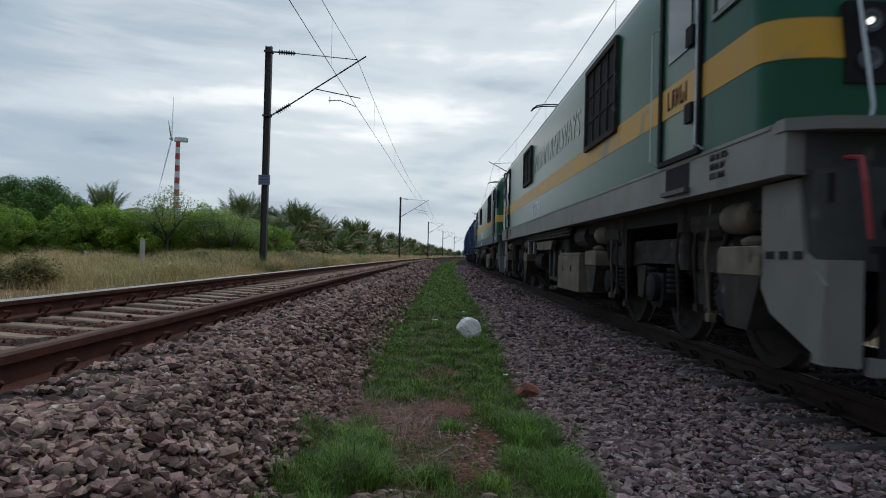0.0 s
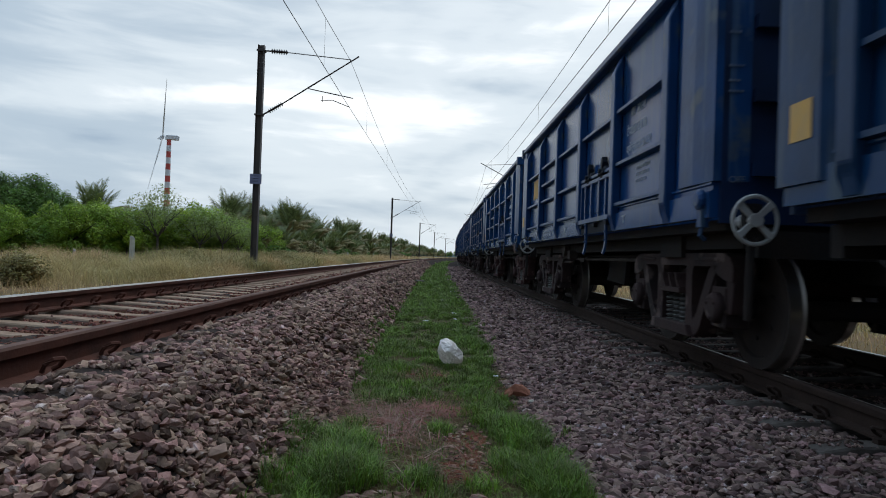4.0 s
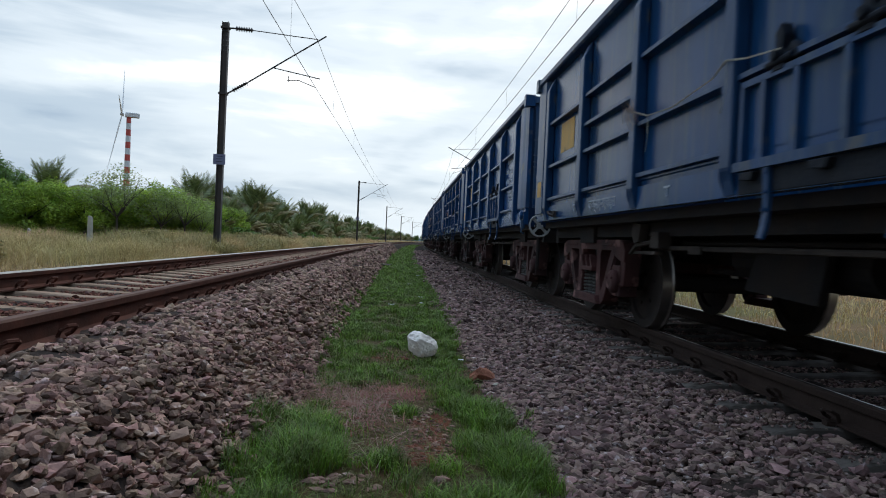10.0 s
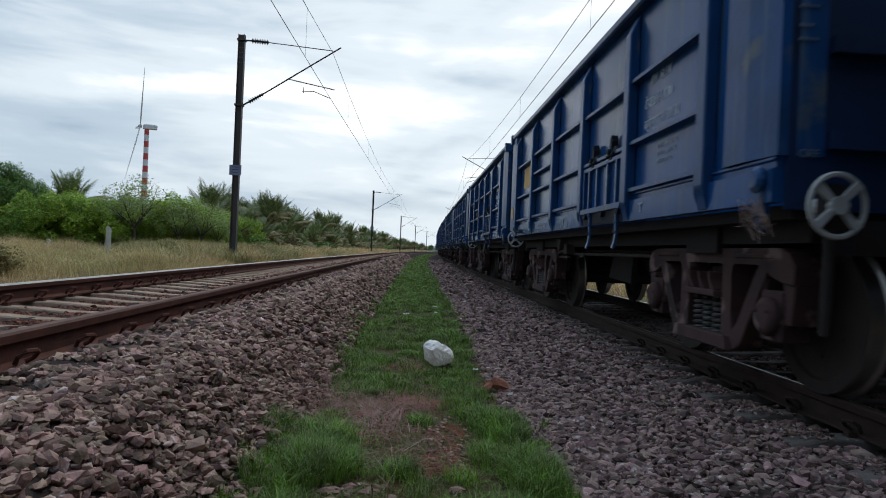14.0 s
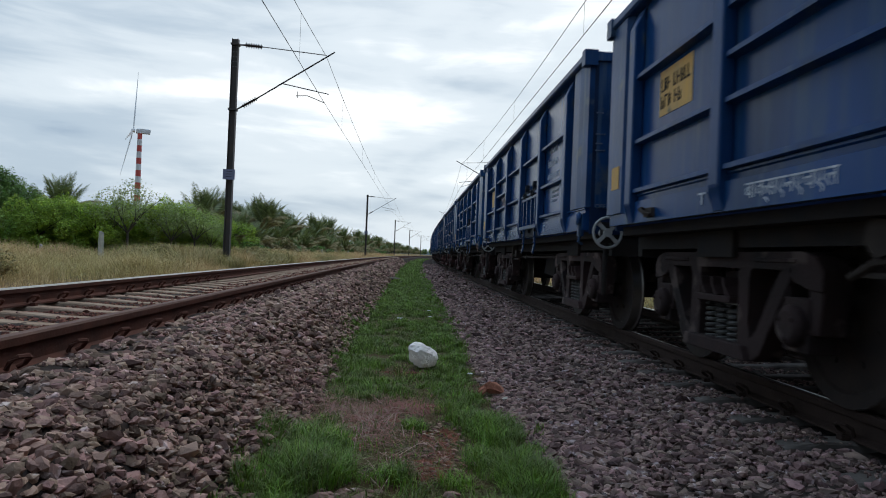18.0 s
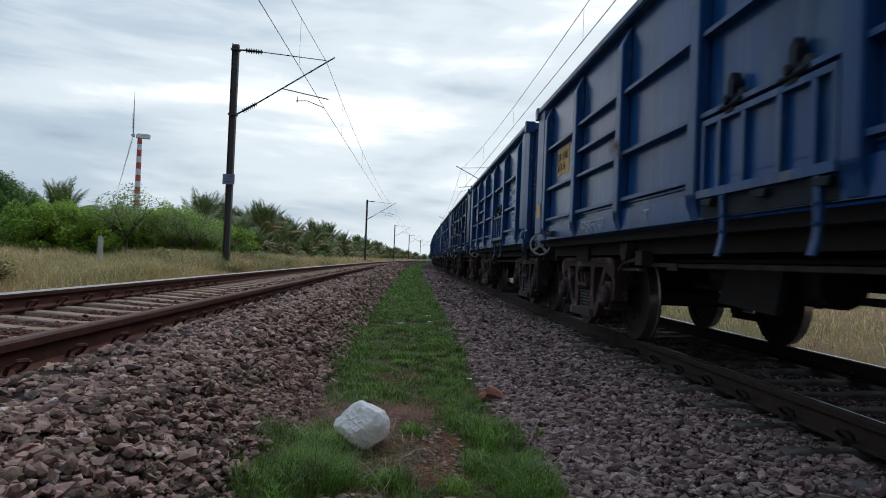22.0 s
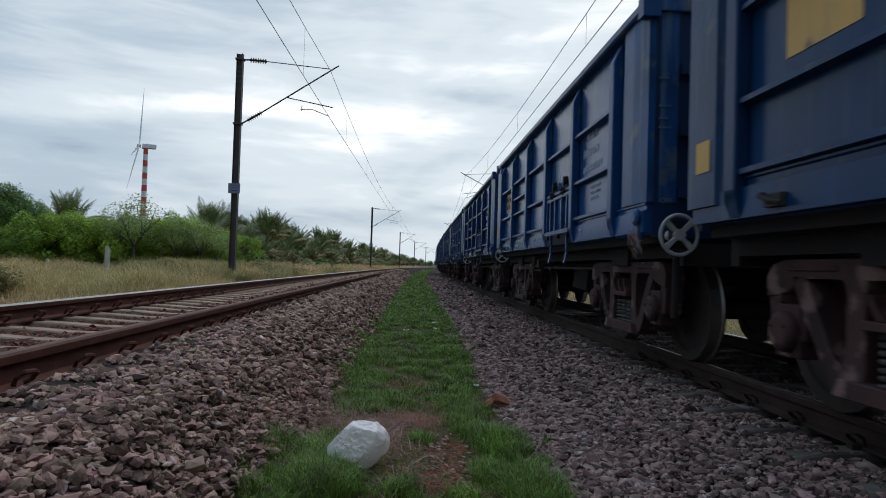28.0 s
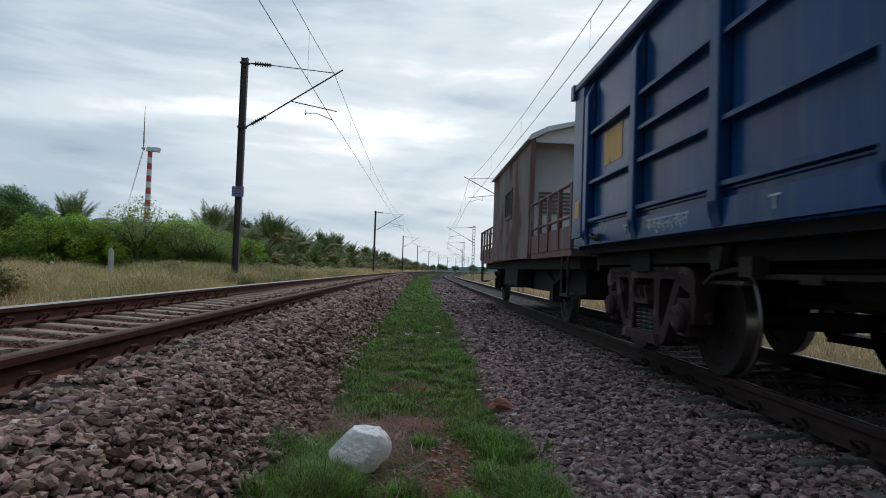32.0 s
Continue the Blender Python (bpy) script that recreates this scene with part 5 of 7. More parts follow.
    for cx, cy, rx, ry in ((-0.14, 4.3, 0.24, 0.58), (0.10, 4.85, 0.19, 0.17), (0.26, 4.0, 0.11, 0.40), (0.14, 3.5, 0.15, 0.18), (0.05, 6.3, 0.20, 0.10)):
        rows = []
        for j in range(1, 9):
            row = []
            for i in range(48):
                a = 2 * math.pi * i / 48
                k = (1 + 0.55 * noise.noise(Vector((math.cos(a) * 2.2, math.sin(a) * 2.2, cx * 9)))) * j / 8
                x, y = cx + rx * k * math.cos(a), cy + ry * k * math.sin(a)
                z = -0.302 - 0.003 * (cx > 0.2) - 0.006 * (cx < 0) + 0.016 * noise.noise(Vector((x * 16, y * 16, 1))) + 0.010 * noise.noise(Vector((x * 40, y * 40, 4))) - 0.03 * max(0.0, j / 8 - 0.75)
                row.append(bm.verts.new((x, y, z)))
            rows.append(row)
        bm.faces.new(rows[0])
        for p, q in zip(rows, rows[1:]):
            for i in range(48):
                bm.faces.new((p[i], p[(i + 1) % 48], q[(i + 1) % 48], q[i]))
    solid("soil_patch", bm, SOIL, "bare reddish soil showing through the grass", "soil", "structure")
    # far hills
    bm = bm_new()
    vs = []
    for i in range(60):
        x = -900 + 50 * i
        hgt = 26 * max(0, noise.noise(Vector((i * 0.13, 2.2, 0))) + 0.25) + 6 * noise.noise(Vector((i * 0.6, 0, 0))) + 9
        vs.append((bm.verts.new((x, 3000, -2)), bm.verts.new((x, 3030, max(4, hgt)))))
    for a, b in zip(vs, vs[1:]):
        bm.faces.new((a[0], b[0], b[1], a[1]))
    solid("backdrop_hills", bm, HAZE, "faint blue-green hills on the skyline", "hills", "structure")


build_plants()
build_grass()
build_clutter()


# ---- the train ----
VEHICLES, WHEELS = [], []
RIBS = [1.03, 2.71, 4.40, 6.08, 7.77, 9.45]
HALF_L, SHEET, TOP = 5.017, 1.525, 3.28
FRONT, REAR = -HALF_L + 0.45, HALF_L + 0.40              # ends of the body between the coupling faces


def wheel_meshes(radius, gauge, material):
    bm = bm_new()
    prof = [(0.09, -0.10), (0.10, -0.07), (0.16, -0.06), (radius * 0.8, -0.045), (radius * 0.83, -0.07), (radius, -0.068), (radius, 0.035), (radius + 0.028, 0.045),
            (radius + 0.028, 0.062), (radius * 0.83, 0.065), (radius * 0.8, 0.02), (0.16, 0.05), (0.09, 0.06)]
    lathe(bm, prof, "x", n=32)
    for i in range(6):
        a = math.pi * i / 3
        tube(bm, (-0.068, 0.24 * math.cos(a), 0.24 * math.sin(a)), (-0.05, 0.24 * math.cos(a), 0.24 * math.sin(a)), 0.02, seg=6)
    wheel = mesh_of("wheel", bm, material, True)
    wheel.materials.append(STEEL)
    for p in wheel.polygons:
        r = [math.hypot(wheel.vertices[i].co.y, wheel.vertices[i].co.z) for i in p.vertices]
        if abs(min(r) - radius) < 0.003 and abs(max(r) - radius) < 0.03:
            p.material_index = 1
    bm = bm_new()
    tube(bm, (-1.02, 0, 0), (1.02, 0, 0), 0.085, seg=12)
    return wheel, mesh_of("axle", bm, BLACK)


def add_wheelset(parent, y, radius, meshes):
    wheel, axle = meshes
    ws = part("wheelset", axle, BLACK, parent, at=pose(0, y, radius))
    for s in (-1, 1):
        part("wheel", wheel, WHEEL, ws, at=pose(s * 0.865, 0, 0, 0, 0, 0 if s < 0 else 180))
    WHEELS.append((ws, radius))
    return ws


def spring_mesh():
    bm = bm_new()
    pipe(bm, [(0.068 * math.cos(math.pi * i / 4), 0.068 * math.sin(math.pi * i / 4), 0.27 + 0.0053 * i) for i in range(53)], 0.014, 5)
    return mesh_of("coil_spring", bm, GREYPART, True)


def side_frame_mesh():
    """A cast three-piece bogie side: level top member, rounded three-cornered windows, spring pocket, bolster end and pedestals."""
    bm = bm_new()
    top = [(-1.24, 0.70), (-1.25, 0.84), (-1.18, 0.93), (-1.05, 0.965), (1.05, 0.965), (1.18, 0.93), (1.25, 0.84), (1.24, 0.70), (1.10, 0.72), (0.96, 0.76),
           (0.90, 0.845), (-0.90, 0.845), (-0.96, 0.76), (-1.10, 0.72)]
    slab(bm, top, -0.10, 0.09)
    for s in (-1, 1):
        strut = [(s * 0.97, 0.86), (s * 0.84, 0.85), (s * 0.80, 0.81), (s * 0.74, 0.70), (s * 0.56, 0.38), (s * 0.52, 0.33), (s * 0.47, 0.31), (s * 0.36, 0.15), (s * 0.52, 0.15), (s * 0.60, 0.20), (s * 0.90, 0.72)]
        slab(bm, strut, -0.10, 0.075)
        col = [(s * 0.52, 0.85), (s * 0.30, 0.85), (s * 0.30, 0.16), (s * 0.47, 0.16), (s * 0.47, 0.34), (s * 0.44, 0.45), (s * 0.44, 0.76), (s * 0.46, 0.82)]
        slab(bm, col, -0.098, 0.07)
        slab(bm, [(s * 0.80, 0.74), (s * 0.84, 0.42), (s * 0.90, 0.40), (s * 0.91, 0.74)], -0.085, 0.085)
        slab(bm, [(s * 1.10, 0.74), (s * 1.12, 0.42), (s * 1.20, 0.42), (s * 1.24, 0.72)], -0.085, 0.085)
        slab(bm, [(s * 0.52, 0.92), (s * 1.00, 0.92), (s * 1.00, 0.885), (s * 0.52, 0.885)], -0.112, -0.098)
    slab(bm, [(-0.50, 0.14), (0.50, 0.14), (0.44, 0.25), (-0.44, 0.25)], -0.15, 0.13)
    # bolster end with its three ribs over the springs
    slab(bm, [(-0.27, 0.555), (0.27, 0.555), (0.27, 0.61), (-0.27, 0.61)], -0.15, 0.06)
    slab(bm, [(-0.27, 0.61), (0.27, 0.61), (0.27, 0.76), (-0.27, 0.76)], -0.02, 0.06)
    for y in (-0.19, -0.01, 0.17):
        slab(bm, [(y - 0.06, 0.61), (y + 0.0, 0.61), (y + 0.05, 0.70), (y + 0.06, 0.76), (y + 0.03, 0.76), (y + 0.01, 0.69)], -0.14, -0.02)
    for v in bm.verts:
        v.co.z = 0.19 + (v.co.z - 0.14) * 0.91
    return mesh_of("side_frame", bm, BOGIE, False, 0.010)


def axlebox_mesh():
    bm = bm_new()
    box(bm, -0.10, 0.10, -0.13, 0.13, -0.16, 0.17)
    lathe(bm, [(0.13, 0.06), (0.13, -0.14), (0.10, -0.17), (0.04, -0.17)], "x", n=16)
    for i in range(3):
        a = 2 * math.pi * i / 3 + 0.5
        tube(bm, (-0.18, 0.08 * math.cos(a), 0.08 * math.sin(a)), (-0.16, 0.08 * math.cos(a), 0.08 * math.sin(a)), 0.022, seg=6)
    return mesh_of("axle_box", bm, BOGIE, False, 0.01)


def blue_label(name, text, size, parent, at, label, paint=None):
    """Painted white lettering that stands 3 mm proud."""
    cu = bpy.data.curves.new(name, "FONT")
    cu.body, cu.size, cu.extrude, cu.align_x = text, size, 0.001, "LEFT"
    tmp = bpy.data.objects.new(name, cu)
    scene.collection.objects.link(tmp)
    me = bpy.data.meshes.new_from_object(tmp.evaluated_get(bpy.context.evaluated_depsgraph_get()))
    bpy.data.objects.remove(tmp)
    me.materials.clear()
    me.materials.append(paint or WHITE)
    return part(name, me, WHITE, parent, label, at=at)


def on_side(y, z, out=1.531):
    """Pose on the near side: text runs to the rear as the eye reads it, from high y to low y."""
    return Matrix.Translation((-out, y, z)) @ Euler((radians(90), 0, radians(-90))).to_matrix().to_4x4()


def bars(rows, z0, h, gap, rng_seed):
    """Illegible painted lines, as rows of small bars; rows of widths along -y."""
    bm = bm_new()
    r = random.Random(rng_seed)
    for i, w in enumerate(rows):
        y = 0.0
        z = z0 - i * (h + gap)
        while y < w:
            word = r.randint(2, 5)
            for _ in range(word):
                k = h * r.uniform(0.35, 0.55)
                st = 0.16 * h
                box(bm, -0.003, 0.0, -y - st, -y, z, z + h)
                if r.random() < 0.7:
                    zz = z + h * r.choice((0.0, 0.42, 0.84))
                    box(bm, -0.0025, 0.0, -y - k, -y - st, zz, zz + st)
                if r.random() < 0.5:
                    box(bm, -0.003, 0.0, -y - k, -y - k + st, z + h * 0.1, z + h * r.uniform(0.5, 0.95))
                y += k + 0.18 * h
            y += 0.5 * h
    return bm


def build_wagon():
    w = thing("open_wagon", "blue steel open-top bogie freight wagon with dusty ribbed sides", "freight wagon")
    y_of = lambda q: q - HALF_L + 0.32
    # walls
    for s in (-1, 1):
        bm = bm_new()
        prof = [(s * 1.575, 1.19), (s * 1.575, 1.385), (s * 1.545, 1.395), (s * 1.545, 1.43), (s * 1.56, 1.44), (s * 1.56, 1.455), (s * SHEET, 1.47), (s * SHEET, TOP - 0.1), (s * 1.5, TOP - 0.1), (s * 1.5, 1.19)]
        if s < 0:
            slab(bm, prof, FRONT + 0.02, REAR - 0.04, "y")
        else:
            edge = [(1.5, REAR - 0.04), (1.5, FRONT + 0.02), (SHEET, FRONT + 0.02)]
            for q in RIBS:
                edge += [(SHEET, y_of(q) - 0.075), (1.61, y_of(q) - 0.075), (1.61, y_of(q) + 0.075), (SHEET, y_of(q) + 0.075)]
            slab(bm, edge + [(SHEET, REAR - 0.04)], 1.19, TOP - 0.1, "z")
        part("side_wall", bm, BLUE, w)
    # near end: a wide smooth corner panel, then the flat end
    for e in (-1, 1):
        ye = FRONT if e < 0 else REAR
        bm = bm_new()
        box(bm, -1.5, 1.5, ye - 0.02, ye + 0.02, 1.15, TOP - 0.1)
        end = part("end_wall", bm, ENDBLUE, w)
        for zz in (1.5, 2.05, 2.6):
            bm = bm_new()
            box(bm, -1.28, 1.28, ye + e * 0.02, ye + e * 0.075, zz, zz + 0.10)
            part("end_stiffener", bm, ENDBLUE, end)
        for s in (-1, 1):
            bm = bm_new()
            n = ye
            if e < 0:
                slab(bm, [(s * 1.53, n + 0.68), (s * 1.585, n + 0.60), (s * 1.585, n + 0.32), (s * 1.56, n - 0.01), (s * 1.30, n - 0.035), (s * 1.30, n + 0.05), (s * 1.5, n + 0.08)], 1.46, TOP - 0.10, "z")
            else:
                slab(bm, [(s * 1.53, n - 0.50), (s * 1.60, n - 0.42), (s * 1.60, n), (s * 1.30, n + 0.035), (s * 1.30, n - 0.05), (s * 1.5, n - 0.08)], 1.30, TOP - 0.10, "z")
            part("corner_post", bm, BLUE_DARK, w)
    bm = bm_new()
    for s in (-1, 1):
        slab(bm, [(s * 1.48, TOP - 0.10), (s * 1.61, TOP - 0.10), (s * 1.63, TOP - 0.08), (s * 1.63, TOP - 0.02), (s * 1.61, TOP), (s * 1.48, TOP)], FRONT - 0.05, REAR + 0.10, "y")
        ye = FRONT if s < 0 else REAR
        for q in (-1, 1):
            box(bm, q * 1.485, q * 1.645, ye + s * 0.005 - 0.07, ye + s * 0.005 + 0.07, TOP - 0.17, TOP + 0.012)
        box(bm, -1.48, 1.48, ye - 0.06, ye + 0.06, TOP - 0.11, TOP - 0.005)
    part("top_coping", bm, BLUE_DARK, w, "pale worn steel top coping")
    # ribs
    bm = bm_new()
    out = [(-SHEET, TOP - 0.11), (-1.545, TOP - 0.12), (-1.625, TOP - 0.30), (-1.625, 1.36), (-1.60, 1.30), (-1.58, 1.19), (-SHEET, 1.19)]
    slab(bm, [(a + 1.625, b) for a, b in out], -0.075, 0.075, "y")
    rib = mesh_of("rib", bm, BLUE_DARK, False, 0.012)
    for q in RIBS:
        part("rib", rib, BLUE_DARK, w, at=pose(-1.625, y_of(q), 0))
    # cross stiffeners in each bay
    def stiff(length):
        b = bm_new()
        slab(b, [(0.0, 0.035), (-0.075, 0.012), (-0.075, -0.022), (0.0, -0.03)], -length / 2, length / 2, "y")
        return mesh_of("stiffener", b, BLUE_DARK)
    long = stiff(RIBS[1] - RIBS[0] - 0.15)
    for i in range(5):
        a, b = RIBS[i], RIBS[i + 1]
        for z in ((1.92, 2.50) if i == 1 else (1.485, 1.92, 2.22, 2.55) if i == 3 else (1.485, 1.93, 2.52)):
            part("stiffener", long, BLUE_DARK, w, at=pose(-SHEET, y_of((a + b) / 2), z))
    # side door in the second bay with its frame, hinges and drop hooks
    ya, yb = y_of(RIBS[1]) + 0.14, y_of(RIBS[2]) - 0.14
    for s in (-1,):
        flip = Matrix.Identity(4)
        bm = bm_new()
        box(bm, -1.56, -1.53, ya, yb, 1.36, 1.84)
        door = part("side_door", bm, BLUE, w, "closed blue side door in a raised frame", at=flip)
        bm = bm_new()
        box(bm, -1.62, -1.56, ya - 0.04, yb + 0.04, 1.33, 1.385)
        box(bm, -1.60, -1.56, ya - 0.02, yb + 0.02, 1.83, 1.87)
        for t in (0.0, 0.12, 0.34, 0.62, 0.84, 1.0):
            y = ya + (yb - ya) * t
            box(bm, -1.60, -1.56, y - 0.022, y + 0.022, 1.38, 1.84)
        part("door_frame", bm, BLUE_DARK, door)
        for t in (0.26, 0.74):
            bm = bm_new()
            y = ya + (yb - ya) * t
            tube(bm, (-1.60, y - 0.13, 1.905), (-1.60, y + 0.11, 1.895), 0.022, seg=8)
            slab(bm, [(y - 0.055, 1.85), (y + 0.055, 1.85), (y + 0.07, 1.93), (y + 0.02, 1.97), (y + 0.035, 2.06), (y - 0.02, 2.11), (y - 0.05, 2.04), (y - 0.035, 1.96), (y - 0.075, 1.92)], -1.605, -1.535)
            slab(bm, [(y - 0.19, 1.885), (y - 0.08, 1.89), (y - 0.07, 1.95), (y - 0.12, 1.985), (y - 0.18, 1.94)], -1.60, -1.545)
            lathe(bm, [(0.028, -1.64), (0.034, -1.63), (0.034, -1.59)], "x", (0, y, 1.93), 10)
            part("door_latch", bm, GRIME, door, "grimy dark door latch", bevel=0.006)
        for t in (0.08, 0.78):
            y = ya + (yb - ya) * t
            bm = bm_new()
            slab(bm, [(-1.612, 1.355), (-1.584, 1.355), (-1.580, 1.16), (-1.582, 1.07), (-1.592, 0.985), (-1.612, 0.92), (-1.632, 0.93), (-1.612, 1.00), (-1.602, 1.07), (-1.604, 1.17)], y - 0.026, y + 0.026, "y")
            for zz in (1.30, 1.19, 1.09):
                tube(bm, (-1.618, y, zz), (-1.585, y, zz), 0.012, seg=6)
            part("drop_hook", bm, BLUE_DARK, door, "worn blue steel hook hanging below the door")
        bm = bm_new()
        box(bm, -1.583, -1.577, ya - 0.03, yb + 0.03, 1.195, 1.325)
        for t in (0.05, 0.45, 0.92):
            y = ya + (yb - ya) * t
            slab(bm, [(y - 0.09, 1.315), (y + 0.07, 1.315), (y + 0.05, 1.275), (y - 0.06, 1.265)], -1.625, -1.577)
        part("door_sill", bm, GRIME, door, "grimy sheet and hinge lugs under the door", bevel=0.004)
    # underframe
    def beam(name, *dims):
        b = bm_new()
        box(b, *dims)
        return part(name, b, BLACK, w)
    beam("floor", -1.44, 1.44, FRONT + 0.02, REAR - 0.05, 1.10, 1.185)
    beam("centre_sill", -0.25, 0.25, -HALF_L, HALF_L, 0.72, 1.098)
    for y in (-3.045, 3.685):
        beam("bolster", -1.30, 1.30, y - 0.28, y + 0.28, 0.90, 1.098)
    for e in (-1, 1):
        ye = FRONT if e < 0 else REAR
        beam("headstock", -1.25, 1.25, ye - 0.10, ye + 0.02, 0.90, 1.098)
    for s in (-1, 1):
        beam("solebar", s * 1.18, s * 1.26, FRONT + 0.12, REAR - 0.12, 0.97, 1.097)
    bm = bm_new()
    tube(bm, (-0.55, -0.45, 0.78), (-0.55, 0.55, 0.78), 0.19, seg=14)
    tube(bm, (-0.45, 1.0, 0.80), (-0.45, 1.45, 0.80), 0.17, seg=14)
    pipe(bm, [(-0.4, -2.2, 0.66), (-0.4, 2.2, 0.66)], 0.03)
    pipe(bm, [(-1.0, -1.6, 0.92), (-1.0, 1.6, 0.92)], 0.02)
    slab(bm, [(-0.3, 0.92), (0.5, 0.92), (0.7, 0.56), (-0.2, 0.52)], -0.9, -0.84)
    part("brake_gear", bm, BLACK, w, "black brake cylinder and rods")
    bm = bm_new()
    pipe(bm, [(-1.30, 1.45, 0.93), (-1.32, 1.95, 0.88), (-1.30, 2.15, 0.80)], 0.022)
    box(bm, -1.36, -1.24, 1.32, 1.5, 0.86, 1.0)
    box(bm, -1.30, -1.22, 1.55, 2.1, 0.80, 0.83)
    pipe(bm, [(-1.24, -1.9, 0.865), (-1.24, 1.5, 0.865)], 0.021)
    slab(bm, [(1.75, 1.08), (1.95, 1.10), (1.98, 0.98), (1.90, 0.90), (1.80, 0.92)], -1.36, -1.28)
    box(bm, -1.27, -1.255, 0.70, 0.92, 0.82, 0.88)
    part("empty_load_lever", bm, UNDER, w, "grimy brake change-over lever and long pull rod")
    # couplers and hoses
    for e in (-1, 1):
        bm = bm_new()
        box(bm, -0.10, 0.10, e * HALF_L, e * (HALF_L + 0.38), 0.98, 1.16)
        slab(bm, [(-0.18, e * (HALF_L + 0.34)), (0.17, e * (HALF_L + 0.34)), (0.20, e * (HALF_L + 0.50)), (0.06, e * (HALF_L + 0.52)), (-0.05, e * (HALF_L + 0.44)), (-0.19, e * (HALF_L + 0.55))], 0.90, 1.22, "z")
        part("coupler", bm, BLACK, w)
        bm = bm_new()
        xs = -0.62
        pipe(bm, [(xs, e * (HALF_L + 0.03), 0.92), (xs, e * (HALF_L + 0.16), 0.84), (xs + 0.04, e * (HALF_L + 0.22), 0.60), (xs + 0.2, e * (HALF_L + 0.34), 0.50)], 0.026)
        part("brake_hose", bm, BLACK, w)
    # hand brake on the leading end
    bm = bm_new()
    c = (-1.36, -HALF_L + 0.19, 1.16)
    ring(bm, c, (0.12, -1, 0.0), 0.17, 0.016, 28, 6)
    hb = part("hand_brake_wheel", bm, WHEELPAINT, w, "pale grey four-spoked hand brake wheel")
    bm = bm_new()
    for k in range(4):
        a = math.pi / 4 + k * math.pi / 2
        d = Vector((math.cos(a), 0.0, math.sin(a)))
        n_ = Vector((math.sin(a), 0.0, -math.cos(a)))
        pts = [Vector(c) + d * 0.172 + n_ * 0.024, Vector(c) + d * 0.04 + n_ * 0.018, Vector(c) + d * 0.04 - n_ * 0.018, Vector(c) + d * 0.172 - n_ * 0.024]
        lo = [bm.verts.new(p + Vector((0, -0.012, 0))) for p in pts]
        hi = [bm.verts.new(p + Vector((0, 0.012, 0))) for p in pts]
        bm.faces.new(lo)
        bm.faces.new(hi[::-1])
        for i in range(4):
            bm.faces.new((lo[i], hi[i], hi[(i + 1) % 4], lo[(i + 1) % 4]))
    tube(bm, Vector(c) + Vector((0, -0.03, 0)), Vector(c) + Vector((0, 0.2, 0)), 0.05, seg=10)
    part("spokes", bm, WHEELPAINT, hb)
    bm = bm_new()
    box(bm, -1.42, -1.30, -HALF_L + 0.21, -HALF_L + 0.28, 1.04, 1.28)
    tube(bm, (-1.36, -HALF_L + 0.24, 1.05), (-1.36, -HALF_L + 0.26, 0.45), 0.03, seg=8)
    part("hand_brake_gearbox", bm, BLACK, hb)
    # step irons, lamp irons, yellow plates
    bm = bm_new()
    box(bm, -1.61, -1.575, HALF_L - 0.83, HALF_L - 0.66, 1.225, 1.30)
    pipe(bm, [(-1.62, HALF_L - 0.68, 1.30), (-1.66, HALF_L - 0.70, 1.29), (-1.66, HALF_L - 0.80, 1.25), (-1.62, HALF_L - 0.84, 1.24)], 0.016)
    part("release_handle_box", bm, UNDER, w, "grimy cast handle box")
    bm = bm_new()
    lathe(bm, [(0.08, 1.585), (0.08, 1.61), (0.05, 1.63)], "x", (0, -HALF_L + 0.58, 1.33), 12)
    bmesh.ops.transform(bm, matrix=Matrix.Scale(-1, 4, (1, 0, 0)), verts=bm.verts[:])
    box(bm, -1.60, -1.54, -HALF_L + 0.54, -HALF_L + 0.62, 1.12, 1.26)
    pipe(bm, [(-1.57, -HALF_L + 0.58, 1.13), (-1.59, -HALF_L + 0.58, 1.06), (-1.54, -HALF_L + 0.60, 1.03)], 0.018)
    part("roller_bracket", bm, BLUE_DARK, w)
    bm = bm_new()
    box(bm, -1.530, -1.526, y_of(RIBS[4]) + 0.58, y_of(RIBS[5]) - 0.47, 2.07, 2.45)
    part("yellow_panel", bm, YELLOW, w, "faded yellow painted panel")
    bm = bm_new()
    box(bm, -1.606, -1.602, REAR - 0.35, REAR - 0.14, 1.54, 1.76)
    part("yellow_patch", bm, YELLOW, w, "small yellow painted patch")
    # lettering: what can be read, and bars for the rest
    blue_label("type_lettering", "बाक्सएनएचएल", 0.15, w, on_side(y_of(RIBS[4]) - 0.34, 1.25, 1.578), "faded white Devanagari type lettering", FADED)
    part("tare_markings", bars((0.42, 0.42), 2.40, 0.09, 0.10, 3), FADED, w, "faded white painted weight figures", at=pose(-1.527, y_of(RIBS[1]) - 0.42, 0))["kind"] = "stuff"
    blue_label("tare_lettering", "टेयर :", 0.135, w, on_side(y_of(RIBS[1]) - 0.27, 2.21, 1.528), "faded white painted tare lettering", FADED)
    blue_label("area_lettering", "क्षेत्रफल :30.32", 0.125, w, on_side(y_of(RIBS[1]) - 0.27, 2.02, 1.528), "faded white painted area lettering", FADED)
    part("painted_notice", bars((0.36, 0.38, 0.26), 1.80, 0.036, 0.032, 5), FADED, w, "small faded white painted notice", at=pose(-1.527, y_of(RIBS[1]) - 0.64, 0))["kind"] = "stuff"
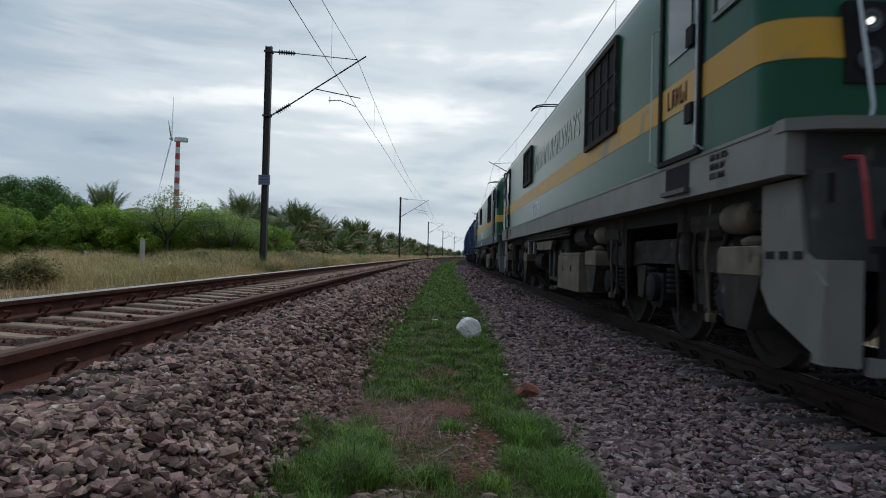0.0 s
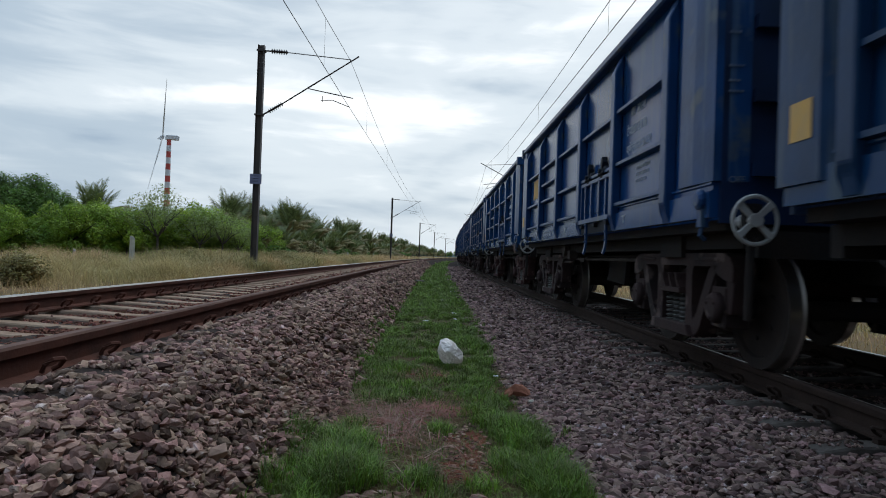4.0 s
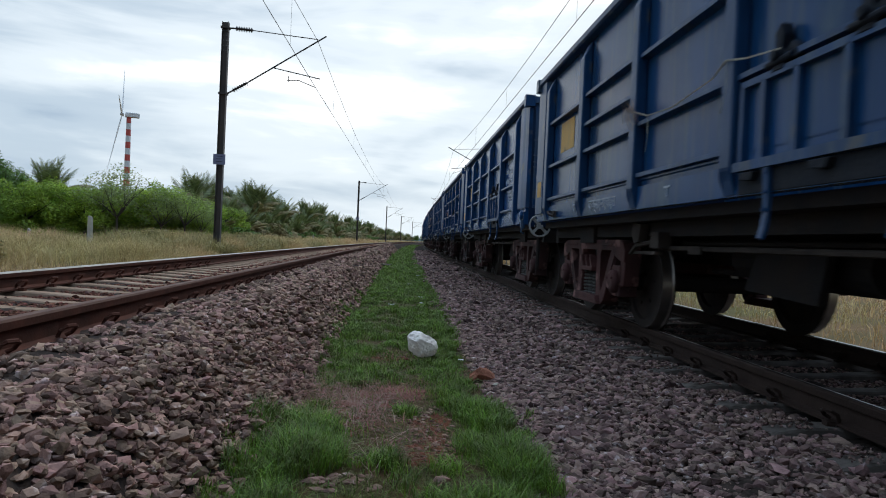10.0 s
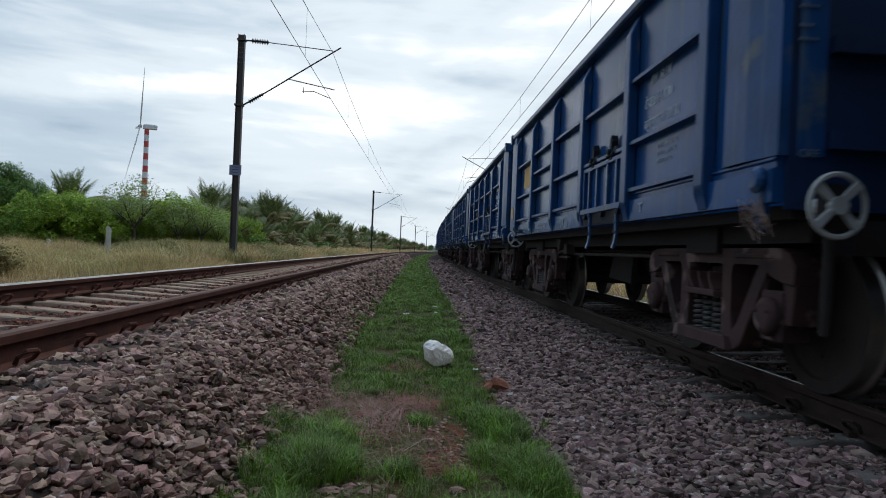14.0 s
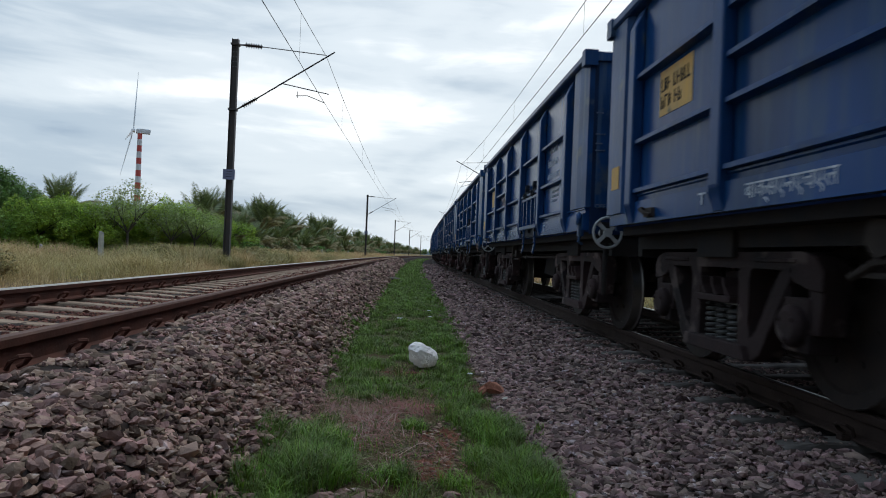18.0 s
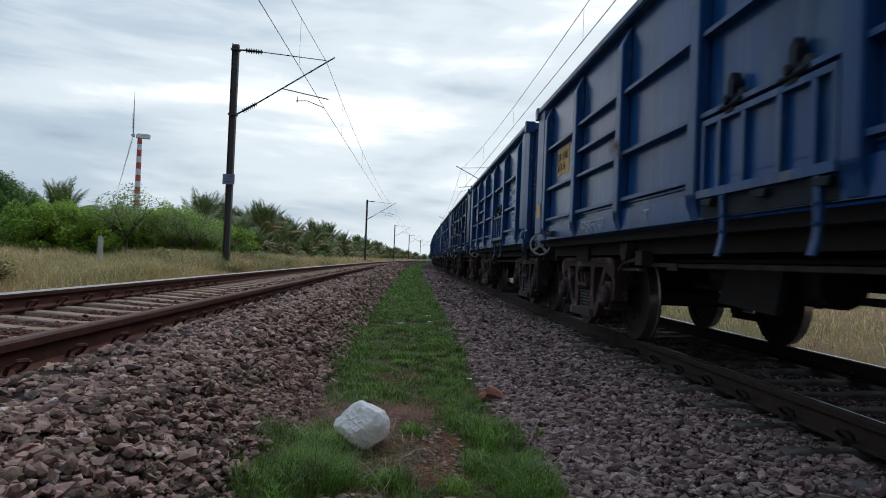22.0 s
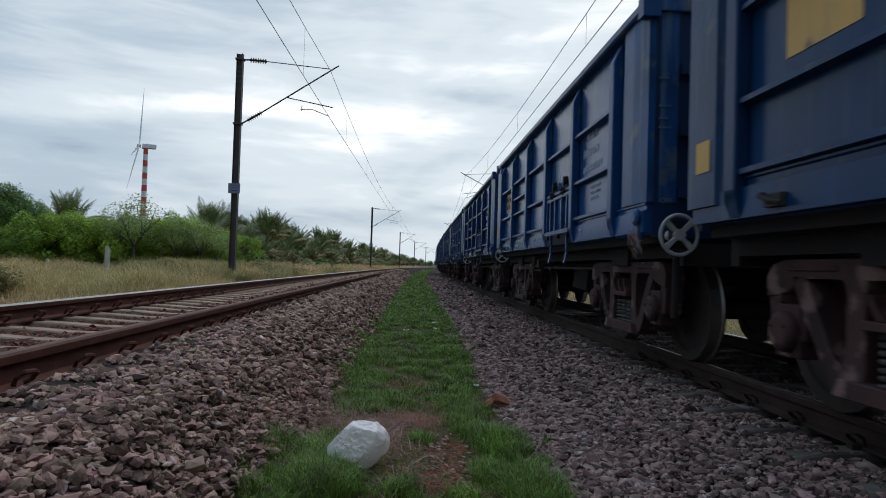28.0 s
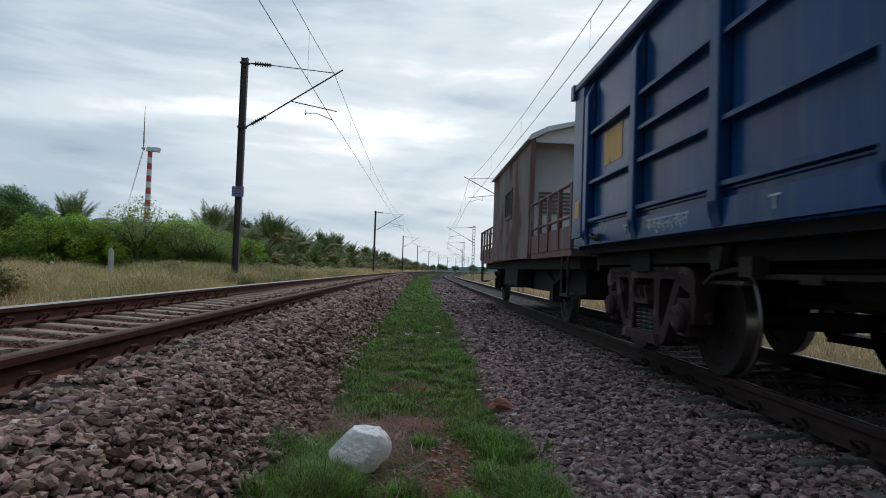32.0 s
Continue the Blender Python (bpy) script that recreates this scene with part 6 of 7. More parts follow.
    blue_label("brake_lettering", "OFF", 0.07, w, Matrix.Translation((-1.45, FRONT - 0.034, 1.45)) @ Euler((radians(90), 0, 0)).to_matrix().to_4x4(), "faded white OFF lettering", DIM)
    bm = bm_new()
    for zz, m in ((2.56, 3), (2.31, 4), (2.20, 3), (2.12, 4)):
        for a in range(m):
            box(bm, -1.47 + 0.030 * a, -1.47 + 0.030 * a + 0.020, FRONT - 0.036, FRONT - 0.028, zz, zz + 0.014)
    part("end_stencil", bm, DIM, w, "small faded white stencilled lines on the wagon's end")["kind"] = "stuff"
    for q in (RIBS[4] + 0.24, RIBS[3] - 0.72, RIBS[1] - 0.40):
        bm = bm_new()
        y = y_of(q)
        box(bm, -1.582, -1.578, y - 0.06, y + 0.06, 1.327, 1.341)
        box(bm, -1.582, -1.578, y - 0.009, y + 0.009, 1.255, 1.327)
        if q < 2:
            for k in range(6):
                box(bm, -1.582, -1.578, y - 0.085 + 0.03 * k, y - 0.067 + 0.03 * k, 1.35, 1.375)
        part("jack_mark", bm, FADED, w, "faded white painted T mark")
    # bogies
    frame_me, spring, abox = side_frame_mesh(), spring_mesh(), axlebox_mesh()
    meshes = wheel_meshes(0.49, 1.676, WHEEL)
    for yc in (-3.045, 3.685):
        bm = bm_new()
        box(bm, -1.10, 1.18, yc - 0.2, yc + 0.2, 0.58, 0.80)
        bog = part("bogie", bm, BOGIE, w, "rusty brown cast steel bogie")
        for s in (-1, 1):
            part("side_frame", frame_me, BOGIE, bog, at=pose(s * 1.16, yc, 0))
            for dy in ((0.0, 0.17, -0.17) if s < 0 else ()):
                part("coil_spring", spring, GREYPART, bog, "grey coil spring", at=pose(s * 1.18, yc + dy, 0))
            for dy in ((-1.0, 1.0) if s < 0 else ()):
                part("axle_box", abox, BOGIE, bog, at=pose(s * 1.16, yc + dy, 0.49, 0, 0, 0 if s < 0 else 180))
        for dy in (-1.0, 1.0):
            add_wheelset(w, yc + dy, 0.49, meshes)
    return w


def straw_mesh():
    """A loose tuft of straw strands hooked on the wagon's side."""
    bm, r = bm_new(), random.Random(12)
    for _ in range(26):
        a, b, c = r.uniform(-0.13, 0.13), r.uniform(-0.10, 0.04), r.uniform(-0.22, 0.20)
        pipe(bm, [(0.0, 0.3 * a, b * 0.3), (-0.02 - r.uniform(0, 0.05), a, b + 0.05), (-0.03, a + c * 0.6, b - r.uniform(0.0, 0.10)), (-0.02, a + c, b - r.uniform(0.02, 0.14))], 0.0016, 3)
    return mesh_of("caught_straw", bm, TWIG)


def cord_mesh():
    """A frayed cord that sags from one rib over the next to the door's latch."""
    bm = bm_new()
    a, b, c = RIBS[3] - HALF_L + 0.32, RIBS[2] - HALF_L + 0.32, RIBS[2] - HALF_L - 0.25
    pts = [(-1.64, a, 2.05), (-1.60, a - 0.3, 1.96), (-1.60, a - 0.8, 1.93), (-1.60, b + 0.25, 1.99), (-1.64, b, 2.04), (-1.62, b - 0.2, 2.0), (-1.63, c, 1.95)]
    pipe(bm, pts, 0.006, 4)
    pipe(bm, [pts[1], (-1.61, a - 0.35, 1.80), (-1.60, a - 0.28, 1.66)], 0.003, 3)
    pipe(bm, [pts[4], (-1.65, b - 0.03, 1.85), (-1.64, b + 0.04, 1.72)], 0.003, 3)
    return mesh_of("caught_cord", bm, POST)


# wagons with straw on a rib: (rib, height)
TUFTED = {13: ((1, 2.45),), 15: ((3, 2.05),), 17: ((3, 2.02),), 19: ((3, 1.98), (1, 2.42)), 34: ((3, 2.3),), 40: ((3, 2.02), (1, 2.42))}


def place_train():
    cord = cord_mesh()
    straw, scrawl = straw_mesh(), mesh_of("panel_marking", bars((0.42, 0.40), 2.27, 0.11, 0.03, 8), BLACK)
    first = 7.965 - 57 * 10.963 + SPEED * 32 - HALF_L      # centre of the leading wagon at the start
    wagon = build_wagon()
    r = random.Random(4)
    for i in range(58):
        y0 = first + i * 10.963
        w = wagon
        if i:
            w = copy_thing(wagon, on_track(TRACK_R, y0))
            WHEELS.extend((o, 0.49) for o in w.children if o.name.startswith("wheelset"))
        else:
            w.matrix_basis = on_track(TRACK_R, y0)
        w["group"] = "freight train wagons"
        k, warm = r.choice((0.7, 0.85, 0.95, 1.0, 1.05, 1.1)), r.choice((0.9, 1.0, 1.1, 1.25))
        for o in (w, *w.children_recursive):
            o.color = (k * warm, k * (0.5 + 0.5 * warm), k, 1)
        rusty = r.choice((0.55, 0.75, 0.9, 1.0, 1.3))
        for o in w.children_recursive:
            if o.data and o.data.materials[0] is BOGIE:
                o.color = (rusty * warm, rusty, rusty, 1)
        if i % 4 == 2:
            part("panel_marking", scrawl, BLACK, w, "dark painted writing on the yellow panel", at=pose(-1.5305, RIBS[5] - 0.50 - HALF_L + 0.32, 0))["kind"] = "stuff"
        if i in (21, 23, 44) or i % 9 == 5:
            part("caught_straw", straw, TWIG, w, "tuft of dry straw caught on the bracket", at=pose(-1.60, -HALF_L + 0.58, 1.14))["kind"] = "stuff"
        for q, zz in TUFTED.get(i, ((3, 2.0),) if i % 7 == 3 else ()):
            part("caught_straw", straw, TWIG, w, "tuft of dry straw caught on the rib", at=pose(-1.63, RIBS[q] - HALF_L + 0.32, zz))["kind"] = "stuff"
        if i in (13, 15, 19):
            part("caught_cord", cord, POST, w, "pale frayed cord hanging between rib and door latch")
        VEHICLES.append((w, y0))
    front = first - HALF_L - 0.465                            # coupling face before the first wagon
    for n in (0, 1):
        loco = build_loco(n)
        y0 = front - 10.281 - 20.562 * n
        loco.matrix_basis = on_track(TRACK_R, y0)
        VEHICLES.append((loco, y0))
    van = build_van()
    y0 = first + 57 * 10.963 + HALF_L + 0.465 + 7.0
    van.matrix_basis = on_track(TRACK_R, y0)
    VEHICLES.append((van, y0))


def loco_outline(z):
    """Plan of the body at height z: straight sides, chamfered cab ends that lean back above the waist."""
    i = 0.0 if z < 2.15 else 0.16 * (z - 2.15)
    tuck = 0.0 if z < 3.55 else 0.55 * (z - 3.55) + 1.2 * max(0.0, z - 3.85)
    w = 1.55 - tuck
    e = 8.99 - i - tuck * 0.6
    c = 8.78 - i - tuck * 0.6
    k = 1.22 - tuck
    bow = []                                                 # one rounded corner, from the side to the front
    for j in range(8):
        t = j / 7
        bow.append(((1 - t) ** 2 * w + 2 * t * (1 - t) * (w - 0.02) + t * t * k, (1 - t) ** 2 * c + 2 * t * (1 - t) * (e - 0.03) + t * t * e))
    return [(-x, -y) for x, y in bow] + [(x, -y) for x, y in bow[::-1]] + bow + [(-x, y) for x, y in bow[::-1]]


def loco_band(z_levels, grow=0.0):
    bm = bm_new()
    rows = []
    for z in z_levels:
        rows.append([bm.verts.new((x + math.copysign(grow, x), y + math.copysign(grow, y), z)) for x, y in loco_outline(z)])
    for a, b in zip(rows, rows[1:]):
        k = len(a)
        for i in range(k):
            bm.faces.new((a[i], a[(i + 1) % k], b[(i + 1) % k], b[i]))
    bm.faces.new(rows[0][::-1])
    bm.faces.new(rows[-1])
    return bm


def louvre(parent, y0, y1, z0, z1, s):
    bm = bm_new()
    box(bm, s * 1.552, s * 1.566, y0, y1, z0, z1)
    g = part("louvre_grille", bm, BLACK, parent, "dark louvred ventilation grille")
    bm = bm_new()
    for a, b, c, d in ((y0 - 0.05, y0 + 0.02, z0 - 0.05, z1 + 0.05), (y1 - 0.02, y1 + 0.05, z0 - 0.05, z1 + 0.05), (y0, y1, z0 - 0.05, z0 + 0.02), (y0, y1, z1 - 0.02, z1 + 0.05)):
        box(bm, s * 1.55, s * 1.60, a, b, c, d)
    part("grille_frame", bm, UNDER, g, "dark grille frame")
    m = 4 if y1 - y0 > 1.4 else 2
    for i in range(1, m):
        bm = bm_new()
        y = y0 + (y1 - y0) * i / m
        box(bm, s * 1.566, s * 1.585, y - 0.010, y + 0.010, z0, z1)
        part("grille_bar", bm, UNDER, g)
    for k in (0.33, 0.66):
        bm = bm_new()
        box(bm, s * 1.566, s * 1.58, y0, y1, z0 + (z1 - z0) * k - 0.010, z0 + (z1 - z0) * k + 0.010)
        part("grille_bar", bm, UNDER, g)


def loco_door(parent, yc, s, opened):
    y0, y1 = yc - 0.42, yc + 0.42
    bm = bm_new()
    box(bm, s * 1.50, s * 1.562, y0, y1, 1.74, 3.45)
    # An open doorway gets a black panel in place of its shaded inside.
    d = part("cab_door", bm, BLACK if opened else LGREEN, parent, "open cab doorway, its shade drawn as a black panel" if opened else "closed green cab door with a window")
    bm = bm_new()
    for a, b, c, e in ((y0 - 0.07, y0, 1.70, 3.52), (y1, y1 + 0.07, 1.70, 3.52), (y0, y1, 3.45, 3.52), (y0, y1, 1.70, 1.745)):
        box(bm, s * 1.545, s * 1.585, a, b, c, e)
    part("door_frame", bm, BLACK, d)
    bm = bm_new()
    box(bm, s * 1.5625, s * 1.568, y0 if not opened else y1 - 0.2, y1, 2.13, 2.41)
    part("door_band", bm, LYELLOW, d)
    if not opened and s < 0:
        part("door_marking", bars((0.5,), 2.19, 0.17, 0.0, 9), RAILRUST, d, "dark painted maker's mark", at=pose(-1.5685, y1 - 0.15, 0))
        part("sill_marking", bars((0.26, 0.26, 0.26), 1.60, 0.05, 0.02, 4), BLACK, d, "small dark painted notice", at=pose(-1.552, y0 - 0.25, 0))
    if not opened:
        bm = bm_new()
        box(bm, s * 1.563, s * 1.572, y0 + 0.15, y1 - 0.15, 2.62, 3.30)
        part("door_window", bm, GLASS, d)
        bm = bm_new()
        for zz in (1.98, 2.62):
            box(bm, s * 1.565, s * 1.60, y0 + 0.05, y0 + 0.20, zz, zz + 0.16)
        part("door_lock", bm, BLACK, d)
    for y in (y0 - 0.13, y1 + 0.13):
        bm = bm_new()
        pipe(bm, [(s * 1.56, y, 1.72), (s * 1.63, y, 1.76), (s * 1.63, y, 3.0), (s * 1.56, y, 3.04)], 0.008)
        part("handrail", bm, WHITE, d, "bright steel handrail")
    # No recess is cut: a black plate gives the step pocket its shade.
    bm = bm_new()
    box(bm, s * 1.50, s * 1.556, y0 + 0.18, y1 - 0.1, 1.45, 1.66)
    part("step_pocket", bm, BLACK, d)
    bm = bm_new()
    box(bm, s * 1.45, s * 1.60, y0 + 0.16, y1 - 0.08, 1.41, 1.45)
    part("step_tread", bm, GREYPART, d)


def loco_bogie(parent, yc, meshes):
    bm = bm_new()
    box(bm, -0.9, 0.9, yc - 0.3, yc + 0.3, 0.55, 0.85)
    b = part("bogie", bm, BLACK, parent, "grimy black six-wheel bogie")
    for s in (-1, 1):
        bm = bm_new()
        prof = [(-2.75, 0.78), (-2.75, 0.98), (-2.3, 1.06), (2.3, 1.06), (2.75, 0.98), (2.75, 0.78), (2.3, 0.80), (1.4, 0.74), (0.45, 0.80), (-0.45, 0.80), (-1.4, 0.74), (-2.3, 0.80)]
        slab(bm, [(y + yc, z) for y, z in prof], s * 1.08, s * 1.24)
        part("side_frame", bm, UNDER, b, "grimy bogie side frame", bevel=0.015)
        for dy in (-1.85, 0.0, 1.85):
            y = yc + dy
            bm = bm_new()
            slab(bm, [(y - 0.22, 0.42), (y - 0.15, 0.34), (y + 0.15, 0.34), (y + 0.22, 0.42), (y + 0.20, 0.70), (y - 0.20, 0.70)], s * 1.06, s * 1.26)
            lathe(bm, [(0.15, 1.26), (0.15, 1.33), (0.09, 1.35)] if s > 0 else [(0.15, -1.26), (0.15, -1.33), (0.09, -1.35)], "x", (0, y, 0.54), 14)
            part("axle_box", bm, BLACK, b)
            for k in (-0.33, 0.33):
                bm = bm_new()
                for j in range(5):
                    lathe(bm, [(0.10, 0.0), (0.105, 0.02), (0.10, 0.04)], "z", (s * 1.16, y + k, 0.50 + j * 0.055), 12)
                part("coil_spring", bm, BLACK, b)
            bm = bm_new()
            slab(bm, [(y + 0.50, 0.78), (y + 0.86, 0.78), (y + 0.80, 0.40), (y + 0.62, 0.40)], s * 1.10, s * 1.22)
            part("guide_bracket", bm, UNDER, b, "grimy casting")
        for dy in (-1.0, 1.0):
            bm = bm_new()
            tube(bm, (s * 1.30, yc + dy, 0.75), (s * 1.30, yc + dy, 1.38), 0.075, seg=10)
            tube(bm, (s * 1.30, yc + dy, 1.1), (s * 1.30, yc + dy, 1.40), 0.10, seg=10)
            part("damper", bm, UNDER, b, "upright grimy damper")
        for e in (-1, 1):
            y = yc + e * 2.35
            bm = bm_new()
            slab(bm, [(y - 0.30, 0.95), (y + 0.30, 0.95), (y + 0.34, 0.90), (y + 0.34, 0.74), (y - 0.34, 0.74), (y - 0.34, 0.90)], s * 1.16, s * 1.46)
            lathe(bm, [(0.10, 0.95), (0.12, 0.97), (0.12, 1.0), (0.06, 1.03)], "z", (s * 1.3, y, 0), 12)
            part("sand_box", bm, BEIGE, b, "dusty beige sand box", bevel=0.01)
            bm = bm_new()
            slab(bm, [(y - 0.335, 0.74), (y + 0.335, 0.74), (y + 0.16, 0.36), (y - 0.16, 0.36)], s * 1.165, s * 1.45)
            tube(bm, (s * 1.2, y, 0.40), (s * 0.9, y + e * 0.25, 0.10), 0.03, seg=6)
            part("sand_hopper", bm, UNDER, b, "dark tapered sand hopper")
            bm = bm_new()
            tube(bm, (s * 1.22, y - e * 0.55, 1.16), (s * 1.22, y - e * 1.15, 1.16), 0.15, seg=14)
            part("air_cylinder", bm, UNDER, b, "grimy brake cylinder")
            bm = bm_new()
            lathe(bm, [(0.02, y - e * 0.50), (0.08, y - e * 0.48), (0.115, y - e * 0.42), (0.125, y - e * 0.34), (0.125, y - e * 0.06), (0.10, y), (0.02, y + e * 0.02)], "y", (s * 1.30, 0, 1.17), 16)
            part("brake_actuator", bm, BEIGE, b, "dusty rounded brake actuator", smooth=True)
            for q, zb in ((0.75, 0.36), (1.02, 0.42), (1.45, 0.3)):
                bm = bm_new()
                pipe(bm, [(s * 1.34, y - e * q, 1.32), (s * 1.36, y - e * (q + 0.05), 0.9), (s * 1.33, y - e * (q + 0.02), zb)], 0.016)
                box(bm, s * 1.30, s * 1.36, y - e * q - 0.04, y - e * q + 0.04, zb - 0.03, zb + 0.04)
                part("hanger_rod", bm, BEIGE if q == 0.75 else UNDER, b, "pale dusty hanger rod")
            bm = bm_new()
            pipe(bm, [(s * 1.28, y - e * 0.4, 1.3), (s * 1.33, y - e * 0.55, 0.9), (s * 1.26, y - e * 0.7, 0.55), (s * 1.2, y - e * 0.95, 0.45)], 0.022)
            part("hose", bm, BLACK, b)
    for dy in (-1.85, 0.0, 1.85):
        add_wheelset(parent, yc + dy, 0.546, meshes)


def build_loco(n):
    ob = thing("electric_locomotive", ("green electric freight locomotive with yellow band and open cab door", "weathered green electric freight locomotive with a yellow band and pale sill")[n], "locomotive", group="locomotives")
    tone = ((1.15, 1.0, 0.95, 1), (0.95, 1.05, 1.05, 1))[n]
    bm = bm_new()
    slab(bm, [(-1.55, -9.18), (1.55, -9.18), (1.55, 9.18), (-1.55, 9.18)], 1.37, 1.70, "z")
    part("sill_band", bm, LGREY, ob, "dusty grey lower sill")
    for e in (-1, 1):
        bm = bm_new()
        rim = [(-1.565, e * 9.08), (-1.565, e * 9.19), (-1.35, e * 9.30), (-0.9, e * 9.36), (0.9, e * 9.36), (1.35, e * 9.30), (1.565, e * 9.19), (1.565, e * 9.08)]
        slab(bm, rim, 1.63, 1.705, "z")
        part("nose_lip", bm, LGREY, ob, "pale grey lip under the cab front")
    part("lower_body", loco_band((1.70, 2.14)), LGREEN, ob, smooth=True)
    part("yellow_band", loco_band((2.14, 2.41), 0.004), LYELLOW, ob, "broad dusty yellow band", smooth=True)
    part("upper_body", loco_band((2.41, 3.0, 3.55, 3.72)), LGREEN, ob, smooth=True)
    part("roof", loco_band((3.72, 3.86, 3.98)), LROOF, ob, "grey rounded roof", smooth=True)
    bm = bm_new()
    for s in (-1, 1):
        box(bm, s * 1.55, s * 1.558, -9.0, 9.0, 1.672, 1.698)
    part("sill_moulding", bm, LGREY, ob)
    for s in (-1, 1):
        louvre(ob, -5.3, -3.75, 2.40, 3.45, s)
        louvre(ob, 2.1, 3.35, 2.62, 3.38, s)
        for k, yc in ((0, -7.4), (1, 7.4)):
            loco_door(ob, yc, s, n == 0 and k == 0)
            bm = bm_new()
            e = -1 if k == 0 else 1
            box(bm, s * 1.551, s * 1.558, yc + e * 0.75 - 0.02, yc + e * 1.38, 2.72, 3.36)
            w = part("cab_side_window", bm, GLASS, ob, "dark cab side window")
            bm = bm_new()
            ya, yb = sorted((yc + e * 0.73, yc + e * 1.40))
            for a, b, c, d in ((ya - 0.04, ya, 2.68, 3.40), (yb, yb + 0.04, 2.68, 3.40), (ya, yb, 2.68, 2.72), (ya, yb, 3.36, 3.40), ((ya + yb) / 2 - 0.02, (ya + yb) / 2 + 0.02, 2.72, 3.36)):
                box(bm, s * 1.545, s * 1.575, a, b, c, d)
            part("window_frame", bm, LGREY, w)
    # cab fronts
    for e in (-1, 1):
        bm = bm_new()
        for xa, xb in ((-1.0, -0.06), (0.06, 1.0)):
            q = [(xa, 2.66), (xb, 2.66), (xb, 3.42), (xa, 3.42)]
            lo = [bm.verts.new((x, e * (8.99 - 0.16 * (z - 2.15) + 0.008), z)) for x, z in q]
            hi = [bm.verts.new((x, e * (8.99 - 0.16 * (z - 2.15) - 0.03), z)) for x, z in q]
            bm.faces.new(lo)
            bm.faces.new(hi[::-1])
            for i in range(4):
                bm.faces.new((lo[i], hi[i], hi[(i + 1) % 4], lo[(i + 1) % 4]))
        ws = part("windscreen", bm, GLASS, ob, "dark barred windscreen")
        bm = bm_new()
        for i in range(7):
            z = 2.70 + 0.11 * i
            tube(bm, (-1.02, e * (9.03 - 0.16 * (z - 2.15)), z), (1.02, e * (9.03 - 0.16 * (z - 2.15)), z), 0.008, seg=5)
        part("windscreen_grille", bm, LROOF, ws)
        for s in (-1, 1):
            bm = bm_new()
            box(bm, s * 0.95 - 0.14, s * 0.95 + 0.14, e * 8.86, e * 9.01, 1.98, 2.50)
            h = part("headlight_cluster", bm, BLACK, ob, "black headlight housing with lit lamp" if e < 0 else "black headlight housing")
            for k, z in enumerate((2.37, 2.13)):
                bm = bm_new()
                lathe(bm, [(0.075, e * 9.01), (0.075, e * 9.03), (0.05, e * 9.03), (0.04, e * 9.018)], "y", (s * 0.95, 0, z), 18)
                lens = part("headlight", bm, LENS, h, smooth=True)
                if k == 0 and e < 0:
                    bm = bm_new()
                    lathe(bm, [(0.022, e * 9.019), (0.018, e * 9.028), (0.006, e * 9.031)], "y", (s * 0.95, 0, z), 12)
                    part("bulb", bm, LAMP, lens, "lit bulb", smooth=True)
            bm = bm_new()
            tube(bm, (s * 0.98, e * 9.34, 1.10), (s * 0.98, e * 10.14, 1.10), 0.10, seg=14)
            tube(bm, (s * 0.98, e * 10.14, 1.10), (s * 0.98, e * 10.22, 1.10), 0.23, seg=18)
            part("buffer", bm, BLACK, ob)
            bm = bm_new()
            pipe(bm, [(s * 1.04, e * 9.18, 1.70), (s * 1.04, e * 9.20, 1.80), (s * 1.06, e * 9.02, 2.75), (s * 1.06, e * 8.86, 2.80)], 0.010)
            part("front_handrail", bm, WHITE, ob, "white front handrail")
            # side apron beside the pilot
            bm = bm_new()
            slab(bm, [(e * 9.12, 1.36), (e * 8.67, 1.36), (e * 8.67, 0.66), (e * 8.80, 0.50), (e * 9.40, 0.27), (e * 9.43, 0.72), (e * 9.20, 0.90)], s * 1.38, s * 1.44)
            ap = part("side_apron", bm, LGREY, ob, "scuffed pale grey side apron plate", bevel=0.01)
            for k in range(3):
                bm = bm_new()
                box(bm, s * 1.441, s * 1.447, e * (8.75 + 0.17 * k), e * (8.85 + 0.17 * k), 0.86, 0.91)
                part("slot", bm, BLACK, ap)
        bm = bm_new()
        slab(bm, [(-1.24, e * 9.53), (1.24, e * 9.53), (1.24, e * 9.47), (-1.24, e * 9.47)], 0.22, 0.32, "z")
        part("cattle_guard", bm, LGREY, ob, "pale grey cattle guard")
        for s in (-1, 1):
            bm = bm_new()
            slab(bm, [(s * 1.44, e * 9.30), (s * 1.43, e * 9.42), (s * 1.27, e * 9.50), (s * 1.27, e * 9.45), (s * 1.36, e * 9.39), (s * 1.37, e * 9.30)], 0.26, 0.86, "z")
            part("corner_plate", bm, LGREY, ob, "scuffed pale grey corner plate of the cattle guard")
        bm = bm_new()
        for i in range(9):
            x = -1.16 + 0.29 * i
            box(bm, x - 0.02, x + 0.02, e * 9.485, e * 9.515, 0.32, 0.90)
        box(bm, -1.24, 1.24, e * 9.48, e * 9.52, 0.90, 0.94)
        part("guard_grating", bm, BLACK, ob)
        bm = bm_new()
        slab(bm, [(-1.42, e * 9.10), (-1.40, e * 9.24), (-1.28, e * 9.33), (-1.1, e * 9.36), (1.1, e * 9.36), (1.28, e * 9.33), (1.40, e * 9.24), (1.42, e * 9.10)], 0.80, 1.40, "z")
        part("headstock", bm, TANK, ob, "dusty grey rounded headstock", smooth=True)
        bm = bm_new()
        box(bm, -0.11, 0.11, e * 9.3, e * 10.15, 0.95, 1.18)
        box(bm, -0.2, 0.2, e * 10.0, e * 10.25, 0.90, 1.22)
        part("coupler", bm, BLACK, ob)
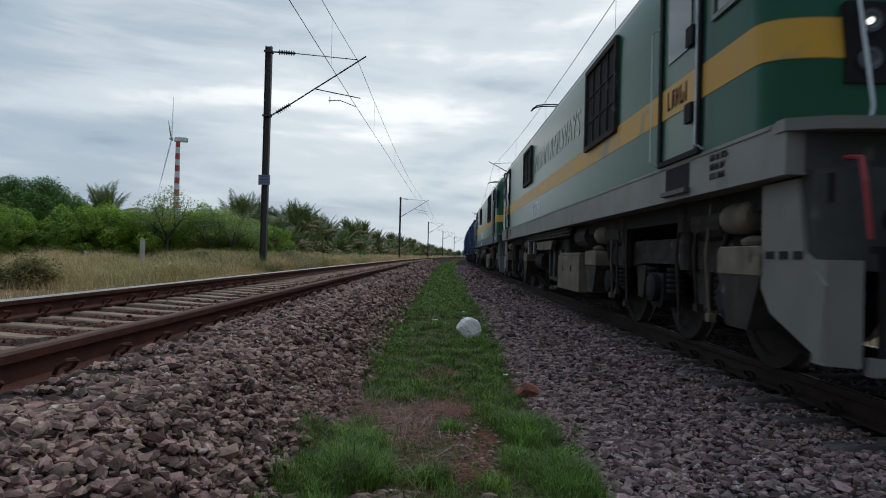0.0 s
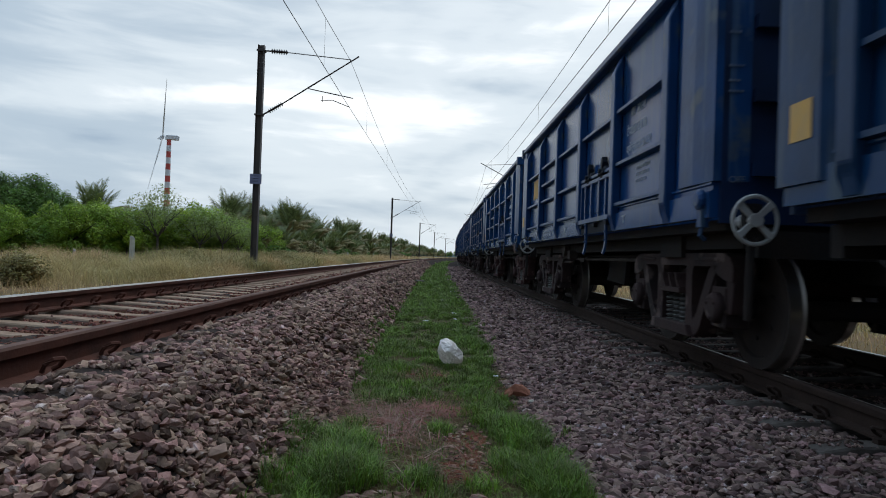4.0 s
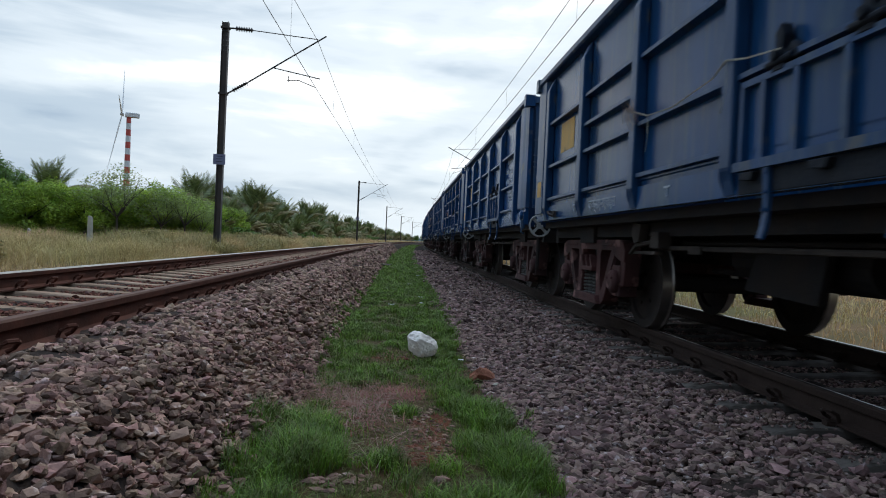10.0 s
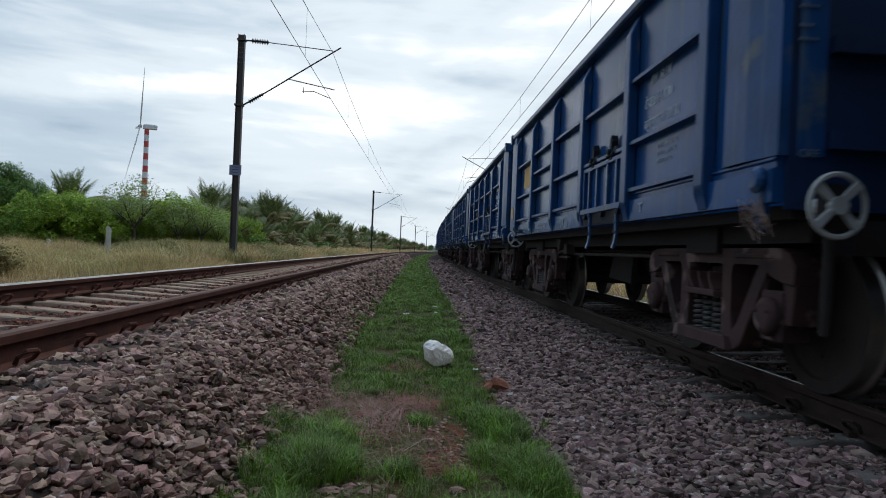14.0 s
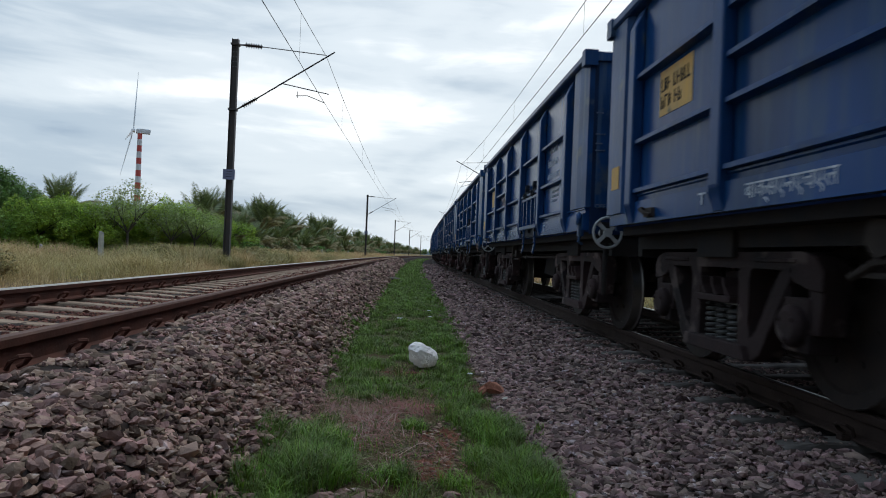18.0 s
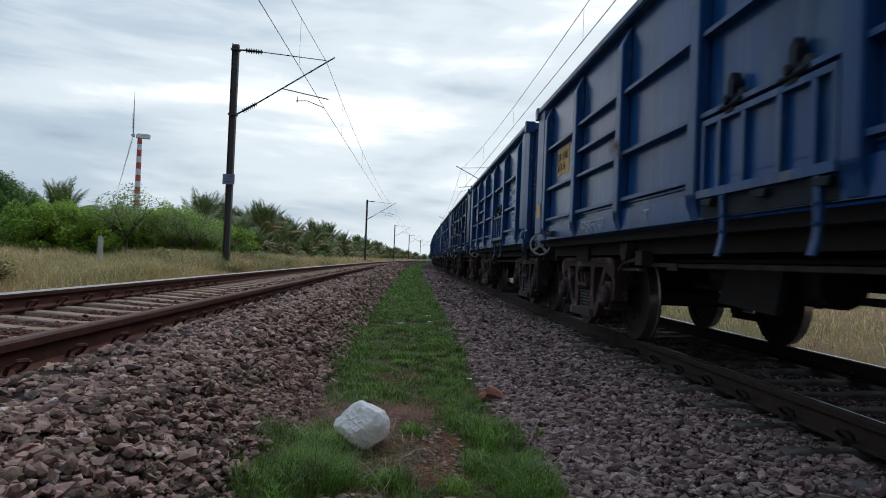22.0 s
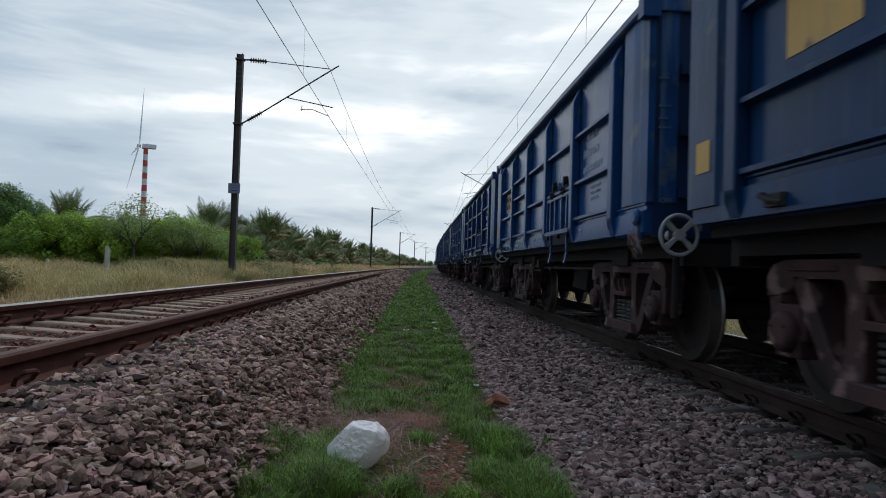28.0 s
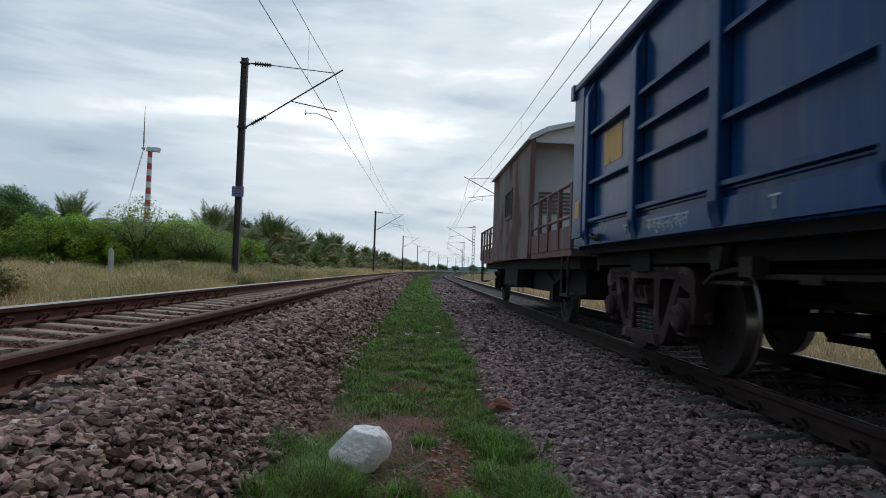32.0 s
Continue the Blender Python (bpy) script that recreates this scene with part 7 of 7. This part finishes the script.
        for x, mat in ((-1.26, RED), (1.26, RED), (-0.85, BLACK), (0.85, BLACK)):
            bm = bm_new()
            pipe(bm, [(x, e * 9.30, 1.46), (x, e * 9.44, 1.44), (x, e * 9.48, 1.30), (x * 0.98, e * 9.50, 0.98)], 0.016)
            part("brake_hose", bm, mat, ob, "red capped brake hose" if mat is RED else "")
        bm = bm_new()
        slab(bm, [(-0.5, e * 9.30), (-0.5, e * 9.60), (0.5, e * 9.60), (0.5, e * 9.30)], 1.34, 1.38, "z")
        part("front_step", bm, UNDER, ob)
        bm = bm_new()
        box(bm, -1.43, 1.43, e * 9.18, e * 9.20, 1.39, 1.62)
        part("grimy_beam", bm, TANK, ob)
        # roof gear
        bm = bm_new()
        yc = e * 6.4
        for x in (-0.55, 0.55):
            pipe(bm, [(x, yc - 0.9, 4.12), (x * 0.8, yc + 0.9, 4.22)], 0.025)
            for y in (-0.8, 0.8):
                tube(bm, (x, yc + y, 3.94), (x, yc + y, 4.14), 0.05, seg=8)
        pipe(bm, [(-0.5, yc - 0.9, 4.14), (0.5, yc - 0.9, 4.14)], 0.03)
        pipe(bm, [(0, yc + 0.9, 4.2), (0, yc - 0.5, 4.30)], 0.03)
        up = 5.40 if (e > 0) else 4.36
        if e > 0:
            pipe(bm, [(0, yc + 0.9, 4.2), (0, yc - 0.9, 4.9), (0, yc + 0.2, up)], 0.025)
        yy = yc + 0.2 if e > 0 else yc - 0.5
        for d in (-0.12, 0.12):
            pipe(bm, [(-1.0, yy + d, up - 0.14), (-0.85, yy + d, up - 0.02), (-0.6, yy + d, up + 0.02), (0.6, yy + d, up + 0.02), (0.85, yy + d, up - 0.02), (1.0, yy + d, up - 0.14)], 0.02)
        part("pantograph", bm, BLACK, ob, "raised black pantograph" if e > 0 else "folded black pantograph")
        bm = bm_new()
        tube(bm, (-1.2, e * 8.6, 3.82), (-1.2, e * 8.85, 3.90), 0.07, 0.13, 10)
        part("horn", bm, BLACK, ob)
    # tank and boxes between the bogies
    bm = bm_new()
    slab(bm, [(1.42, 1.30), (1.36, 1.02), (0.95, 0.44), (0.80, 0.36), (-0.62, 0.31), (-0.80, 0.34), (-0.92, 0.46), (-0.94, 1.30)], -1.26, 1.26)
    part("transformer_tank", bm, TANK, ob, "dusty blue-grey transformer tank", bevel=0.03)
    bm = bm_new()
    box(bm, -1.0, 1.0, -2.9, -0.96, 0.45, 1.2)
    box(bm, -1.0, 1.0, 1.45, 3.2, 0.85, 1.2)
    part("underfloor_frame", bm, BLACK, ob)
    for s in (-1, 1):
        for y0 in (-0.62, 0.08, 0.62):
            bm = bm_new()
            slab(bm, [(y0, 1.0), (y0 + 0.30, 1.0), (y0 + 0.17, 0.46), (y0 + 0.07, 0.46)], s * 1.262, s * 1.31)
            part("tank_gusset", bm, TANK, ob)
        bm = bm_new()
        box(bm, s * 1.02, s * 1.44, -2.80, -0.98, 0.30, 0.88)
        box(bm, s * 1.05, s * 1.42, -2.76, -1.02, 0.882, 0.93)
        box(bm, s * 1.442, s * 1.46, -2.2, -2.1, 0.62, 0.72)
        box(bm, s * 1.442, s * 1.46, -1.5, -1.4, 0.62, 0.72)
        part("equipment_box", bm, BEIGE, ob, "dusty beige equipment box", bevel=0.02)
        bm = bm_new()
        tube(bm, (s * 1.25, -3.05, 1.18), (s * 1.25, -2.3, 1.18), 0.17, seg=14)
        part("air_reservoir", bm, UNDER, ob, "grimy air reservoir")
        bm = bm_new()
        slab(bm, [(-0.48, 1.17), (1.67, 1.17), (1.52, 1.0), (-0.24, 1.0)], s * 1.40, s * 1.46)
        part("side_plate", bm, BEIGE, ob, "dusty beige sloping plate")
        for k in range(3):
            bm = bm_new()
            pipe(bm, [(s * 1.42, -2.2 + 0.1 * k, 1.36 - 0.06 * k), (s * 1.46, -1.8, 1.33 - 0.05 * k), (s * 1.46, 3.0, 1.33 - 0.05 * k), (s * 1.40, 3.4, 1.36 - 0.05 * k)], 0.026, 8)
            part("air_pipe", bm, UNDER, ob)
        for y in (2.3, 3.2):
            bm = bm_new()
            box(bm, s * 1.38, s * 1.44, y - 0.06, y + 0.06, 0.92, 1.37)
            part("hanger", bm, GALV, ob)
        bm = bm_new()
        tube(bm, (s * 1.1, 1.9, 0.75), (s * 1.1, 2.9, 0.75), 0.22, seg=14)
        part("air_reservoir", bm, BLACK, ob)
    bm = bm_new()
    box(bm, -1.35, 1.35, -9.3, 9.3, 1.20, 1.37)
    part("underframe", bm, BLACK, ob)
    meshes = wheel_meshes(0.546, 1.676, WHEEL)
    for yc in (-6.0, 6.0):
        loco_bogie(ob, yc, meshes)
    # lettering on both sides
    for s in (-1, 1):
        turn = Matrix.Identity(4) if s < 0 else Matrix.Rotation(math.pi, 4, "Z")
        if n == 1:
            blue_label("side_lettering", "INDIAN RAILWAYS", 0.58, ob, turn @ on_side(1.75 if s < 0 else 3.3, 2.72, 1.556), "dust-covered white side lettering", DUSTY)
            part("fleet_marking", bars((1.1,), 1.78, 0.28, 0.0, 2), WHITE, ob, "white painted fleet marking", at=turn @ pose(-1.552, 1.75, 0))
        else:
            blue_label("side_lettering", "भारतीय रेल", 0.50, ob, turn @ on_side(1.0 if s < 0 else 3.3, 2.75, 1.556), "white painted Devanagari lettering")
            blue_label("side_motto", "अमर जवान", 0.44, ob, turn @ on_side(6.3 if s < 0 else -3.2, 2.78, 1.556), "white painted Devanagari motto")
            part("fleet_marking", bars((1.1,), 1.78, 0.28, 0.0, 2), WHITE, ob, "white painted fleet marking", at=turn @ pose(-1.552, 1.45, 0))
            blue_label("class_lettering", "डब्ल्यु ए जी-9 HC", 0.17, ob, turn @ on_side(2.0, 1.47, 1.556), "small white class lettering")
            blue_label("cab_lettering", "CAB-2", 0.17, ob, turn @ on_side(-8.2, 1.47, 1.556), "small white cab lettering")
    for o in (ob, *ob.children_recursive):
        o.color = tone
        if o.type == "MESH" and o.data.materials[0] is TANK:
            o.color = (0.75, 0.88, 1.0, 1) if n == 0 else (0.95, 0.92, 0.88, 1)
            if o.name.startswith(("headstock", "grimy_beam")):
                o.color = (0.9, 0.9, 0.88, 1)
        if n == 0 and o.type == "MESH" and o.data.materials[0] is LGREY:
            o.color = (0.52, 0.60, 0.66, 1)
        elif o.type == "MESH" and o.data.materials[0] is LGREY:
            o.color = (1.12, 1.04, 0.96, 1)
    return ob


def build_van():
    ob = thing("brake_van", "rust-stained brown guard's brake van with cream end wall and railed platforms", "brake van")
    bm = bm_new()
    for s in (-1, 1):
        slab(bm, [(-3.2, 1.12), (2.7, 1.12), (2.7, 3.42), (-3.2, 3.42)], s * 1.44, s * 1.50)
    part("cabin_wall", bm, VANGREY, ob, "rust-streaked brown side walls")
    for y in (-2.75, 2.62):
        bm = bm_new()
        box(bm, -1.44, 1.44, y, y + 0.06, 1.12, 3.5)
        wall = part("end_wall", bm, VANWHITE, ob, "dirty cream end wall")
        d = -0.012 if y < 0 else 0.072
        for k in range(6):
            bm = bm_new()
            box(bm, -1.25, -0.35, y + d - 0.012, y + d + 0.012, 2.02 + 0.075 * k, 2.06 + 0.075 * k)
            part("window_slat", bm, VANGREY, wall, "dusty window slat")
    bm = bm_new()
    prof = [(-1.58, 3.36), (-1.52, 3.46), (-1.2, 3.62), (-0.6, 3.76), (0.0, 3.80), (0.6, 3.76), (1.2, 3.62), (1.52, 3.46), (1.58, 3.36), (1.5, 3.36), (1.2, 3.52), (0.6, 3.68), (0, 3.72), (-0.6, 3.68), (-1.2, 3.52), (-1.5, 3.36)]
    slab(bm, prof, -3.3, 2.8, "y")
    part("roof", bm, VANWHITE, ob, "pale grey arched roof")
    bm = bm_new()
    slab(bm, [(-1.5, 3.32), (-1.2, 3.52), (-0.6, 3.66), (0, 3.70), (0.6, 3.66), (1.2, 3.52), (1.5, 3.32)], -3.22, -3.16, "y")
    part("roof_valance", bm, VANWHITE, ob, "pale grey arched end of the roof")
    for s in (-1, 1):
        bm = bm_new()
        box(bm, s * 1.42, s * 1.52, -3.26, -3.14, 1.1, 3.42)
        part("corner_post", bm, VANBROWN, ob, "oxide red corner post")
        # Black pane laid on the wall for the shade inside the open window.
        bm = bm_new()
        box(bm, s * 1.497, s * 1.506, -0.9, 0.1, 2.12, 2.68)
        w = part("side_window", bm, BLACK, ob, "small open side window, its inner shade drawn as a black pane")
        bm = bm_new()
        for a, b, c, d in ((-0.96, -0.9, 2.06, 2.74), (0.1, 0.16, 2.06, 2.74), (-0.9, 0.1, 2.06, 2.12), (-0.9, 0.1, 2.68, 2.74)):
            box(bm, s * 1.49, s * 1.525, a, b, c, d)
        part("window_frame", bm, VANBROWN, w)
        bm = bm_new()
        slab(bm, [(2.72, 1.12), (1.2, 1.12), (1.2, 1.75), (2.0, 1.95), (2.72, 1.6)], s * 1.50, s * 1.506)
        part("rust_panel", bm, VANBROWN, ob)
    for y0, y1 in ((-6.5, -3.3), (2.8, 6.1)):
        bm = bm_new()
        box(bm, -1.46, 1.46, y0, y1, 1.10, 1.20)
        part("platform", bm, VANBROWN, ob)
        for s in (-1, 1):
            bm = bm_new()
            box(bm, s * 1.44, s * 1.47, y0, y1, 1.2, 1.52)
            part("platform_side", bm, VANBROWN, ob)
            n = 4
            for i in range(n + 1):
                y = y0 + (y1 - y0) * i / n
                bm = bm_new()
                box(bm, s * 1.43, s * 1.49, y - 0.05, y + 0.05, 1.2, 2.12)
                part("rail_post", bm, VANBROWN, ob)
            for z in (1.64, 2.10):
                bm = bm_new()
                tube(bm, (s * 1.47, y0, z), (s * 1.47, y1, z), 0.025, seg=6)
                part("guard_rail", bm, VANBROWN, ob)
        e = y0 if y0 < 0 else y1
        for x in (-1.2, -0.8, -0.4, 0.4, 0.8, 1.2):
            bm = bm_new()
            box(bm, x - 0.03, x + 0.03, e - 0.03, e + 0.03, 1.2, 2.12)
            part("end_rail_post", bm, VANBROWN, ob)
        bm = bm_new()
        tube(bm, (-1.46, e, 2.10), (1.46, e, 2.10), 0.025, seg=6)
        part("end_rail", bm, VANBROWN, ob)
        bm = bm_new()
        tube(bm, (0.0, e * 0.97, 1.2), (0.0, e * 0.97, 2.0), 0.03, seg=8)
        ring(bm, (0, e * 0.97, 2.0), (0, 0, 1), 0.2, 0.02, 18, 5)
        part("hand_brake", bm, BLACK, ob)
        bm = bm_new()
        d = -1 if e < 0 else 1
        box(bm, -0.12, 0.12, e, e + d * 0.4, 0.95, 1.16)
        box(bm, -0.19, 0.19, e + d * 0.3, e + d * 0.5, 0.90, 1.2)
        part("coupler", bm, BLACK, ob)
        for s in (-1, 1):
            bm = bm_new()
            pipe(bm, [(s * 1.45, e - d * 0.2, 1.1), (s * 1.45, e - d * 0.2, 0.55), (s * 1.2, e - d * 0.2, 0.55)], 0.02)
            pipe(bm, [(s * 1.45, e - d * 0.6, 1.1), (s * 1.45, e - d * 0.6, 0.55), (s * 1.2, e - d * 0.6, 0.55)], 0.02)
            box(bm, s * 1.28, s * 1.46, e - d * 0.65, e - d * 0.15, 0.52, 0.56)
            part("foot_step", bm, UNDER, ob)
    bm = bm_new()
    box(bm, -1.3, 1.3, -6.4, 6.0, 0.92, 1.10)
    part("underframe", bm, BLACK, ob)
    bm = bm_new()
    box(bm, -1.0, 1.0, -5.6, 5.2, 0.50, 0.92)
    part("underfloor_gear", bm, BLACK, ob)
    for s in (-1, 1):
        bm = bm_new()
        box(bm, s * 1.05, s * 1.36, -1.1, 0.9, 0.55, 0.92)
        part("battery_box", bm, BLACK, ob)
    meshes = wheel_meshes(0.49, 1.676, WHEEL)
    for y in (-4.0, 4.2):
        for s in (-1, 1):
            bm = bm_new()
            slab(bm, [(y - 0.4, 0.95), (y + 0.4, 0.95), (y + 0.2, 0.35), (y - 0.2, 0.35)], s * 1.04, s * 1.10)
            box(bm, s * 1.02, s * 1.2, y - 0.14, y + 0.14, 0.36, 0.66)
            slab(bm, [(y - 0.7, 0.86), (y, 0.70), (y + 0.7, 0.86), (y + 0.7, 0.82), (y, 0.64), (y - 0.7, 0.82)], s * 1.06, s * 1.16)
            part("axle_guard", bm, BLACK, ob)
        add_wheelset(ob, y, 0.49, meshes)
    return ob


# ---- what moves ----
def on_track(centre, y, z=0.0):
    return pose(centre + follow(y), y, z, 0, 0, -math.degrees(math.atan(BEND * max(-450, min(450, y)))))


def travel(t):
    """Metres run since the start: steady, a little slower in the middle of the clip."""
    return SPEED * t - 0.5 * math.exp(-((t - 18.5) / 9) ** 2)




place_train()
build_track("track_left", TRACK_L, RISE_L, SLEEPER_STEP_L, SLEEPER, 13, RAILRUST, "concrete sleepers of the empty track", 66, 420)
build_track("track_right", TRACK_R, 0.0, SLEEPER_STEP_R, SLEEPER_DARK, 8, RAILDARK, "stained concrete sleepers, coloured darker for the shade under the train", 46, 420)
build_stones()


def motions():
    times = [0.5 * i for i in range(65)]
    for ob, y0 in VEHICLES:
        walk(ob, [(t, on_track(TRACK_R, y0 - travel(t))) for t in times])
    # wheels of one kind and place turn alike, so the rest of the train takes over the first one's turning
    spins = {}
    for wheel, radius in WHEELS:
        p = wheel.matrix_basis.translation.copy()
        key = (round(p.x, 3), round(p.y, 3), round(p.z, 3), radius)
        if key not in spins:
            walk(wheel, [(i / FPS, pose(p.x, p.y, p.z, math.degrees(SPEED * i / FPS / radius) % 360)) for i in range(32 * FPS + 1)])
            spins[key] = wheel.animation_data.action, wheel.animation_data.action_slot
        else:
            wheel.rotation_mode = "QUATERNION"
            wheel.animation_data_create()
            wheel.animation_data.action, wheel.animation_data.action_slot = spins[key]
    walk(ROTOR, ROTOR_ROWS)
    walk(BAG, BAG_ROWS)


motions()
